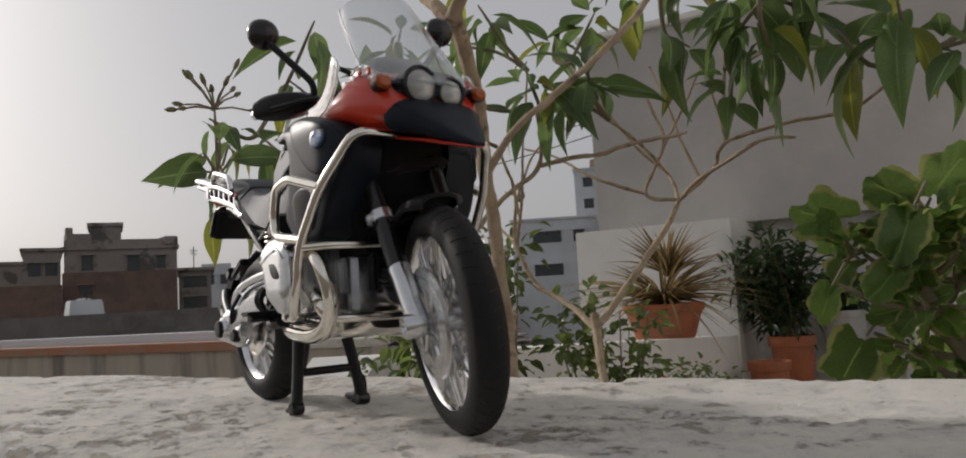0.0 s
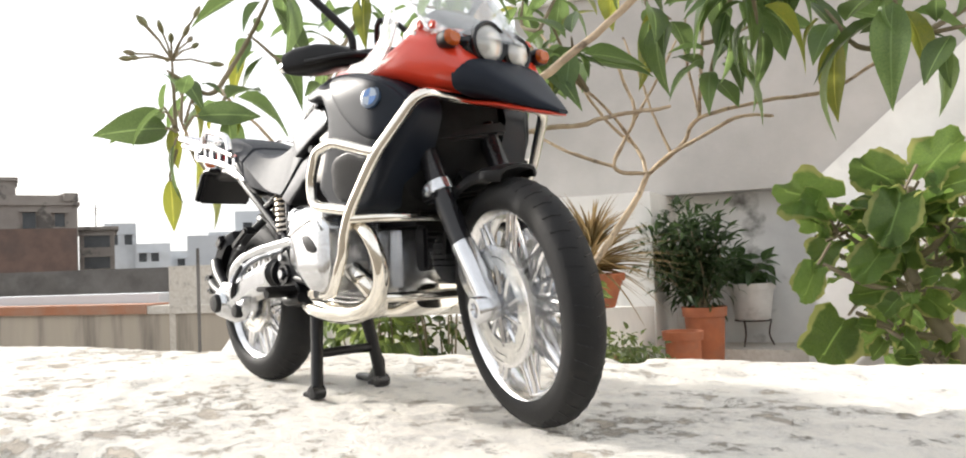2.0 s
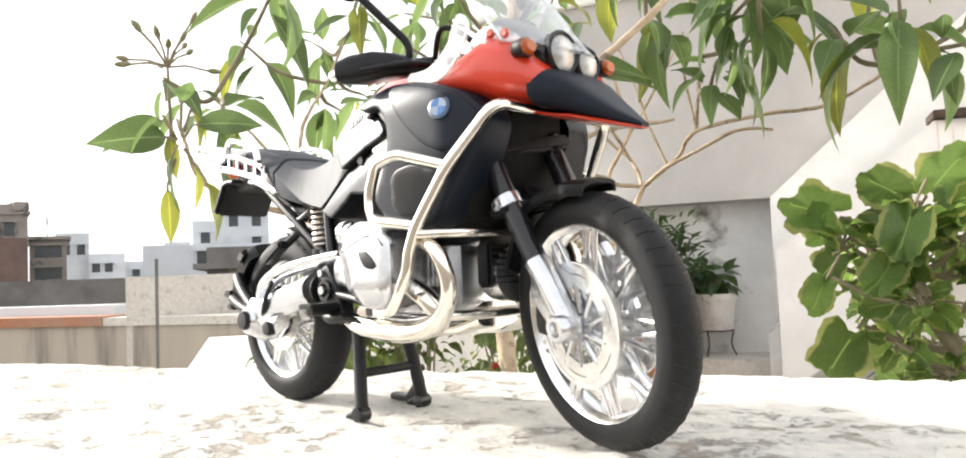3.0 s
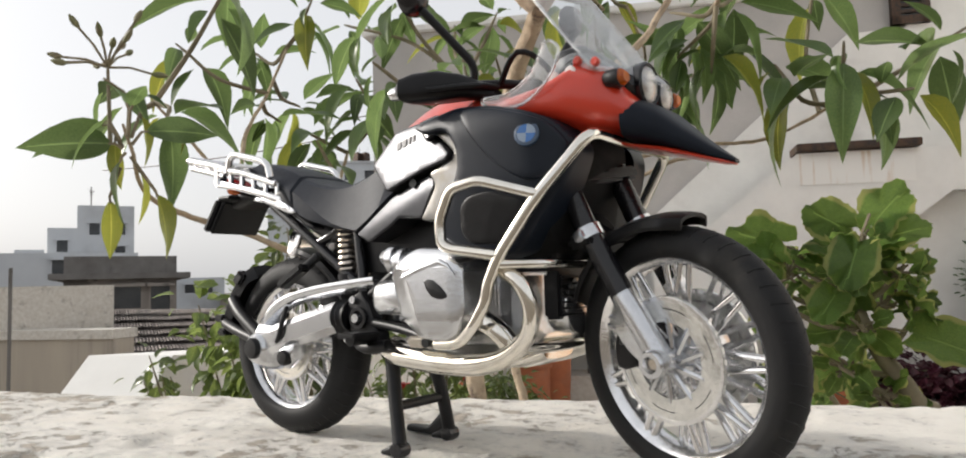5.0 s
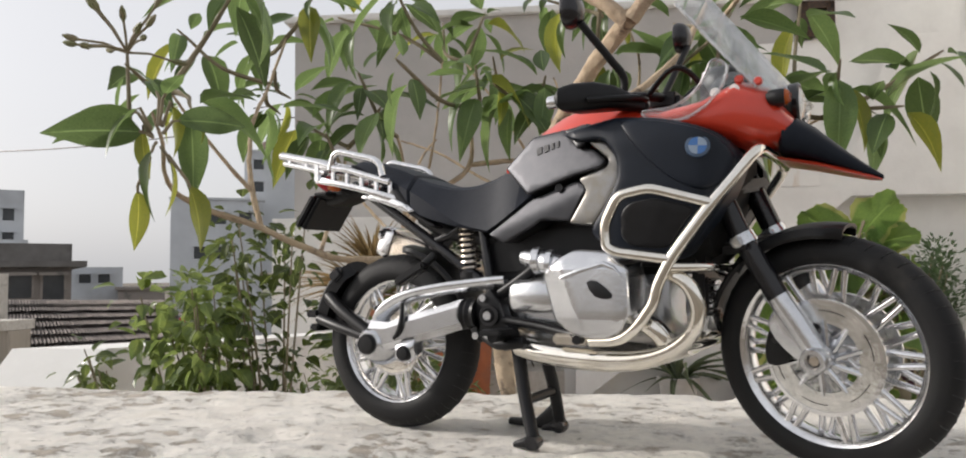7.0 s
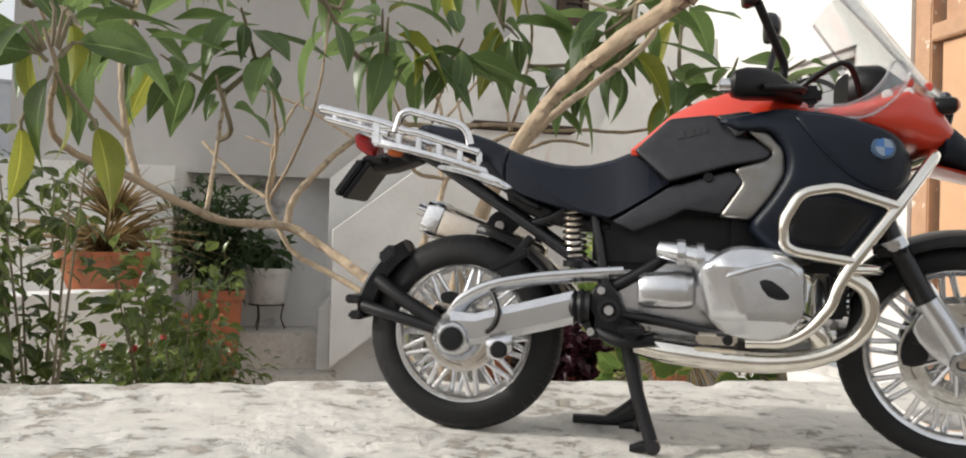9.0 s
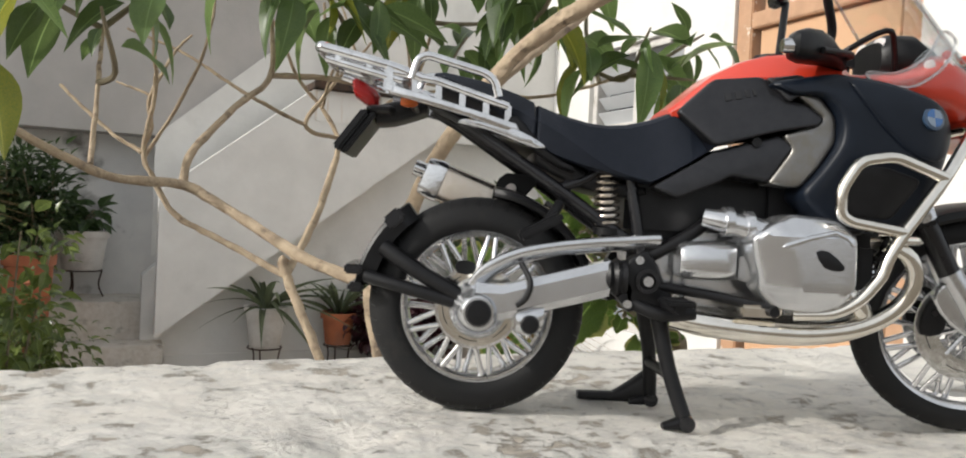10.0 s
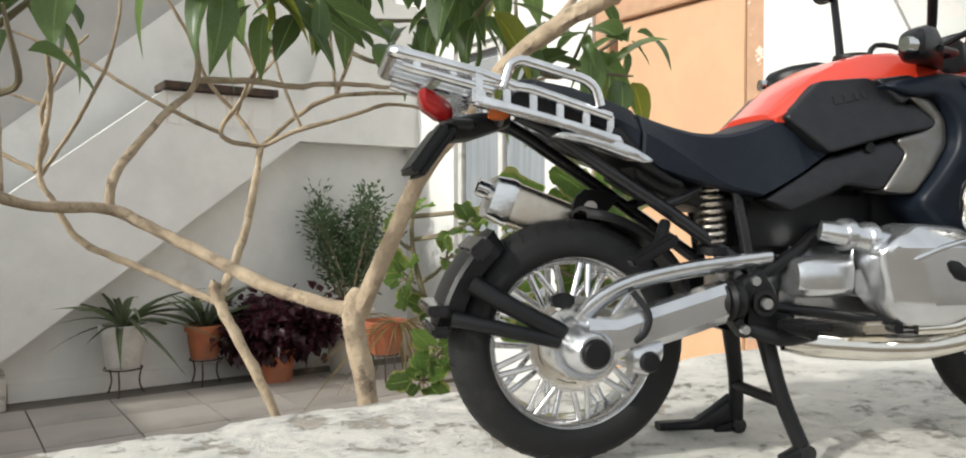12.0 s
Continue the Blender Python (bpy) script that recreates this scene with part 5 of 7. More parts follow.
bp("beak", hull([(68.5, 14, 93, 98.4), (70, 17.8, 92.6, 102.6), (73.4, 16.6, 91.8, 103.9), (77.6, 13.2, 90.6, 101.4), (84, 9.6, 88.2, 95.4), (90.2, 5.8, 86.2, 90), (95.2, 1.8, 85, 86.2)], 3.2, 28), BEAK, None, "slate-dark pointed front beak")
bp("beak_underside", hull([(68, 13, 91.4, 92.6), (78.1, 10.2, 88.8, 90.8), (85.7, 7, 86.6, 88.6), (91.8, 4, 85, 86.6), (94.8, 1.6, 84.6, 85.2)], 2.6, 24), RED, None, "orange-red lower edge of the beak")
# headlights
LAMPS = ((-5.7, 108.5, 5.3), (5.6, 107.0, 4.2))
bp("headlight_housing", join(*[lathe([(0.5, -10), (r * 0.7, -9), (r + 0.7, -3), (r + 1.2, 1.0), (r + 0.6, 1.6), (r - 0.2, 0.6), (0.5, -1)], 32, (72.6, y, z), "x") for y, z, r in LAMPS]), BLACK_GLOSS, None, "black twin headlight housing")
for y, z, r in LAMPS:
    lamp = bp("headlight", lathe([(0.3, -4.6), (r * 0.5, -4), (r * 0.88, -1.2), (r - 0.2, 0.6)], 32, (72.8, y, z), "x"), REFLECTOR, None, "round headlight with a silver reflector")
    bp("lens", lathe([(0.2, 1.9), (r * 0.45, 1.6), (r * 0.78, 1.0), (r - 0.2, 0.1), (r - 0.2, -0.3), (r * 0.78, 0.5), (r * 0.45, 1.1), (0.2, 1.4)], 32, (73.6, y, z), "x"), CLEAR, lamp, "clear curved lens")
    bp("bulb", lathe([(0.3, -3.6), (1.3, -3.2), (1.3, -0.8), (0.3, -0.2)], 14, (72.8, y, z), "x"), BRIGHT, lamp)
    bp("bulb_ring", lathe([(r * 0.42, -0.5), (r * 0.5, -0.5), (r * 0.5, 0.1), (r * 0.42, 0.1), (r * 0.42, -0.5)], 24, (71.2, y, z), "x"), BRIGHT, lamp)
for sgn in (-1, 1):
    arm = bp("indicator", join(bar([(66, 15 * sgn, 108.5), (68.5, 18 * sgn, 109)], 1.8, 10, smooth=0), hull([(66, 1.6, 107.2, 110, 17.6 * sgn), (67.4, 2.8, 106.2, 110.9, 17.8 * sgn), (70.6, 3.0, 106, 111.1, 18.1 * sgn), (71.5, 2.9, 106.2, 110.9, 18.2 * sgn)], 2.6, 20)), BLACK, None, "amber indicator in a black pod")
    bp("lens", hull([(71.0, 2.9, 106.3, 110.9, 18.2 * sgn), (71.9, 2.8, 106.4, 110.8, 18.2 * sgn), (72.8, 1.9, 107.2, 110, 18.1 * sgn)], 2.4, 20), AMBER, arm, "amber lens")
    rear = bp("indicator", bar([(-96, 5 * sgn, 92), (-97, 12 * sgn, 93.5)], 1.3, 10, smooth=0), BLACK, None, "small rear indicator on a black stem")
    bp("lens", turned(hull([(-2.5, 1.6, -1.5, 1.5), (-1, 2.4, -2.0, 2.0), (1.2, 2.4, -2.0, 2.0), (2.6, 1.4, -1.2, 1.2)], 2.4, 16), Matrix.Translation((-98, 14 * sgn, 94))), AMBER, rear, "amber lens")
# dials behind the screen
bp("dashboard", hull([(45, 9, 110, 121), (48, 12, 109, 123.5), (54, 13.5, 108, 123.5), (60, 13, 108, 119), (65, 11, 108, 115)], 3.0), BLACK, None, "black instrument cowl")
for sgn in (-1, 1):
    for x, z in ((52.5, 111.3), (58, 111.8)):
        bp("fairing_bolt", turned(lathe([(0.2, 0), (1.5, 0), (1.5, 0.8), (0.2, 1.0)], 14), Matrix.Translation((x, 21.2 * sgn, z)) @ Matrix.Rotation(radians(180 if sgn < 0 else 0), 4, "X")), DIAL, None, "pale round screen bolt")


def screen_sheet():
    """The tall clear windscreen, curved across and swept back."""
    n, m, rings = 14, 12, []
    outer, inner = [], []
    for i in range(n + 1):
        v = i / n
        half = 20.0 - 0.5 * v - 3.5 * v ** 2.4
        row = []
        for j in range(m + 1):
            u = 2 * j / m - 1
            x = 77 - 31 * v ** 0.95 - (7.5 * (1 - 0.2 * v) + 5 * (1 - v) ** 1.6) * u * u
            z = 108.8 + 40.3 * v - 6.5 * abs(u) ** 3 * v + 3.5 * (1 - v) ** 1.6 * u * u
            row.append(Vector((x, half * u, z)))
        outer.append(row)
        inner.append([p + Vector((-0.8, -0.3 * (p.y / 18), -0.6)) for p in row])
    bm = bmesh.new()
    vo = [[bm.verts.new(p) for p in r] for r in outer]
    vi = [[bm.verts.new(p) for p in r] for r in inner]
    for g, flip in ((vo, False), (vi, True)):
        for a, b in zip(g[:-1], g[1:]):
            for k in range(m):
                f = (a[k], a[k + 1], b[k + 1], b[k])
                bm.faces.new(f[::-1] if flip else f)
    for k in range(m):
        bm.faces.new((vo[0][k], vi[0][k], vi[0][k + 1], vo[0][k + 1]))
        bm.faces.new((vo[-1][k], vo[-1][k + 1], vi[-1][k + 1], vi[-1][k]))
    for k in range(n):
        bm.faces.new((vo[k][0], vo[k + 1][0], vi[k + 1][0], vi[k][0]))
        bm.faces.new((vo[k][-1], vi[k][-1], vi[k + 1][-1], vo[k + 1][-1]))
    return bm


bp("windscreen", screen_sheet(), CLEAR, None, "tall clear plastic windscreen", 70)
def screen_edge(u):
    """A point run along one upright edge of the screen."""
    out = []
    for i in range(15):
        v = i / 14
        out.append((77 - 31 * v ** 0.95 - (7.5 * (1 - 0.2 * v) + 5 * (1 - v) ** 1.6) * u * u - 0.4, (20.0 - 0.5 * v - 3.5 * v ** 2.4) * u, 108.8 + 40.3 * v - 6.5 * abs(u) ** 3 * v + 3.5 * (1 - v) ** 1.6 * u * u - 0.3))
    return out


for u in (-1, 1):
    bp("screen_rim", bar(screen_edge(u), 0.55, 8, smooth=0), CLEAR_THICK, None, "thick polished edge of the screen")
for sgn in (-1, 1):
    skirt = bp("screen_skirt", pillow([(44, 106.2), (48.5, 111.5), (53, 116.5), (59, 117.6), (66, 114.2), (69.5, 110.6), (58, 110.6), (50, 108)], 18.3 * sgn, 19.3 * sgn, 0.3, 2, 2), CLEAR, None, "clear skirt of the screen over the cowl")
    for x, z in ((59, 115), (64.3, 113.8)):
        bp("rivet", lathe([(0.2, -0.7), (0.8, -0.8), (1.3, -0.4), (1.3, 0.6), (0.2, 0.6)] if sgn < 0 else [(0.2, -0.6), (1.3, -0.6), (1.3, 0.4), (0.8, 0.8), (0.2, 0.7)], 16, (x, 19.2 * sgn, z)), RED, skirt, "small red rivet")
    fin = [(32, 107.2), (40, 107.4), (46, 110.2), (50, 114.5), (53, 120), (57, 117.5), (55, 111.5), (50, 106.5), (43.5, 103.6), (34, 104.6)]
    wing = bp("wind_deflector", pillow(fin, 25.4 * sgn, 26.6 * sgn, 0.4, 3, 2), CLEAR, None, "small clear wind deflector")
    bp("deflector_rim", bar([(x, 26.2 * sgn, z) for x, z in fin], 0.5, 8, True), CLEAR_THICK, wing, "thick polished edge of the deflector")


# handlebar, hand guards and mirrors
bp("handlebar", bar([(7, -33, 112), (14, -28, 113), (26, -16, 114.5), (32, -8, 115), (32, 8, 115), (26, 16, 114.5), (14, 28, 113), (7, 33, 112)], 1.5, 12), BLACK, None, "black handlebar")
for y in (-5, 5):
    bp("dial", turned(lathe([(0.3, 0), (3.6, 0), (3.9, 0.8), (3.9, 1.6), (0.3, 1.6)], 24, axis="x"), Matrix.Translation((45.4, y, 118.5))), DIAL, None, "small round dial")
bp("bar_clamp", block(28, 38, -8, 8, 111, 117, 1.5), BLACK, None, "black handlebar clamp")
for sgn in (-1, 1):
    bp("hand_guard", turned(hull([(6.5, 3.0, 110.5, 114), (8, 4.8, 109, 116.2), (11.5, 5.8, 108.6, 117.6), (17, 5.8, 109.2, 118.2), (22, 5.0, 109.8, 117.2), (26.5, 3.8, 109.6, 114.8), (30, 2.2, 109.4, 112.4)], 3.4, 28), Matrix(((1, 0, 0, 0), (-0.72 * sgn, 1, 0, 37 * sgn), (0, 0, 1, 0), (0, 0, 0, 1)))), BLACK, None, "black hand guard")
    bp("grip_end", lathe([(0.3, -1.6), (1.9, -1.6), (2.1, 0), (1.9, 1.6), (0.3, 1.6)], 16, (5.6, 33.5 * sgn, 111.8), "x"), BRIGHT, None, "silver bar end weight")
    bp("lever", bar([(30, 16 * sgn, 113), (28, 24 * sgn, 112.5), (16, 32 * sgn, 111.5)], 1.0, 8), BLACK, None, "black lever")
    mx, my, mz = (12.3, -32.5, 140) if sgn < 0 else (29, 33, 146)
    mir = bp("mirror", bar(fillet([(23, 19 * sgn, 113), (24.5, 19.5 * sgn, 120), (mx + 2, my * 0.97, mz - 4)], 3), 1.3, 10, smooth=0), BLACK, None, "round black mirror on a bent stalk")
    bp("mirror_head", hull([(mx - 2.6, 4.2, mz - 4.2, mz + 4.2, my), (mx - 2.3, 5.5, mz - 5.4, mz + 5.4, my), (mx - 1.0, 5.9, mz - 5.8, mz + 5.8, my), (mx + 1.0, 5.3, mz - 5.2, mz + 5.2, my), (mx + 2.6, 3.6, mz - 3.6, mz + 3.6, my), (mx + 3.2, 1.2, mz - 1.2, mz + 1.2, my)], 2.1, 24), BLACK_GLOSS, mir, "round black mirror shell")
bp("brake_hose", bar([(30, -14, 115), (40, -20, 121), (46, -14, 117), (50, -8, 104)], 0.9, 8), BLACK, None, "black hose")
bp("clutch_cable", bar([(30, 14, 115), (38, 20, 124), (47, 14, 120), (52, 8, 106)], 0.9, 8), BLACK, None, "black cable")

# chromed crash bars
for sgn in (-1, 1):
    cb = bp("crash_bar", bar(fillet([(66, 8 * sgn, 93.5), (65, 25.4 * sgn, 93.8), (52.5, 32 * sgn, 77.6), (41, 33.6 * sgn, 62.2), (37, 33.3 * sgn, 54.5), (36, 33 * sgn, 50), (30.5, 32.2 * sgn, 42.5), (24.5, 30 * sgn, 38.4), (14, 27 * sgn, 37.6)], 4.5), 1.75, 12, smooth=0), CHROME, None, "chromed tubular crash bar")
    bp("upper_hoop", bar(fillet([(52.5, 32 * sgn, 78), (36, 35.4 * sgn, 82.9), (26.6, 35.6 * sgn, 81.2), (22.1, 35 * sgn, 73), (22.4, 34.8 * sgn, 66.4), (25.4, 34.6 * sgn, 64.6), (41, 33.6 * sgn, 62.3)], 2.6), 1.65, 12, smooth=0), CHROME, cb, "chromed six-sided hoop")
    bp("exhaust_header", bar([(-17, 14 * sgn, 34), (-8, 16.5 * sgn, 32.6), (10, 18.8 * sgn, 31.4), (24, 20.8 * sgn, 31.8), (36, 23.4 * sgn, 34.6), (44.5, 26 * sgn, 40.5), (47.5, 28.6 * sgn, 48), (45, 30.2 * sgn, 55.2), (38, 29.5 * sgn, 59)], (3.4, 3.9, 3.9, 3.6, 3.0, 2.5, 2.3, 2.3, 2.3), 16), CHROME, None, "chromed exhaust header pipe")
    bp("bar_bracket", block(0, 12, *sorted((20 * sgn, 25 * sgn)), 36, 39.5, 0.8), CHROME, cb, "chromed bracket")
    bp("bar_bolt", lathe([(0.2, -1.2), (1.5, -1.2), (1.5, 1.2), (0.2, 1.2)], 12, (9, 25.6 * sgn, 37.8)), BLACK, cb)
bp("cross_bar", join(bar([(66, -9, 93.5), (66, 9, 93.5)], 1.7, 12, smooth=0), bar([(41, -33, 60), (50, -26, 60), (52, -12, 60), (52, 12, 60), (50, 26, 60), (41, 33, 60)], 1.35, 12), bar([(40, -24.5, 36.5), (44, -12, 36.5), (44, 12, 36.5), (40, 24.5, 36.5)], 1.5, 12)), CHROME, None, "chromed cross bars")

# rear: final drive, struts, shock and frame
fd = bp("final_drive", join(lathe([(0.5, 2), (7.0, 2), (8.6, -1), (8.4, -5), (6.6, -8.5), (5.2, -11.8), (4.4, -12.6), (0.5, -12.8)], 36, (-75, -10.5, 33.5)), loft([[(x, cy + sy * (w - c * (abs(sz) > 0.9)), (lo + hi) / 2 + sz * (hi - lo) / 2) for sy, sz in ((-1, -0.55), (-1, 0.55), (-1, 1), (1, 1), (1, -1), (-1, -1))] for c in (1.8,) for x, w, lo, hi, cy in ((-76, 4.5, 29.5, 42, -17), (-68, 5.0, 31.5, 41.4, -17), (-58, 5.0, 34, 44.4, -16.6), (-46, 4.8, 37, 47.6, -16), (-37, 4.6, 39.5, 50, -15.6))])), SILVER, None, "silver shaft drive arm", 28)
bp("hub_cap", lathe([(0.3, -14.4), (3.2, -14.2), (3.8, -13.4), (3.8, -11), (0.3, -11)], 28, (-75, -10.5, 33.5)), BLACK, fd, "round black hub cap")
bp("pivot_cap", lathe([(0.3, -3), (2.3, -2.8), (2.8, -1.8), (2.8, 2), (0.3, 2)], 22, (-60, -20.2, 30.6)), BLACK, fd, "round black pivot cap")
bp("arm_stay", hull([(-64, 3.2, 27.5, 34.5, -18), (-60, 3.6, 26.5, 35.5, -18.6), (-56, 3.0, 30, 36.5, -18)], 2.4), SILVER, fd)
bp("rubber_boot", lathe([(4.8, -2.4), (5.6, -1.2), (4.8, 0), (5.7, 1.2), (5.0, 2.6), (5.4, 4)], 24, (-36, -15.6, 45), "x"), BLACK, fd, "black rubber boot")
bp("upper_strut", bar([(-76, -14.5, 40.5), (-72, -15.6, 45.5), (-63, -16.2, 50.2), (-49, -16, 53.2), (-33, -15, 55), (-22, -14, 56)], (3.2, 3.3, 3.1, 3.0, 3.0, 3.0), 14, flat=0.62), SILVER, None, "silver curved upper strut")
bp("brake_hose_rear", bar([(-63, -18, 48), (-60.5, -22, 43), (-61.5, -22.5, 38.5), (-64, -21.5, 36)], 0.9, 8), BLACK, None, "short black hose")
bp("rear_caliper", turned(pillow([(-2.6, -1.8), (2.2, -2.0), (3.0, 0.8), (0.4, 2.0), (-3.0, 1.2)], -9.2, -6.8, 0.7, 2), Matrix.Translation((-79, 0, 45.5))), BLACK, None, "black rear caliper")
shock = bp("shock_absorber", join(bar([(-38.5, -11.5, 80), (-37, -11.5, 57)], 2.0, 14, smooth=0), lathe([(0.5, -1.0), (4.2, -1.0), (4.2, 1.0), (0.5, 1.0)], 22, (-37.1, -11.5, 58.4), "z"), lathe([(0.5, -1.0), (4.2, -1.0), (4.2, 1.0), (0.5, 1.0)], 22, (-38.4, -11.5, 78.4), "z")), BLACK, None, "rear shock absorber")
bp("spring", bar([(-37.2 - 0.14 * k / 12 + 3.4 * math.cos(2 * math.pi * k / 12), -11.5 + 3.4 * math.sin(2 * math.pi * k / 12), 59.6 + 2.0 * k / 12) for k in range(12 * 9 + 1)], 0.62, 6, smooth=0), STEEL_BROWN, shock, "coiled steel spring")
for sgn in (-1, 1):
    bp("subframe_tube", bar([(-92, 9 * sgn, 94.5), (-84, 10.5 * sgn, 90.5), (-52, 12.5 * sgn, 70), (-27, 13.5 * sgn, 53)], 1.9, 12, smooth=0), BLACK_GLOSS, None, "black subframe tube")
    bp("frame_tube", bar([(-32, 13 * sgn, 78), (-29, 14 * sgn, 62), (-26.5, 14.5 * sgn, 47)], 1.8, 12), BLACK_GLOSS, None, "black upright frame tube")
    bp("frame_tube", bar([(-53, 12 * sgn, 70.5), (-44, 12 * sgn, 74), (-37, 12 * sgn, 80)], 1.6, 10), BLACK_GLOSS, None, "black frame brace")
    bp("frame_tube", bar([(-27, 14 * sgn, 50), (-14, 15 * sgn, 58), (-6, 14 * sgn, 64)], 1.9, 10), BLACK, None, "black frame brace")
    bp("foot_peg_plate", join(pillow([(-31, 51), (-26, 53.5), (-22.5, 49), (-20.5, 44), (-18, 40), (-17, 35), (-21, 32.5), (-25, 36.5), (-31, 35), (-34.5, 39.5), (-31, 42), (-33.5, 46)], 13 * sgn, 18.2 * sgn, 0.9, 1, 3), bar([(-30, 16 * sgn, 38), (-22, 20 * sgn, 35), (-12, 20 * sgn, 36)], 2.0, 10)), BLACK, None, "black foot peg carrier")
    bp("pivot_bolt", lathe([(0.3, -2), (1.5, -2), (1.5, 2), (0.3, 2)], 18, (-26, 18.8 * sgn, 44.5)), SILVER, None, "silver pivot bolt")
    bp("pivot_ring", lathe([(2.4, -0.8), (3.6, -0.8), (3.6, 0.8), (2.4, 0.8), (2.4, -0.8)], 24, (-26, 18.8 * sgn, 44.5)), BLACK_GLOSS, None, "black ring round the pivot")
    for x, z in ((-31.5, 37.5), (-20, 36), (-28.5, 50.5)):
        bp("plate_bolt", lathe([(0.2, -0.9), (1.3, -0.9), (1.3, 0.9), (0.2, 0.9)], 8, (x, 18.5 * sgn, z)), SILVER, None, "small silver bolt head")
    bp("foot_peg", join(bar([(-20, 18 * sgn, 38), (-19, 30 * sgn, 38)], 1.8, 10, smooth=0), block(-23, -15, *sorted((20 * sgn, 32 * sgn)), 38.6, 40.4, 0.5)), BLACK, None, "black foot peg")
    bp("pedal", bar([(-22, 17 * sgn, 43), (-8, 19 * sgn, 41.4), (4, 22 * sgn, 39.4), (9, 24 * sgn, 39.2)], 1.5, 10), BLACK, None, "black pedal lever")
    bp("pillion_peg", join(bar([(-52, 13 * sgn, 66), (-56, 18 * sgn, 60)], 1.6, 10, smooth=0), turned(block(-7, 7, -2.4, 2.4, -1.6, 1.6, 0.8), Matrix.Translation((-58, 19 * sgn, 59)) @ Matrix.Rotation(radians(-28), 4, "Y"))), BLACK, None, "folded black pillion peg")
bp("inner_guard", arc_guard(-75, 33.2, 37.5, 20, 84, 9, 9.5, 1.2, 2.0, 16), BLACK, None, "black inner rear mudguard")
bp("muffler_hanger", join(pillow([(-67, 75.5), (-70.4, 71), (-69.5, 66.5), (-64, 65.5), (-59.5, 69.5), (-57, 74)], 8.6, 11, 0.6, 2, 2)), BLACK, None, "black muffler hanger")
# muffler on the far side
mf = bp("muffler", turned(hull([(-22, 5.5, -5.4, 5.4), (-20, 6.8, -6.4, 6.4), (20, 6.6, -6.2, 6.2), (22, 5.6, -5, 5)], 6, 32), Matrix.Translation((-71.5, 16, 65.4)) @ Matrix.Rotation(radians(20), 4, "Y")), STEEL_BROWN, None, "heat-tinted steel muffler")
bp("end_cap", turned(join(hull([(-24.5, 4.2, -4.4, 4.4), (-23.8, 6.4, -6.2, 6.2), (-19.5, 7.4, -7, 7), (-17.5, 7.2, -6.8, 6.8)], 5.5, 32), lathe([(1.6, -4), (2.6, -4), (2.6, 0), (1.6, 0), (1.6, -4)], 16, (-24, 0, 1.5), "x")), Matrix.Translation((-71.5, 16, 65.4)) @ Matrix.Rotation(radians(20), 4, "Y")), BRIGHT, mf, "bright muffler end cap")
# small pale disc set on the hanger plate
bp("hanger_bolt", lathe([(0.2, -1.6), (1.7, -1.6), (1.7, 1.6), (0.2, 1.6)], 16, (-65.5, 8.2, 70.4)), DIAL, None, "pale round disc in the hanger")
bp("exhaust_pipe", bar([(-55, 16, 62), (-44, 15, 52), (-34, 12, 42), (-18, 8, 36)], 2.6, 12), STEEL_BROWN, None, "heat-tinted exhaust pipe")

# luggage rack, tail light and number plate
side_plate = [(-104, 98.2), (-93, 95.6), (-80, 92.4), (-66.5, 88.6), (-65.5, 86.6), (-69, 86.2), (-80, 89.8), (-93, 93), (-104, 95.2)]
rack = bp("luggage_rack", join(block(-114, -111, -16, 16, 102.4, 105, 0.5), block(-101, -98, -17, 17, 99.6, 102.6, 0.5)), BRIGHT, None, "bright chromed luggage rack")
bp("end_rail", bar(fillet([(-122.5, -16.4, 107.7), (-124.6, -15, 108.2), (-124.6, 15, 108.2), (-122.5, 16.4, 107.7)], 2), 1.7, 12, smooth=0), BRIGHT, rack)
for y in (-10.5, -3.5, 3.5, 10.5):
    bp("rack_slat", turned(block(-12, 12, y - 1.2, y + 1.2, -0.7, 0.7, 0.5), Matrix.Translation((-111.5, 0, 105.4)) @ Matrix.Rotation(radians(13), 4, "Y")), BRIGHT, rack)
for s in (-1, 1):
    bp("top_rail", bar(fillet([(-94, 17 * s, 100.2), (-103, 17 * s, 103.2), (-124, 16.4 * s, 108)], 3), 1.5, 12, smooth=0), BRIGHT, rack)
    bp("under_rail", bar([(-100, 17 * s, 99.2), (-122.5, 16 * s, 104.8)], 1.2, 10, smooth=0), BRIGHT, rack)
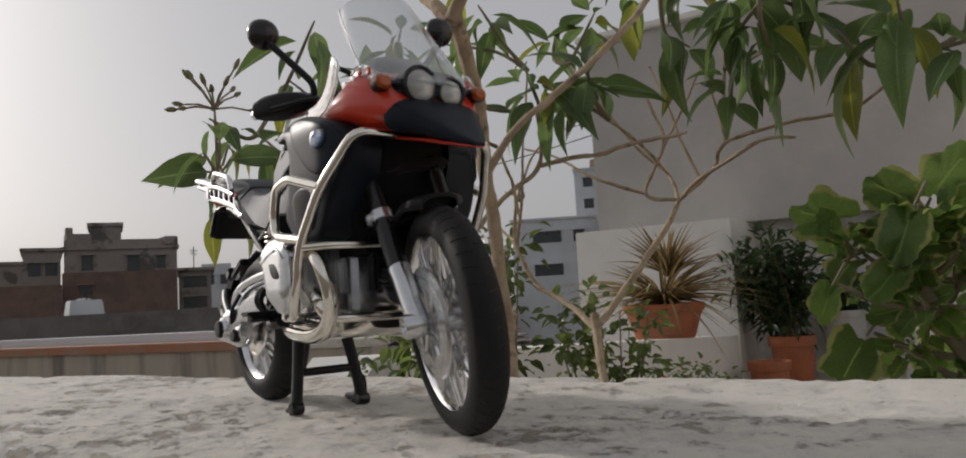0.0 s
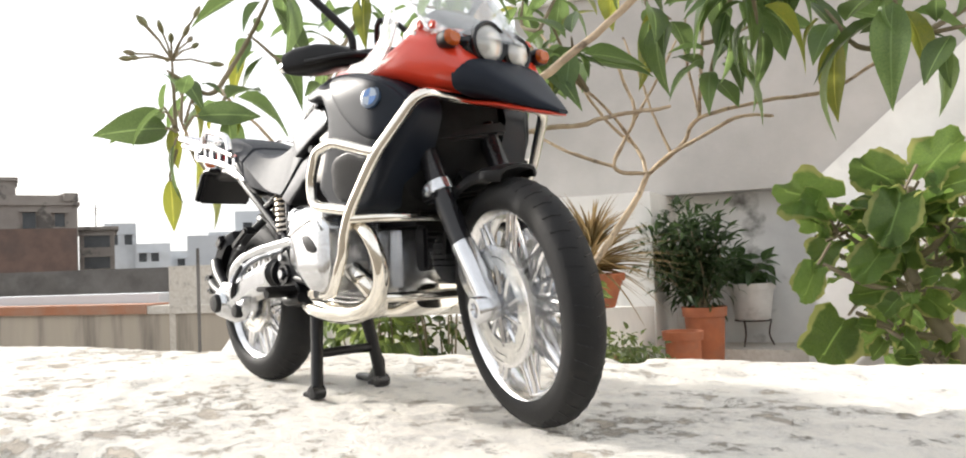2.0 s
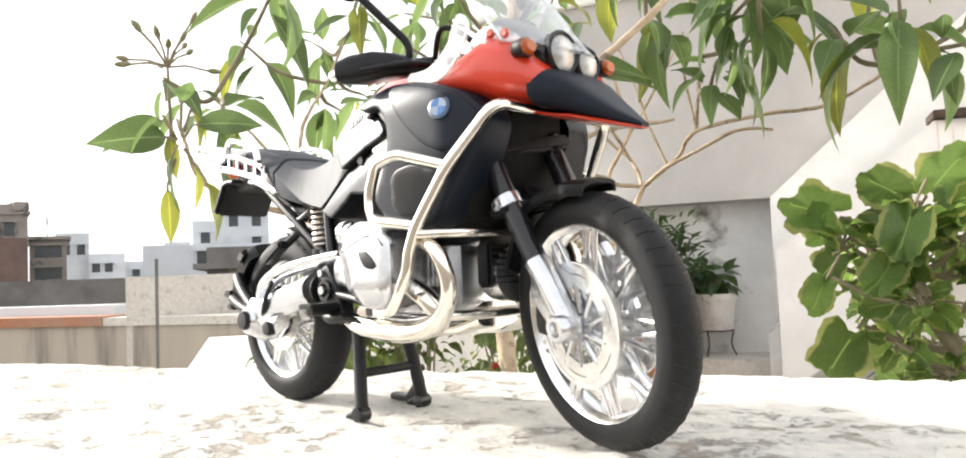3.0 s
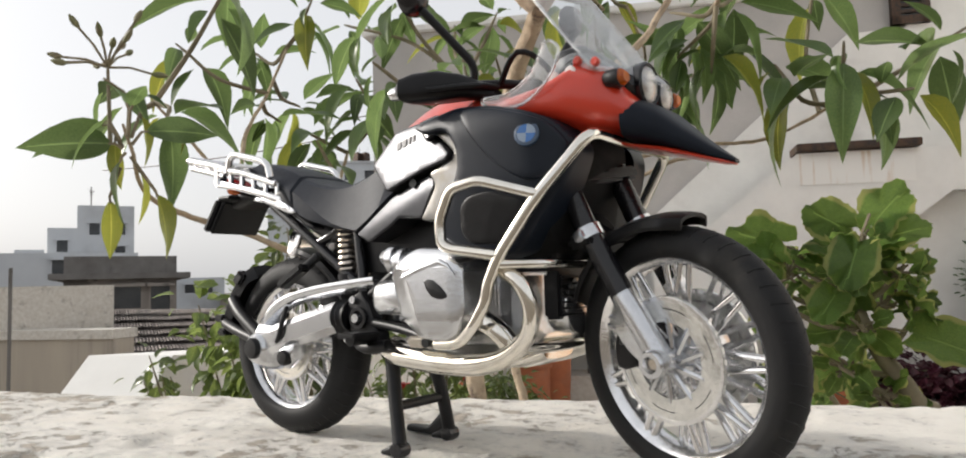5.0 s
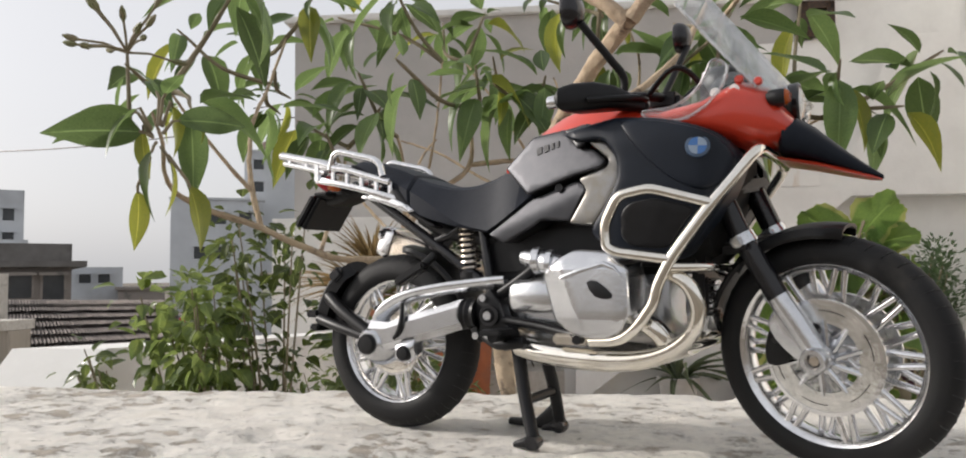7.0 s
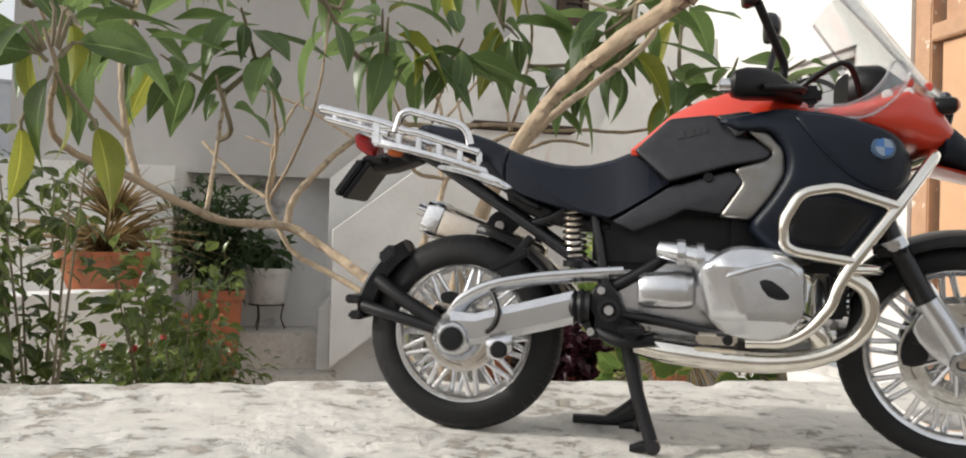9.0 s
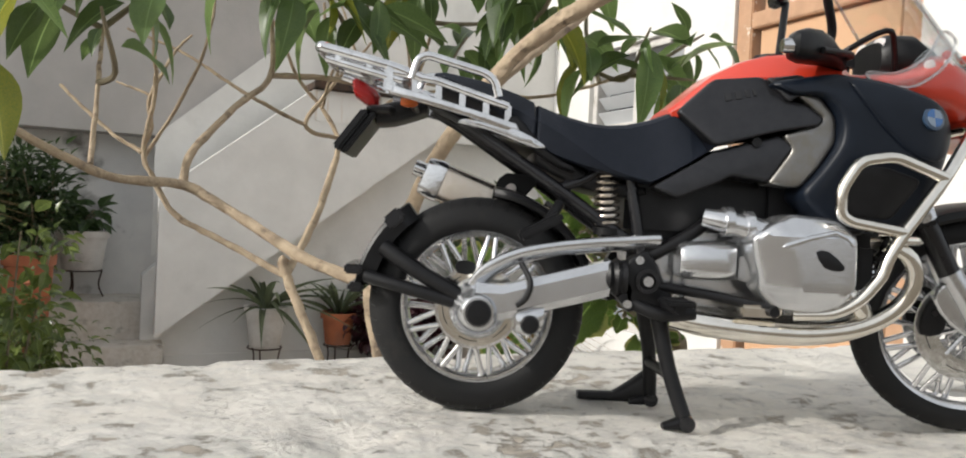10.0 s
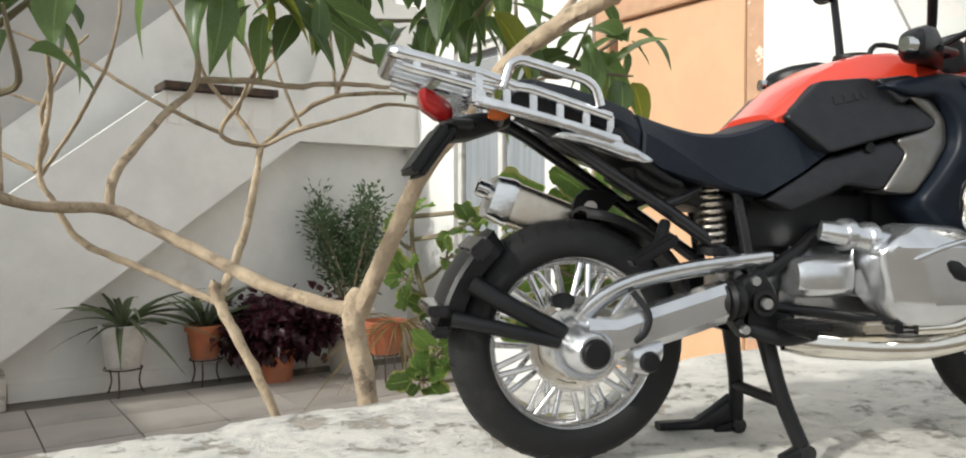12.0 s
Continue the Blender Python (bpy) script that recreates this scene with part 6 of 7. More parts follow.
for sgn in (-1, 1):
    bp("grab_rail", bar(fillet([(-97.5, 17.4 * sgn, 100), (-95.8, 17.5 * sgn, 105.8), (-93, 17.6 * sgn, 107), (-76, 17.6 * sgn, 102.6), (-73.4, 17.5 * sgn, 100.6), (-72, 17.4 * sgn, 96)], 2.2), 1.3, 12, smooth=0), BRIGHT, rack, "bright chromed grab rail")
    bp("inner_rail", bar([(-104, 17 * sgn, 101.8), (-90, 17.2 * sgn, 99.8), (-69, 17.2 * sgn, 93.4)], 1.25, 10, smooth=0), BRIGHT, rack)
    bp("rack_side", pillow(side_plate, 15.2 * sgn, 17.8 * sgn, 0.6, 1, 2), BRIGHT, rack, "silver rack side plate")
    for x, z, h in ((-119, 103.6, 3.6), (-110, 101.4, 3.4), (-103.4, 96.6, 6.2), (-96.4, 95, 6.4), (-89.5, 93.6, 6.6), (-82.5, 92, 6.6), (-75.5, 90, 6.4), (-69, 88, 6)):
        bp("rack_rib", block(x - 0.95, x + 0.95, *sorted((15.8 * sgn, 17.4 * sgn)), z, z + h, 0.4), BRIGHT, rack)
    bp("side_fairing", skin([(-82, 89.6), (-69, 88.2), (-62, 85.2), (-57, 82), (-60, 81.4), (-66, 83.4), (-74, 86.2), (-84, 88.4)], lambda x, z: 19.6 - 0.1 * (-50 - x), 12, sgn, 0.6, 2, 1.2), SILVER, rack, "silver strip under the seat")
    bp("rack_foot", block(-105.5, -102, *sorted((14 * sgn, 18.4 * sgn)), 95.4, 104, 0.8), BRIGHT, rack)
bp("tail_light", hull([(-116.4, 4, 98, 101.4), (-115.4, 5.6, 95.8, 102), (-112.2, 6, 93.6, 100.6), (-109.2, 5.6, 92.4, 98.8), (-108, 4.4, 93, 97)], 2.8), RED_LENS, None, "red tail light")
bp("tail_bracket", join(hull([(-110, 6, 90.4, 92.6), (-108, 8, 87.4, 93.6), (-103, 8.2, 88, 95), (-97, 7.6, 90, 95.6), (-93, 7, 91.6, 95.6)], 4.0), hull([(-111, 11, 90.6, 92.6), (-109.6, 13, 90, 93.2), (-104, 12.5, 89.8, 93.4), (-102.5, 9, 90.6, 92.8)], 2.6)), BLACK, None, "black tail bracket")
plate = bp("number_plate", turned(block(-3.3, -0.7, -13, 13, -7.2, 7.4, 0.7), Matrix.Translation((-113.6, 0, 83.8)) @ Matrix.Rotation(radians(36), 4, "Y")), BLACK, None, "black blank number plate")
bp("plate_holder", turned(block(-0.75, 1.2, -11.5, 11.5, -6.8, 8.6, 0.6), Matrix.Translation((-113.6, 0, 83.8)) @ Matrix.Rotation(radians(36), 4, "Y")), BLACK, plate)
# spray guard behind the rear wheel
hg = bp("spray_guard", arc_guard(-75, 33.2, 38.6, 126, 171, 9.2, 10, 4.6, 1.6, 16), BLACK, None, "black spray guard behind the rear wheel")
bp("guard_arm", join(bar([(-104, -10, 50.5), (-95, -13, 45), (-80, -15.5, 37)], 2.5, 10), bar([(-109, -10, 41.5), (-97, -13.5, 39), (-82, -15.5, 35.5)], 2.0, 10)), BLACK, hg, "black guard arm")
bp("guard_bracket", join(block(-115.5, -110, -11, 10, 42, 45, 0.6), block(-114.5, -109.5, -10.5, 9.5, 36.5, 39.5, 0.8), turned(block(-3.4, 2.6, -10.6, 10.6, -1, 3.6, 0.8), Matrix.Translation((-100, 0, 58.5)) @ Matrix.Rotation(radians(-43), 4, "Y"))), BLACK_GLOSS, hg, "glossy black guard bracket")

# centre stand and its tread lever
for sgn, x1, y1 in ((-1, -11.5, -15.5), (1, -15, 14.5)):
    leg = bp("stand_leg", bar([(-20, 9.5 * sgn, 34), (-16.5, 12 * sgn, 18), (x1, y1, 2.6)], (2.6, 2.3, 2.3), 12), BLACK, None, "black centre stand leg")
    bp("stand_foot", lathe([(0.3, -2.6), (2.4, -2.4), (2.7, 0), (2.4, 2.4), (0.3, 2.6)], 18, (x1, y1, 2.5)), BLACK_GLOSS, leg, "round black stand foot")
    bp("stand_heel", hull([(x1 - 7, 1.6, 0.4, 2.2, y1), (x1 - 3, 2.0, 0.3, 4, y1), (x1 + 1, 1.6, 0.6, 5, y1)], 2.6), BLACK, leg)
bp("stand_cross_bar", bar([(-15.6, -12.8, 15.5), (-16.6, 12.8, 15.5)], 1.7, 10, smooth=0), BLACK, None, "black stand cross bar")
bp("stand_lever", join(hull([(-38.5, 2.2, 0.3, 3.0, 20.5), (-34, 2.5, 0.3, 3.2, 20), (-27, 2.2, 0.4, 3.6, 18.5), (-22, 2.5, 0.6, 7.5, 17), (-17, 2.4, 1.2, 12, 15.5)], 2.8), ), BLACK, None, "black side stand folded flat")

# ---- plants ----
def leaf_mesh(name, mat, long, wide, curl=0.25, fold=0.18, tip=1.6, wave=0.0, steps=7, scallop=0.0, full=0.9):
    """One leaf along +x: folded at the midrib, curling down, with a drawn-out tip."""
    bm = bmesh.new()
    uv = bm.loops.layers.uv.new("UVMap")
    rows = []
    for i in range(steps + 1):
        v = i / steps
        w = wide * 0.5 * (max(0.0, math.sin(math.pi * min(1, v ** 0.85))) ** full) * (1 if v < 0.5 else (1 - ((v - 0.5) * 2) ** tip * 0.35)) + 0.0004 * (v < 0.99)
        w *= 1 - scallop * (i % 2)
        x = long * (v - 0.1 * curl * v * v)
        z = -long * curl * v * v
        row = []
        for u in (-1, -0.5, 0, 0.5, 1):
            lift = abs(u) * w * fold * 2 + wave * w * math.sin(7 * v + (2 if u > 0 else 0)) * abs(u)
            row.append((bm.verts.new((x, u * w, z + lift)), (u + 1) / 2, v))
        rows.append(row)
    for a, b in zip(rows[:-1], rows[1:]):
        for k in range(4):
            q = (a[k], a[k + 1], b[k + 1], b[k])
            f = bm.faces.new([p[0] for p in q])
            for loop, p in zip(f.loops, q):
                loop[uv].uv = (p[1], p[2])
    me = bpy.data.meshes.new(name)
    bm.to_mesh(me)
    bm.free()
    me.polygons.foreach_set("use_smooth", [True] * len(me.polygons))
    me.materials.append(mat)
    return me


def leaf_pose(at, out, size, roll=0.0):
    """The pose of a leaf at a point, pointing along out, its face upwards."""
    x = Vector(out).normalized()
    up = Vector((0, 0, 1))
    y = up.cross(x)
    y = y.normalized() if y.length > 1e-3 else Vector((0, 1, 0))
    z = x.cross(y)
    m = Matrix((x, y, z)).transposed().to_4x4()
    return Matrix.Translation(at) @ m @ Matrix.Rotation(roll, 4, "X") @ Matrix.Scale(size, 4)


def nearest(points, p):
    return min(points, key=lambda q: (q - p).length + 0.6 * max(0.0, q.z - p.z))


def tree(name, label, trunk, limbs, tips, seed, leaves_each, yellow=0.08):
    """A small tree: trunk, limbs and twigs in tapered bars, leaf whorls at the twig ends."""
    rg = random.Random(seed)
    t = root(name, label, "tree", trunk[0][0])
    back = Matrix.Translation(-Vector(trunk[0][0]))
    put = lambda n, bm, mt, par=None, lab="": part(n, turned(bm, back), mt, par or t, lab)
    def knotty(bm, amount):
        for v in bm.verts:
            v.co += noise.noise_vector(v.co * 95) * amount + noise.noise_vector(v.co * 260) * amount * 0.5
        return bm
    tr = put("trunk", knotty(bar([p for p, r in trunk], [r * 0.67 for p, r in trunk], 14, smooth=10), 0.0013), BARK, None, "pale smooth trunk")
    nodes = []
    for limb in limbs:
        pts = [Vector(p) + Vector((rg.uniform(-1, 1), rg.uniform(-1, 1), rg.uniform(-1, 1))) * 0.0012 for p, r in limb]
        put("limb", knotty(bar(pts, [r * 0.74 for p, r in limb], 10, smooth=8), 0.0008), BARK, None, "pale forked limb")
        nodes += smooth_line(pts, 4)
    meshes = [leaf_mesh("leaf", LEAF, 1.0, w, c, f, 1.6, 0.12) for w, c, f in ((0.40, 0.3, 0.2), (0.36, 0.45, 0.26), (0.43, 0.2, 0.16), (0.38, 0.6, 0.22))]
    old = [leaf_mesh("leaf", LEAF_OLD_OR_LIT, 1.0, 0.38, 0.5, 0.25, 1.6, 0.15)]
    for tip, count, size in tips:
        p = Vector(tip)
        q = nearest(nodes, p)
        mid = (p + q) / 2 + Vector((rg.uniform(-1, 1) * 0.008, rg.uniform(-1, 1) * 0.008, rg.uniform(-0.012, 0.004)))
        axis = (p - mid).normalized()
        put("twig", bar([q, mid, p, p + axis * 0.012], [0.0021, 0.0018, 0.0013, 0.0007], 6), BARK_YOUNG)
        turn = rg.uniform(0, 6.28)
        side = axis.orthogonal().normalized()
        for k in range(count * leaves_each // 8):
            a = turn + k * 2.4
            out = Matrix.Rotation(a, 3, axis) @ side
            along = (k % 4) * 0.007 - 0.012
            d = (out * 1.0 + axis * rg.uniform(-0.1, 0.5) + Vector((0, 0, rg.uniform(-0.9, 0.0)))).normalized()
            base = p + axis * along
            stem = base + d * 0.008
            young = k >= count * leaves_each // 8 - 2
            me = rg.choice(old) if rg.random() < yellow else rg.choice(meshes)
            ob = new("leaf", me)
            ob.parent = t
            s = 0.9 * size * rg.uniform(0.7, 1.15) * (0.55 if young else 1.0)
            ob.matrix_local = back @ leaf_pose(stem, d, s, rg.uniform(-0.5, 0.5))
    return t


trunk_a = [((-0.09, 0.195, -0.48), 0.0095), ((-0.108, 0.18, -0.12), 0.0084), ((-0.12, 0.176, -0.02), 0.0078), ((-0.126, 0.178, 0.018), 0.0082), ((-0.122, 0.18, 0.03), 0.006)]
limbs_a = []
limbs_a.append([((-0.123, 0.178, 0.018), 0.0062), ((-0.111, 0.164, 0.05), 0.0056), ((-0.095, 0.15, 0.086), 0.0054), ((-0.078, 0.132, 0.114), 0.0053), ((-0.055, 0.114, 0.138), 0.0052), ((-0.028, 0.088, 0.154), 0.0052), ((0.0, 0.06, 0.168), 0.0054)])
limbs_a.append([((0.0, 0.06, 0.166), 0.0046), ((-0.012, 0.06, 0.177), 0.0043), ((-0.038, 0.072, 0.194), 0.004), ((-0.07, 0.13, 0.232), 0.0035), ((-0.095, 0.25, 0.262), 0.0028), ((-0.13, 0.374, 0.28), 0.002)])
limbs_a.append([((0.0, 0.06, 0.166), 0.0046), ((0.014, 0.064, 0.18), 0.0043), ((0.032, 0.085, 0.204), 0.0039), ((0.04, 0.14, 0.232), 0.0034), ((0.025, 0.24, 0.247), 0.0028), ((-0.02, 0.331, 0.248), 0.002)])
limbs_a.append([((-0.214, 0.293, 0.149), 0.0028), ((-0.182, 0.3, 0.149), 0.0026), ((-0.158, 0.308, 0.149), 0.0025), ((-0.131, 0.316, 0.152), 0.0023), ((-0.089, 0.33, 0.154), 0.0018)])
limbs_a.append([((-0.078, 0.132, 0.112), 0.0034), ((-0.057, 0.141, 0.135), 0.003), ((-0.04, 0.155, 0.149), 0.0028), ((-0.013, 0.18, 0.179), 0.0026), ((-0.005, 0.2, 0.203), 0.0024), ((0.015, 0.22, 0.25), 0.002)])
limbs_a.append([((-0.126, 0.178, 0.02), 0.0052), ((-0.165, 0.197, 0.032), 0.0047), ((-0.214, 0.23, 0.054), 0.0043), ((-0.25, 0.237, 0.07), 0.004), ((-0.283, 0.203, 0.073), 0.0036), ((-0.312, 0.16, 0.095), 0.0033), ((-0.322, 0.11, 0.108), 0.0026), ((-0.298, 0.068, 0.116), 0.002), ((-0.28, 0.049, 0.136), 0.0017), ((-0.285, 0.046, 0.156), 0.0012)])
limbs_a.append([((-0.25, 0.237, 0.07), 0.0036), ((-0.248, 0.241, 0.089), 0.0034), ((-0.229, 0.264, 0.123), 0.003), ((-0.214, 0.293, 0.15), 0.0027), ((-0.218, 0.296, 0.197), 0.002)])
limbs_a.append([((-0.312, 0.16, 0.094), 0.003), ((-0.323, 0.161, 0.135), 0.0026), ((-0.336, 0.176, 0.175), 0.002), ((-0.351, 0.208, 0.215), 0.0017), ((-0.361, 0.234, 0.261), 0.0014)])
limbs_a.append([((-0.32, 0.16, 0.12), 0.0022), ((-0.34, 0.133, 0.16), 0.0018), ((-0.331, 0.093, 0.185), 0.0014)])
limbs_a.append([((-0.288, 0.197, 0.078), 0.0022), ((-0.302, 0.233, 0.13), 0.0019), ((-0.312, 0.258, 0.166), 0.0016)])
tips_a = [((-0.3, 0.085, 0.17), 6, 0.055), ((-0.32, 0.062, 0.186), 5, 0.045), ((-0.357, 0.216, 0.198), 7, 0.056), ((-0.347, 0.25, 0.186), 7, 0.056), ((-0.288, 0.209, 0.158), 3, 0.055), ((-0.285, 0.261, 0.192), 7, 0.055),
          ((-0.206, 0.19, 0.204), 4, 0.05), ((-0.195, 0.272, 0.212), 8, 0.058), ((-0.385, 0.156, 0.243), 7, 0.055), ((-0.398, 0.234, 0.262), 8, 0.055), ((-0.304, 0.13, 0.265), 6, 0.065), ((-0.333, 0.234, 0.287), 8, 0.058), ((-0.4, 0.279, 0.225), 7, 0.055),
          ((-0.121, 0.368, 0.24), 9, 0.06), ((-0.037, 0.406, 0.246), 8, 0.062), ((-0.049, 0.342, 0.25), 8, 0.064), ((-0.03, 0.35, 0.212), 6, 0.056), ((-0.17, 0.372, 0.299), 8, 0.058), ((-0.021, 0.371, 0.262), 8, 0.062), ((-0.05, 0.352, 0.226), 7, 0.056)]
tree_a = tree("small_tree", "small potted tree with pale forked trunk and drooping glossy green leaves", trunk_a, limbs_a, tips_a, 11, 8)


def whorl(parent, at, leaves):
    """Single leaves round a shoot: (across, up, deep) of the stalk in millimetres, then the way it points, its length
    and whether its colour is the yellow-green of a back-lit leaf.
    """
    right, deep = Vector((0.823, 0.568, 0)), Vector((-0.568, 0.823, 0))
    back = Matrix.Translation(-parent.location)
    shapes = {False: [leaf_mesh("leaf", LEAF, 1.0, w, c, 0.16, 1.5, 0.12, 9) for w, c in ((0.4, 0.35), (0.46, 0.25))], True: [leaf_mesh("leaf", LEAF_OLD_OR_LIT, 1.0, w, c, 0.2, 1.5, 0.12, 9) for w, c in ((0.42, 0.25), (0.34, 0.4))]}
    for k, (a, u, d, da, du, dd, long, roll, old) in enumerate(leaves):
        base = Vector(at) + (right * a + deep * d) * MM + Vector((0, 0, u * MM))
        way = (right * da + deep * dd + Vector((0, 0, du))).normalized()
        part("stalk", turned(bar([Vector(at) + (base - Vector(at)) * 0.35, base, base + way * 0.004], (0.0011, 0.0009, 0.0008), 6, smooth=0), back), BARK_YOUNG, parent)
        ob = new("leaf", shapes[old][k % 2])
        ob.parent = parent
        ob.matrix_local = back @ leaf_pose(base + way * 0.002, way, long, roll)


# last value: back-lit look painted on with the yellow-green material
whorl(tree_a, (-0.279, 0.045, 0.138), [
    (-12, 17, 2, -1, -0.05, 0.3, 0.05, 0.5, False), (-5, 4, -4, -1, 0.1, 0.1, 0.054, 1.0, False), (-8, 18, -6, -0.5, -0.6, -0.6, 0.036, 0.3, False),
    (8, 12, 2, 1, 0.1, 0.35, 0.042, 1.25, False), (0, -4, -6, -0.35, -1, 0.1, 0.042, -0.9, False), (4, -8, 6, 0.3, -1, 0.2, 0.033, 0.6, True)])
whorl(tree_a, (-0.279, 0.045, 0.138), [
    (18, -24, -2, 0.35, -1, 0.1, 0.04, -0.7, True), (-12, -26, 4, 0.1, -1, 0.0, 0.036, 0.9, True), (6, 24, 4, 0.2, -1, 0.3, 0.031, 0.2, True),
    (-10, 10, 6, -0.1, -1, 0.2, 0.03, -0.3, True), (0, 26, 2, -0.3, 0.6, 0.1, 0.025, 0.2, False), (4, 24, -4, 0.5, 0.5, -0.5, 0.024, 0.0, False)])


trunk_b = [((-0.085, 0.3, -0.48), 0.0068), ((-0.135, 0.327, -0.158), 0.0061), ((-0.173, 0.316, -0.056), 0.0055), ((-0.208, 0.339, 0.01), 0.0052), ((-0.209, 0.341, 0.022), 0.0046)]
limbs_b = []
limbs_b.append([((-0.208, 0.339, 0.01), 0.0044), ((-0.193, 0.377, 0.054), 0.0040), ((-0.189, 0.419, 0.097), 0.0036), ((-0.186, 0.435, 0.12), 0.0034)])
limbs_b.append([((-0.186, 0.435, 0.118), 0.0029), ((-0.161, 0.454, 0.145), 0.0026), ((-0.128, 0.431, 0.16), 0.0024), ((-0.068, 0.423, 0.164), 0.0021), ((-0.016, 0.431, 0.164), 0.0019), ((0.04, 0.398, 0.177), 0.0015)])
limbs_b.append([((-0.186, 0.435, 0.118), 0.0029), ((-0.206, 0.446, 0.147), 0.0025), ((-0.226, 0.434, 0.172), 0.0020), ((-0.241, 0.406, 0.212), 0.0017), ((-0.28, 0.4, 0.27), 0.0014)])
limbs_b.append([((-0.128, 0.431, 0.16), 0.0023), ((-0.116, 0.417, 0.194), 0.0020), ((-0.107, 0.408, 0.245), 0.0017), ((-0.117, 0.4, 0.286), 0.0014)])
limbs_b.append([((-0.206, 0.446, 0.147), 0.0021), ((-0.19, 0.393, 0.168), 0.0018), ((-0.169, 0.332, 0.18), 0.0015)])
limbs_b.append([((-0.208, 0.339, 0.01), 0.0040), ((-0.254, 0.354, 0.027), 0.0035), ((-0.295, 0.35, 0.049), 0.0032), ((-0.312, 0.346, 0.077), 0.0029), ((-0.319, 0.345, 0.096), 0.0027), ((-0.309, 0.342, 0.143), 0.0023), ((-0.306, 0.318, 0.185), 0.0017)])
limbs_b.append([((-0.319, 0.345, 0.096), 0.0023), ((-0.348, 0.35, 0.112), 0.0020), ((-0.39, 0.363, 0.144), 0.0017)])
limbs_b.append([((-0.317, 0.345, 0.092), 0.0021), ((-0.289, 0.332, 0.133), 0.0019), ((-0.266, 0.318, 0.176), 0.0016), ((-0.26, 0.327, 0.248), 0.0013)])
limbs_b.append([((-0.186, 0.435, 0.12), 0.0026), ((-0.216, 0.424, 0.129), 0.0025), ((-0.19, 0.424, 0.171), 0.0023), ((-0.199, 0.422, 0.206), 0.002), ((-0.203, 0.415, 0.232), 0.0016)])
limbs_b.append([((-0.186, 0.435, 0.12), 0.0026), ((-0.156, 0.426, 0.134), 0.0025), ((-0.12, 0.421, 0.143), 0.0023), ((-0.086, 0.419, 0.155), 0.002), ((-0.055, 0.417, 0.151), 0.0015)])
limbs_b.append([((-0.156, 0.426, 0.134), 0.0019), ((-0.17, 0.423, 0.172), 0.0017), ((-0.18, 0.419, 0.21), 0.0015), ((-0.195, 0.416, 0.245), 0.0012)])
limbs_b.append([((-0.216, 0.424, 0.129), 0.0022), ((-0.251, 0.406, 0.146), 0.0021), ((-0.281, 0.399, 0.163), 0.0019), ((-0.31, 0.4, 0.179), 0.0017), ((-0.355, 0.396, 0.197), 0.0013)])
limbs_b.append([((-0.319, 0.345, 0.096), 0.0022), ((-0.315, 0.35, 0.113), 0.0021), ((-0.316, 0.351, 0.138), 0.002), ((-0.303, 0.359, 0.172), 0.0016), ((-0.293, 0.367, 0.189), 0.0013)])
limbs_b.append([((-0.316, 0.351, 0.138), 0.0014), ((-0.329, 0.353, 0.143), 0.0013), ((-0.345, 0.357, 0.149), 0.001)])
limbs_b.append([((-0.128, 0.431, 0.16), 0.0017), ((-0.132, 0.423, 0.213), 0.0015), ((-0.13, 0.421, 0.245), 0.0012)])
limbs_b.append([((-0.19, 0.424, 0.171), 0.0017), ((-0.164, 0.423, 0.199), 0.0015), ((-0.14, 0.419, 0.23), 0.0012)])
tips_b = [((-0.177, 0.282, 0.202), 8, 0.056), ((-0.147, 0.291, 0.204), 8, 0.058), ((-0.088, 0.388, 0.194), 8, 0.06), ((-0.062, 0.393, 0.216), 8, 0.06), ((-0.303, 0.268, 0.221), 8, 0.056), ((-0.354, 0.311, 0.297), 8, 0.056), ((-0.294, 0.306, 0.308), 8, 0.056), ((-0.313, 0.412, 0.308), 8, 0.056),
          ((-0.279, 0.432, 0.319), 8, 0.056), ((0.013, 0.378, 0.199), 8, 0.058), ((0.056, 0.362, 0.202), 8, 0.06), ((0.086, 0.368, 0.175), 6, 0.06), ((-0.138, 0.395, 0.31), 8, 0.058), ((0.023, 0.438, 0.281), 7, 0.058), ((0.115, 0.431, 0.221), 7, 0.058), ((-0.23, 0.367, 0.248), 7, 0.055)]
tree("small_tree", "slender potted tree with several thin forked branches and green leaves", trunk_b, limbs_b, tips_b, 23, 8)


def bud_spray(at, parent):
    """A spray of small buds above the left limb."""
    rg = random.Random(5)
    back = Matrix.Translation(-parent.location)
    stems = bmesh.new()
    p = Vector(at)
    tube(stems, [p - Vector((-0.004, 0, 0.05)), p], (0.0016, 0.001), 6, smooth=0)
    for k in range(13):
        d = Vector((rg.uniform(-1, 0.9), rg.uniform(-0.7, 0.7), rg.uniform(-0.1, 1))).normalized() * rg.uniform(0.018, 0.036)
        tube(stems, [p, p + d * 0.5 + Vector((0, 0, 0.002)), p + d], (0.0009, 0.0008, 0.0008), 5, smooth=0)
        u = d.normalized()
        part("bud", turned(bar([p + d, p + d + u * 0.003, p + d + u * 0.007, p + d + u * 0.01], (0.0008, 0.0021, 0.0019, 0.0006), 7, smooth=0), back), BUD, parent)
    part("bud_stem", turned(stems, back), BARK_YOUNG, parent, "thin flower stalks")


bud_spray((-0.325, 0.058, 0.2), tree_a)


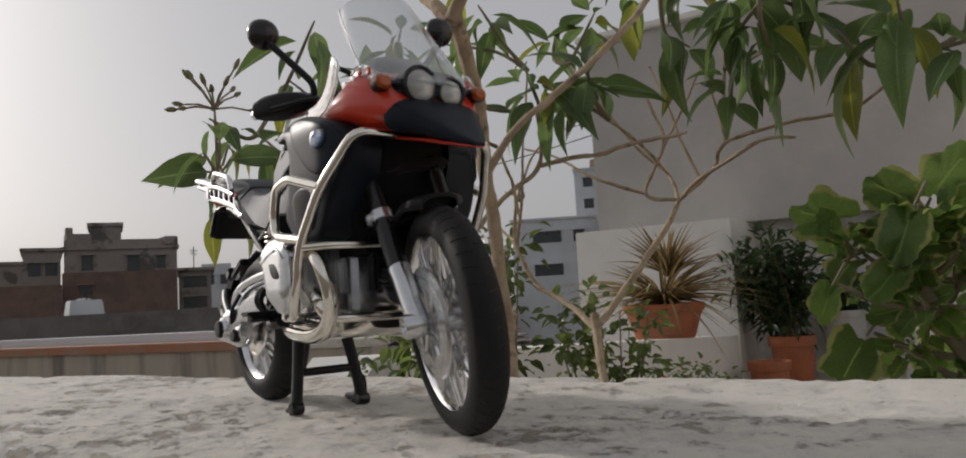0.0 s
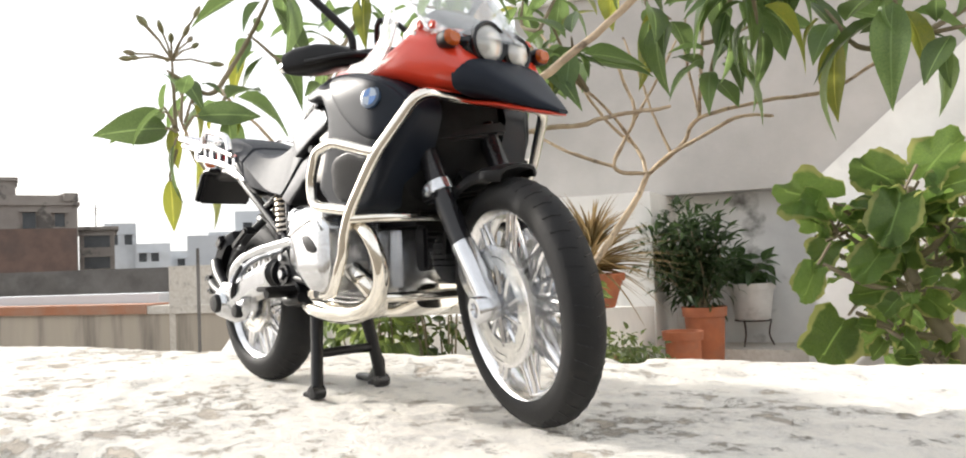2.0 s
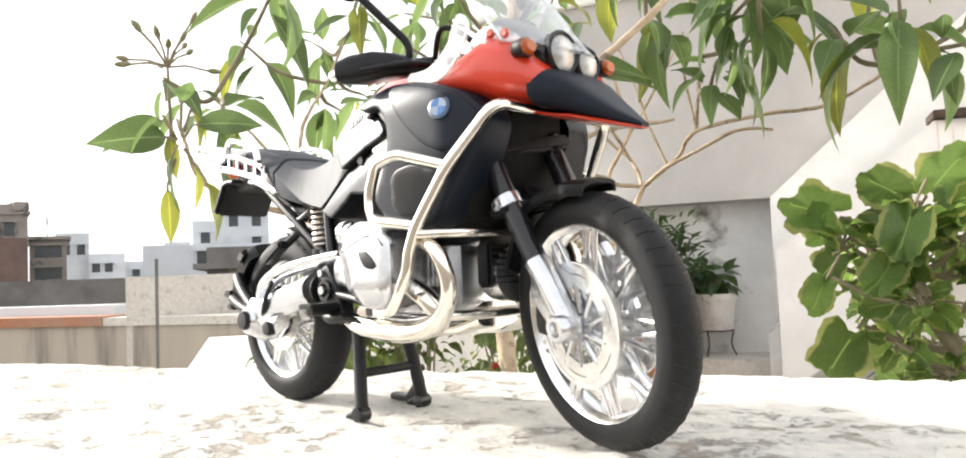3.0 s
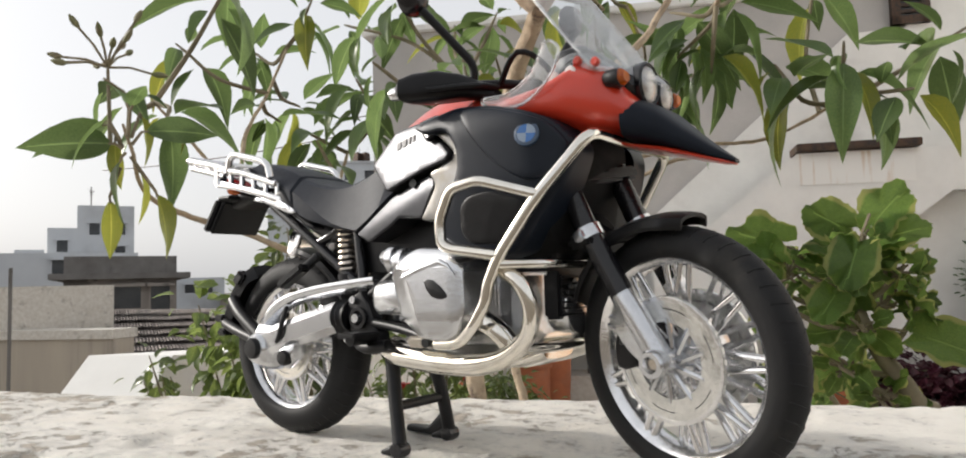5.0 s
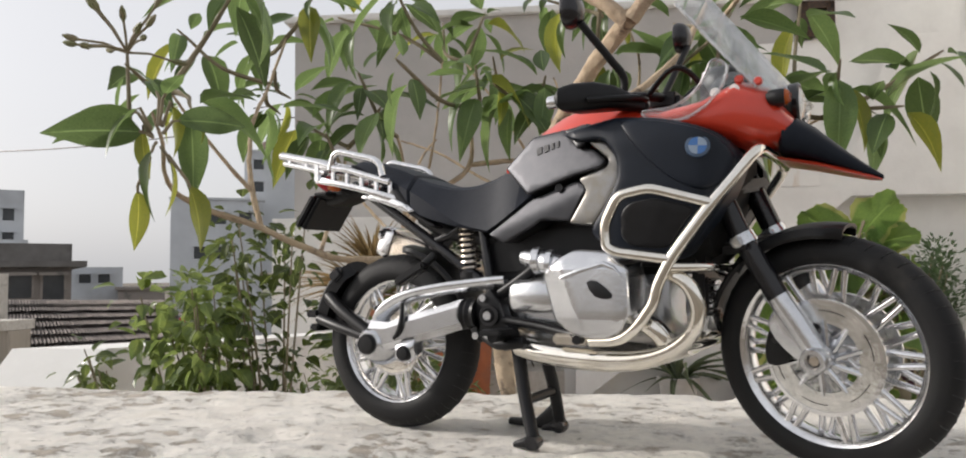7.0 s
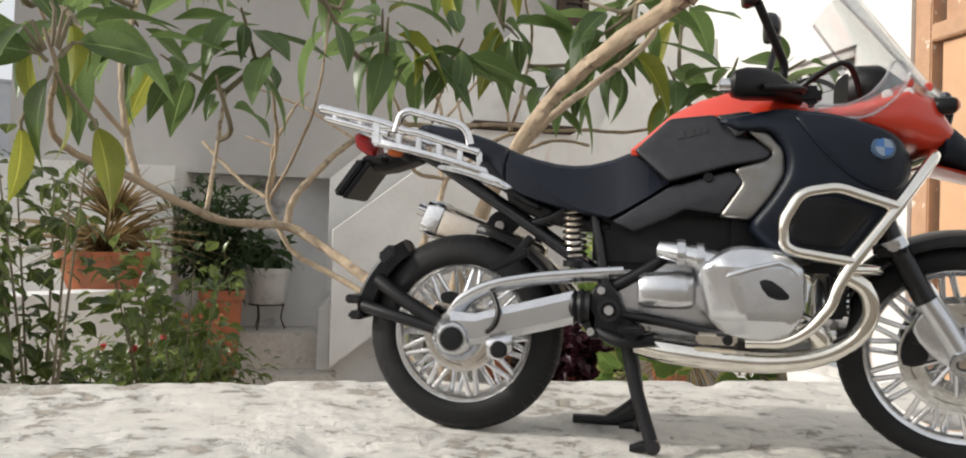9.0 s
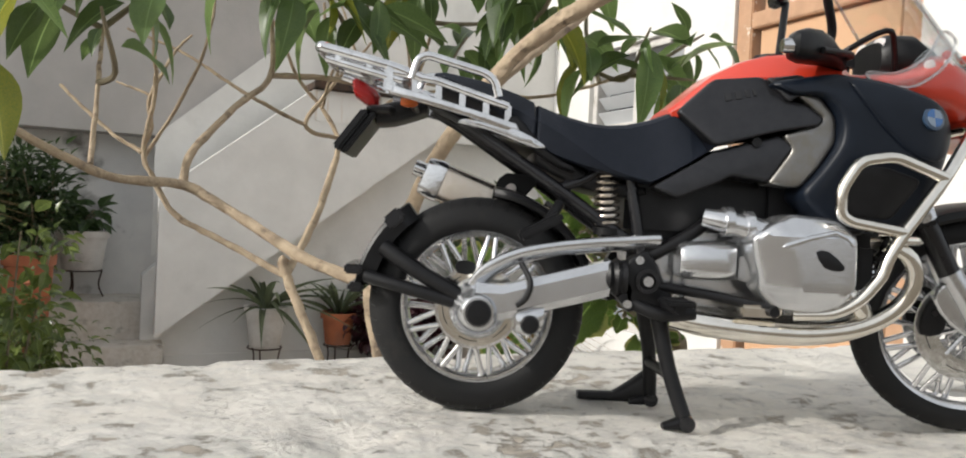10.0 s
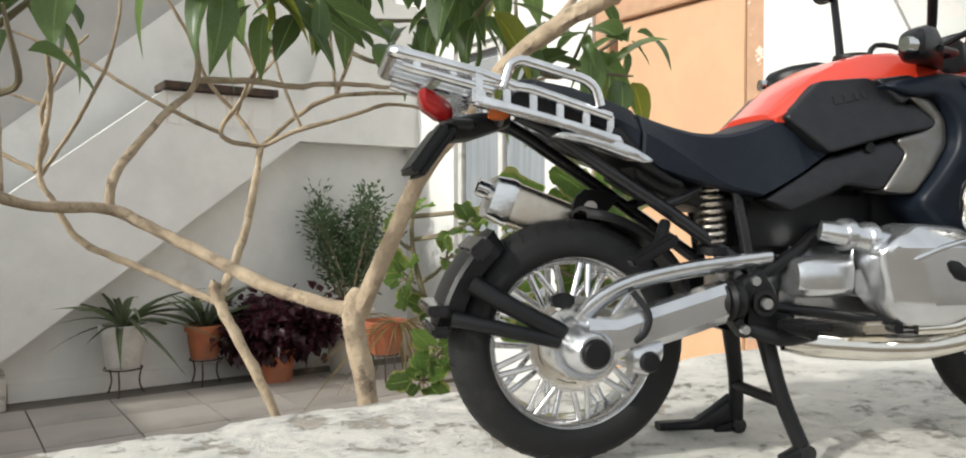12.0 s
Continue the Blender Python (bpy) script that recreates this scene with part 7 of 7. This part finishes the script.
def clump(name, label, category, centre, radii, count, mat, size, wide, seed, stems=6, base=None, curl=0.3, upward=0.1, stem_r=0.003, at=None, bloom=0, parent=None, kindless=False):
    """A shrub: bent stems and many small leaves joined into one crown."""
    rg = random.Random(seed)
    c = Vector(centre)
    b = Vector(base) if base else c - Vector((0, 0, radii[2] * 1.3))
    r = parent or root(name, label, category, b)
    back = Matrix.Translation(-b)
    st = bmesh.new()
    ends = []
    for k in range(stems):
        e = c + Vector((rg.uniform(-1, 1) * radii[0], rg.uniform(-1, 1) * radii[1], rg.uniform(-0.1, 0.9) * radii[2])) * 0.8
        m = (b + e) / 2 + Vector((rg.uniform(-1, 1) * radii[0] * 0.2, rg.uniform(-1, 1) * radii[1] * 0.2, 0))
        tube(st, [b + Vector((rg.uniform(-1, 1), rg.uniform(-1, 1), 0)) * stem_r, m, e], (stem_r, stem_r * 0.7, stem_r * 0.35), 6)
        ends += smooth_line([b, m, e], 4)[3:]
    part("stem", turned(st, back), BARK_YOUNG, r, "thin bent stems")["kind"] = "stuff"
    me = leaf_mesh("crown_leaf", mat, 1.0, wide, curl, 0.2, 1.6, 0.1, 4)
    co = np.empty(len(me.vertices) * 3)
    me.vertices.foreach_get("co", co)
    co = co.reshape(-1, 3)
    polys = [tuple(p.vertices) for p in me.polygons]
    uvs = np.empty(len(me.loops) * 2)
    me.uv_layers[0].data.foreach_get("uv", uvs)
    verts, faces = [], []
    for k in range(count):
        # leaves gather round the stems, thinner at the outside
        e = rg.choice(ends)
        d = Vector((rg.gauss(0, 1), rg.gauss(0, 1), rg.gauss(upward, 0.8))).normalized()
        p = e + Vector((d.x * radii[0], d.y * radii[1], d.z * radii[2])) * rg.uniform(0.05, 0.42)
        m = np.array(leaf_pose(p, d + Vector((0, 0, -0.3 + upward)), size * rg.uniform(0.6, 1.2), rg.uniform(-0.8, 0.8)))
        q = co @ m[:3, :3].T + m[:3, 3]
        o = len(verts)
        verts += [tuple(v - np.array(b)) for v in q]
        faces += [tuple(i + o for i in f) for f in polys]
    crown = bpy.data.meshes.new("crown")
    crown.from_pydata(verts, [], faces)
    lay = crown.uv_layers.new(name="UVMap")
    lay.data.foreach_set("uv", np.tile(uvs, count))
    crown.polygons.foreach_set("use_smooth", [True] * len(crown.polygons))
    crown.materials.append(mat)
    ob = new("crown", crown)
    ob.parent = r
    ob["kind"] = "stuff"
    for k in range(bloom):
        p = rg.choice(ends) + Vector((rg.uniform(-1, 1) * radii[0], rg.uniform(-1, 1) * radii[1], rg.uniform(0, 0.6) * radii[2])) * 0.4 - b
        petals = join(*[turned(lathe([(0.2, 0), (1.0, 0.3), (1.2, 1.0), (0.9, 1.1), (0.2, 0.4)], 8, axis="z"), Matrix.Translation(p) @ Matrix.Rotation(rg.uniform(0, 3), 4, "X") @ Matrix.Scale(0.006, 4)) for q in range(2)])
        part("bloom", petals, BLOOM, r, "small red bloom")
    return r


# pale-rimmed broad-leaved bush close behind the parapet, each leaf a piece
def round_leaf(name, mat, seed, lobes=0.05, teeth=0.03):
    """A broad toothed leaf about one unit long, wavy, on a notch at its stalk."""
    rg = random.Random(seed)
    bm = bmesh.new()
    uv = bm.loops.layers.uv.new("UVMap")
    seg, ph = 40, rg.uniform(0, 6.28)
    rows = []
    for i in range(5):
        rho = (0.0, 0.3, 0.6, 0.88, 1.0)[i]
        row = []
        for k in range(seg):
            a = 2 * math.pi * k / seg
            reach = 0.5 * (1 + lobes * math.sin(5 * a + ph) - 0.42 * max(0.0, math.cos(a - math.pi)) ** 10 + teeth * (k % 2) * (rho > 0.9))
            x, y = 0.5 + rho * reach * math.cos(a), rho * reach * 0.8 * math.sin(a)
            z = 0.26 * abs(y) - 0.2 * (x - 0.4) ** 2 + 0.05 * math.sin(6 * a + ph) * rho ** 3 + 0.03 * math.sin(11 * a + 2 * ph) * rho ** 2 - 0.035 * abs(math.sin(4 * a)) * rho
            u = 0.5 + 0.5 * math.copysign(max(min(1, abs(y) * 3.2), rho ** 8 if i > 2 else 0), y)
            row.append((bm.verts.new((x, y, z)), u, x))
        rows.append(row)
    for a, b in zip(rows[:-1], rows[1:]):
        for k in range(seg):
            q = (a[k], a[(k + 1) % seg], b[(k + 1) % seg], b[k])
            f = bm.faces.new([p[0] for p in q])
            for loop, p in zip(f.loops, q):
                loop[uv].uv = (p[1], p[2])
    bmesh.ops.remove_doubles(bm, verts=bm.verts, dist=0.0005)
    me = bpy.data.meshes.new(name)
    bm.to_mesh(me)
    bm.free()
    me.polygons.foreach_set("use_smooth", [True] * len(me.polygons))
    me.materials.append(mat)
    return me


def edged_bush():
    """Woody stems that end in rosettes of broad leaves, with larger leaves lower down."""
    rg = random.Random(31)
    base = Vector((0.1, 0.42, -0.48))
    b = root("variegated_bush", "leafy bush with broad toothed green leaves rimmed pale yellow", "bush", base)
    back = Matrix.Translation(-base)
    spine = [(0.099, 0.372, -0.082), (0.087, 0.354, -0.025), (0.067, 0.35, 0.009), (0.057, 0.35, 0.042), (0.06, 0.354, 0.073)]
    side = [(0.077, 0.63, -0.171), (0.013, 0.615, -0.108), (-0.025, 0.6, -0.044), (-0.045, 0.595, 0.019), (-0.049, 0.59, 0.064)]
    part("stem", turned(bar([base, *spine], (0.009, 0.0075, 0.0065, 0.005, 0.0036, 0.0026), 10), back), BARK_YOUNG, b, "brown woody stem")
    part("stem", turned(bar([base + Vector((-0.03, 0.1, 0)), *side], (0.006, 0.005, 0.0042, 0.0035, 0.0028, 0.002), 8), back), BARK_YOUNG, b, "brown woody stem")
    axis = smooth_line(spine, 5) + smooth_line(side, 5)
    meshes = [round_leaf("leaf", LEAF_EDGED, k, l, t) for k, l, t in ((0.908, 0.038, 0.051), (2, 0.12, 0.06), (3, 0.05, 0.045), (4, 0.15, 0.05))]

    def leaf(p, way, face, size, k):
        x = Vector(way).normalized()
        z = Vector(face) - x * Vector(face).dot(x)
        z = z.normalized() if z.length > 1e-3 else x.orthogonal().normalized()
        m = Matrix((x, z.cross(x), z)).transposed().to_4x4()
        part("stalk", turned(bar([Vector(p) - x * 0.012 - z * 0.004, Vector(p) + x * size * 0.12], (0.0011, 0.0009), 5, smooth=0), back), BARK_YOUNG, b)
        ob = new("leaf", meshes[k % 4])
        ob.parent = b
        ob.matrix_local = back @ Matrix.Translation(p) @ m @ Matrix.Scale(size, 4)

    def twig(p):
        q = nearest(axis, p - Vector((0, 0, 0.02)))
        part("twig", turned(bar([q, (p + q) / 2 + Vector((0, 0, -0.004)), p], (0.0026, 0.0021, 0.0014), 6), back), BARK_YOUNG, b)

    # broad leaves that stand out: stalk, way and face
    broad = [((0.06, 0.352, 0.08), (-0.75, 0, 0.5), (0.1, -1, 0.4), 0.038), ((0.064, 0.35, 0.08), (0.6, 0, 0.7), (-0.1, -1, 0.3), 0.04), ((0.068, 0.345, 0.075), (0.95, -0.1, 0.25), (0, -0.8, 0.6), 0.036), ((0.021, 0.35, 0.073), (-1, 0, 0.35), (-0.1, -1, 0.5), 0.046), ((0.081, 0.341, 0.021), (1, 0.1, -0.35), (0, -0.6, 0.8), 0.052), ((0.028, 0.341, 0.008), (-0.55, 0, -0.8), (0.1, -1, 0.2), 0.046), ((0.013, 0.332, 0.039), (-0.4, 0, -0.8), (0, -1, 0.3), 0.03), ((0.02, 0.354, 0.057), (-0.6, 0, -0.6), (0, -1, 0.5), 0.034), ((0.067, 0.332, 0.083), (-0.25, -0.3, -0.9), (0, -1, 0.3), 0.04), ((-0.001, 0.359, 0.051), (0.2, -0.4, 0.7), (0, -1, 0.4), 0.038)]
    for k, row in enumerate(broad):
        twig(Vector(row[0]) + Vector((0, 0.004, -0.003)))
        leaf(*row, k)
    # rosettes: place, way, leaves, length of the largest
    rosettes = [((0.062, 0.35, 0.075), (0, 0, 1), 7, 0.036), ((0.019, 0.35, 0.065), (0.3, -0.2, 1), 6, 0.024), ((0.053, 0.341, 0.058), (0, -0.9, 0.6), 7, 0.036), ((0.087, 0.35, 0.06), (0.9, -0.3, 0.4), 7, 0.032), ((0.095, 0.354, 0.038), (0.9, -0.2, -0.1), 6, 0.03), ((0.062, 0.337, 0.024), (0.1, -0.9, 0.3), 7, 0.032), ((0.047, 0.341, -0.004), (-0.3, -0.8, 0.2), 7, 0.03), ((0.072, 0.341, -0.02), (0.3, -0.7, 0.4), 7, 0.03), ((-0.048, 0.59, 0.077), (-0.1, 0, 1), 7, 0.028), ((-0.069, 0.595, 0.051), (-0.9, -0.1, 0.4), 5, 0.03), ((-0.058, 0.59, 0.002), (-0.6, -0.5, 0.2), 7, 0.033), ((-0.025, 0.58, -0.034), (0.1, -0.8, 0.3), 7, 0.03)]
    rosettes += [((-0.025, 0.58, -0.076), (-0.2, -0.8, 0.2), 7, 0.032), ((0.035, 0.359, 0.038), (-0.2, -0.6, 0.8), 6, 0.03), ((-0.006, 0.59, 0.026), (0.4, -0.6, 0.5), 6, 0.028), ((0.075, 0.368, 0.042), (0.4, 0.5, 0.6), 7, 0.032)]
    rosettes += [((0.05, 0.5, 0.084), (0, 0, 1), 6, 0.034), ((-0.003, 0.5, 0.06), (-0.3, -0.3, 0.8), 5, 0.04), ((0.03, 0.48, 0.05), (0.2, -0.7, 0.5), 7, 0.034), ((0.02, 0.5, -0.02), (-0.2, -0.8, 0.3), 7, 0.034), ((-0.04, 0.58, -0.1), (-0.2, -0.8, 0.3), 7, 0.036)]
    for at, way, count, size in rosettes:
        p, w = Vector(at), Vector(way).normalized()
        twig(p)
        out = w.orthogonal().normalized()
        turn = rg.uniform(0, 6.28)
        for k in range(count):
            d = Matrix.Rotation(turn + 2.4 * k, 3, w) @ out
            open_up = 0.15 + 0.75 * k / count + rg.uniform(-0.1, 0.15)
            x = d * math.cos(open_up) + w * math.sin(open_up) - Vector((0, 0, 0.12))
            z = w * math.cos(open_up) - d * math.sin(open_up) + Vector((rg.uniform(-0.4, 0.4), rg.uniform(-0.4, 0.4), 0.3))
            leaf(p + d * 0.005 + w * (0.012 * k / count - 0.01), x, z, size * (0.98 - 0.6 * k / count) * rg.uniform(0.8, 1.15), rg.randrange(4))
    return b


edged_bush()

# rose shrubs in the bed behind the parapet
clump("rose_shrub", "thorny rose shrub with small light green leaves", "shrub", (-0.95, 0.68, -0.04), (0.15, 0.13, 0.14), 850, LEAF_SMALL, 0.034, 0.62, 41, 11, (-0.93, 0.7, -0.47), upward=0.0, bloom=1)
clump("rose_shrub", "tall sparse rose shrub with small green leaves", "shrub", (-0.86, 0.72, 0.09), (0.13, 0.1, 0.11), 420, LEAF_SMALL, 0.03, 0.6, 43, 8, (-0.85, 0.74, -0.47))
clump("rose_shrub", "low leafy rose shrub with small leaves", "shrub", (-0.74, 0.86, -0.05), (0.1, 0.1, 0.12), 560, LEAF_SMALL, 0.03, 0.6, 47, 8, (-0.72, 0.87, -0.47), bloom=2)
clump("rose_shrub", "small leafy rose shoot", "shrub", (-1.12, 0.6, -0.1), (0.08, 0.08, 0.06), 110, LEAF_SMALL, 0.034, 0.6, 49, 5, (-1.05, 0.66, -0.47))
clump("flowering_shrub", "low feathery shrub with fine green leaves and red blooms", "shrub", (-1.16, 1.3, -0.25), (0.26, 0.18, 0.12), 1300, LEAF_SMALL, 0.03, 0.4, 53, 12, (-1.1, 1.28, -0.47), bloom=6)
clump("flowering_shrub", "low shrub with small leaves and red blooms", "shrub", (-1.1, 1.62, -0.27), (0.24, 0.14, 0.11), 900, LEAF_SMALL, 0.032, 0.5, 59, 10, (-1.08, 1.6, -0.47), bloom=4)

# ---- pots ----
def pot(name, label, at, r_top, r_base, height, mat, rim=0.02):
    """A thick-walled pot with a rim and soil, standing at a point."""
    p = root(name, label, "plant pot", at)
    part("pot_body", lathe([(0.002, 0), (r_base, 0), (r_base + 0.004, 0.006), (r_top - 0.006, height - rim * 2), (r_top + 0.006, height - rim * 1.9), (r_top + 0.01, height), (r_top - 0.008, height), (r_top - 0.016, height - rim * 1.5), (0.002, height - rim * 1.6)], 32, axis="z"), mat, p)
    part("soil", lathe([(0.002, 0), (r_top - 0.017, 0), (r_top - 0.017, 0.008), (0.002, 0.014)], 24, (0, 0, height - rim * 1.55), "z"), SOIL, p)
    return p


def iron_stand(at, r, height):
    """A wire pot stand: ring, three legs."""
    s = root("pot_stand", "black wire pot stand on thin legs", "pot stand", at, group="pot stands")
    part("ring", bar([(r * math.cos(2 * math.pi * k / 20), r * math.sin(2 * math.pi * k / 20), height - 0.006) for k in range(20)], 0.005, 6, True, 1), IRON, s)
    for k in range(3):
        a = 2 * math.pi * k / 3 + 0.5
        part("leg", bar([(r * math.cos(a), r * math.sin(a), height - 0.006), (r * 0.85 * math.cos(a), r * 0.85 * math.sin(a), height * 0.45), (r * 1.1 * math.cos(a), r * 1.1 * math.sin(a), 0.004)], 0.005, 6), IRON, s)
    return s


def spiky(name, label, at, count, long, wide, mat, seed, rise=0.8, curl=0.5):
    """A rosette of long narrow leaves."""
    rg = random.Random(seed)
    r = root(name, label, "plant", at)
    meshes = [leaf_mesh("blade", mat, 1.0, wide, curl * f, 0.5, 0.9, 0.0, 8) for f in (0.6, 1.0, 1.5)]
    for k in range(count):
        a = k * 2.4 + rg.uniform(-0.3, 0.3)
        up = rg.uniform(0.1, 1.0) ** 0.7 * rise
        ob = new("blade", rg.choice(meshes))
        ob.parent = r
        ob.matrix_local = leaf_pose((0.012 * math.cos(a), 0.012 * math.sin(a), 0), (math.cos(a), math.sin(a), up * 2.2), long * rg.uniform(0.6, 1.1), rg.uniform(-0.2, 0.2))
    return r


# under the stairs
p = sr(0.664, 4.6, FLOOR_Z + 0.01)
iron_stand(p, 0.1, 0.16)
pot("flower_pot", "chalky white pot on a wire stand", p + Vector((0, 0, 0.16)), 0.12, 0.085, 0.24, POT_WHITE)
spiky("aloe", "spiky grey-green aloe in a white pot", p + Vector((0, 0, 0.365)), 26, 0.46, 0.085, LEAF_ALOE, 3, 0.9, 0.75)
p = sr(1.116, 4.62, FLOOR_Z + 0.01)
iron_stand(p, 0.085, 0.16)
pot("flower_pot", "orange terracotta pot on a wire stand", p + Vector((0, 0, 0.16)), 0.105, 0.075, 0.2, TERRACOTTA)
spiky("aloe", "spiky green aloe in a terracotta pot", p + Vector((0, 0, 0.325)), 22, 0.42, 0.085, LEAF_ALOE, 4, 1.1, 0.4)
p = sr(1.5, 4.5, FLOOR_Z + 0.01)
pot("flower_pot", "dark terracotta pot hidden under maroon leaves", p, 0.13, 0.1, 0.2, TERRACOTTA)
clump("coleus", "bushy dark maroon foliage plant", "plant", p + Vector((0, -0.02, 0.27)), (0.38, 0.28, 0.3), 4200, LEAF_MAROON, 0.06, 0.75, 61, 26, p + Vector((0, 0, 0.16)), stem_r=0.006)
p = sr(2.0, 4.5, FLOOR_Z + 0.01)
pot("flower_pot", "tall grey cement pot", p, 0.16, 0.12, 0.4, CEMENT)
clump("conifer", "rounded feathery green shrub in a grey pot", "shrub", p + Vector((0, 0, 0.85)), (0.3, 0.28, 0.36), 4200, LEAF_CONIFER, 0.04, 0.42, 67, 18, p + Vector((0, 0, 0.36)), upward=0.7, stem_r=0.008)
p = sr(2.045, 4.1, FLOOR_Z + 0.01)
iron_stand(p, 0.085, 0.17)
pot("flower_pot", "orange terracotta pot on a black stand", p + Vector((0, 0, 0.17)), 0.125, 0.085, 0.2, TERRACOTTA)
spiky("grass_plant", "pale arching striped grass plant", p + Vector((0.08, -0.07, 0.34)), 60, 0.42, 0.035, LEAF_DRY, 6, 0.5, 1.6)
# on the platform and step
p = sr(-0.345, 5.04, -0.556)
iron_stand(p, 0.11, 0.17)
pot("flower_pot", "ribbed dirty white bucket pot on a wire stand", p + Vector((0, 0, 0.17)), 0.14, 0.105, 0.23, POT_WHITE)
clump("pot_plant", "leafy dark green plant with broad leaves", "plant", p + Vector((0, 0, 0.52)), (0.2, 0.18, 0.14), 130, LEAF_DARK, 0.11, 0.6, 71, 8, p + Vector((0, 0, 0.38)), stem_r=0.006)
p = sr(-0.585, 4.64, -0.776)
pot("flower_pot", "large terracotta pot with a bushy plant", p, 0.125, 0.09, 0.5, TERRACOTTA, 0.03)
clump("pot_shrub", "dense dark green bushy shrub in a terracotta pot", "shrub", p + Vector((-0.1, -0.02, 0.78)), (0.36, 0.26, 0.38), 2000, LEAF_DARK, 0.08, 0.3, 73, 22, p + Vector((0, 0, 0.45)), stem_r=0.007, upward=0.3)
p = sr(-0.65, 4.24, FLOOR_Z + 0.01)
pot("flower_pot", "round terracotta pot with a flared rim", p, 0.105, 0.085, 0.575, TERRACOTTA, 0.025)
# on the side wall
p = sr(-1.0, 3.58, -0.205)
pot("flower_pot", "wide terracotta bowl on the low wall", p, 0.19, 0.14, 0.17, TERRACOTTA)
spiky("spiky_plant", "dry spiky plant with brownish arching leaves", p + Vector((0, 0, 0.15)), 190, 0.4, 0.045, LEAF_DRY, 8, 1.0, 0.8)
spiky("spiky_plant", "upright dry spiky plant", p + Vector((0.03, 0.02, 0.3)), 110, 0.3, 0.05, LEAF_DRY, 9, 1.7, 0.35)
# planting bed hidden behind the parapet
bed = root("planter_box", "low cement planter full of dark soil behind the parapet", "planter")
part("planter_wall", turned(join(block(-0.9, 0.6, 1.5, 1.54, FLOOR_Z + 0.012, -0.45, 0.004), block(-0.9, -0.86, 0.113, 1.5, FLOOR_Z + 0.012, -0.45), block(0.56, 0.6, 0.113, 1.5, FLOOR_Z + 0.012, -0.45)), TERRACE), CEMENT, bed)
part("soil", turned(block(-0.858, 0.558, 0.114, 1.498, FLOOR_Z + 0.02, -0.47), TERRACE), SOIL, bed)
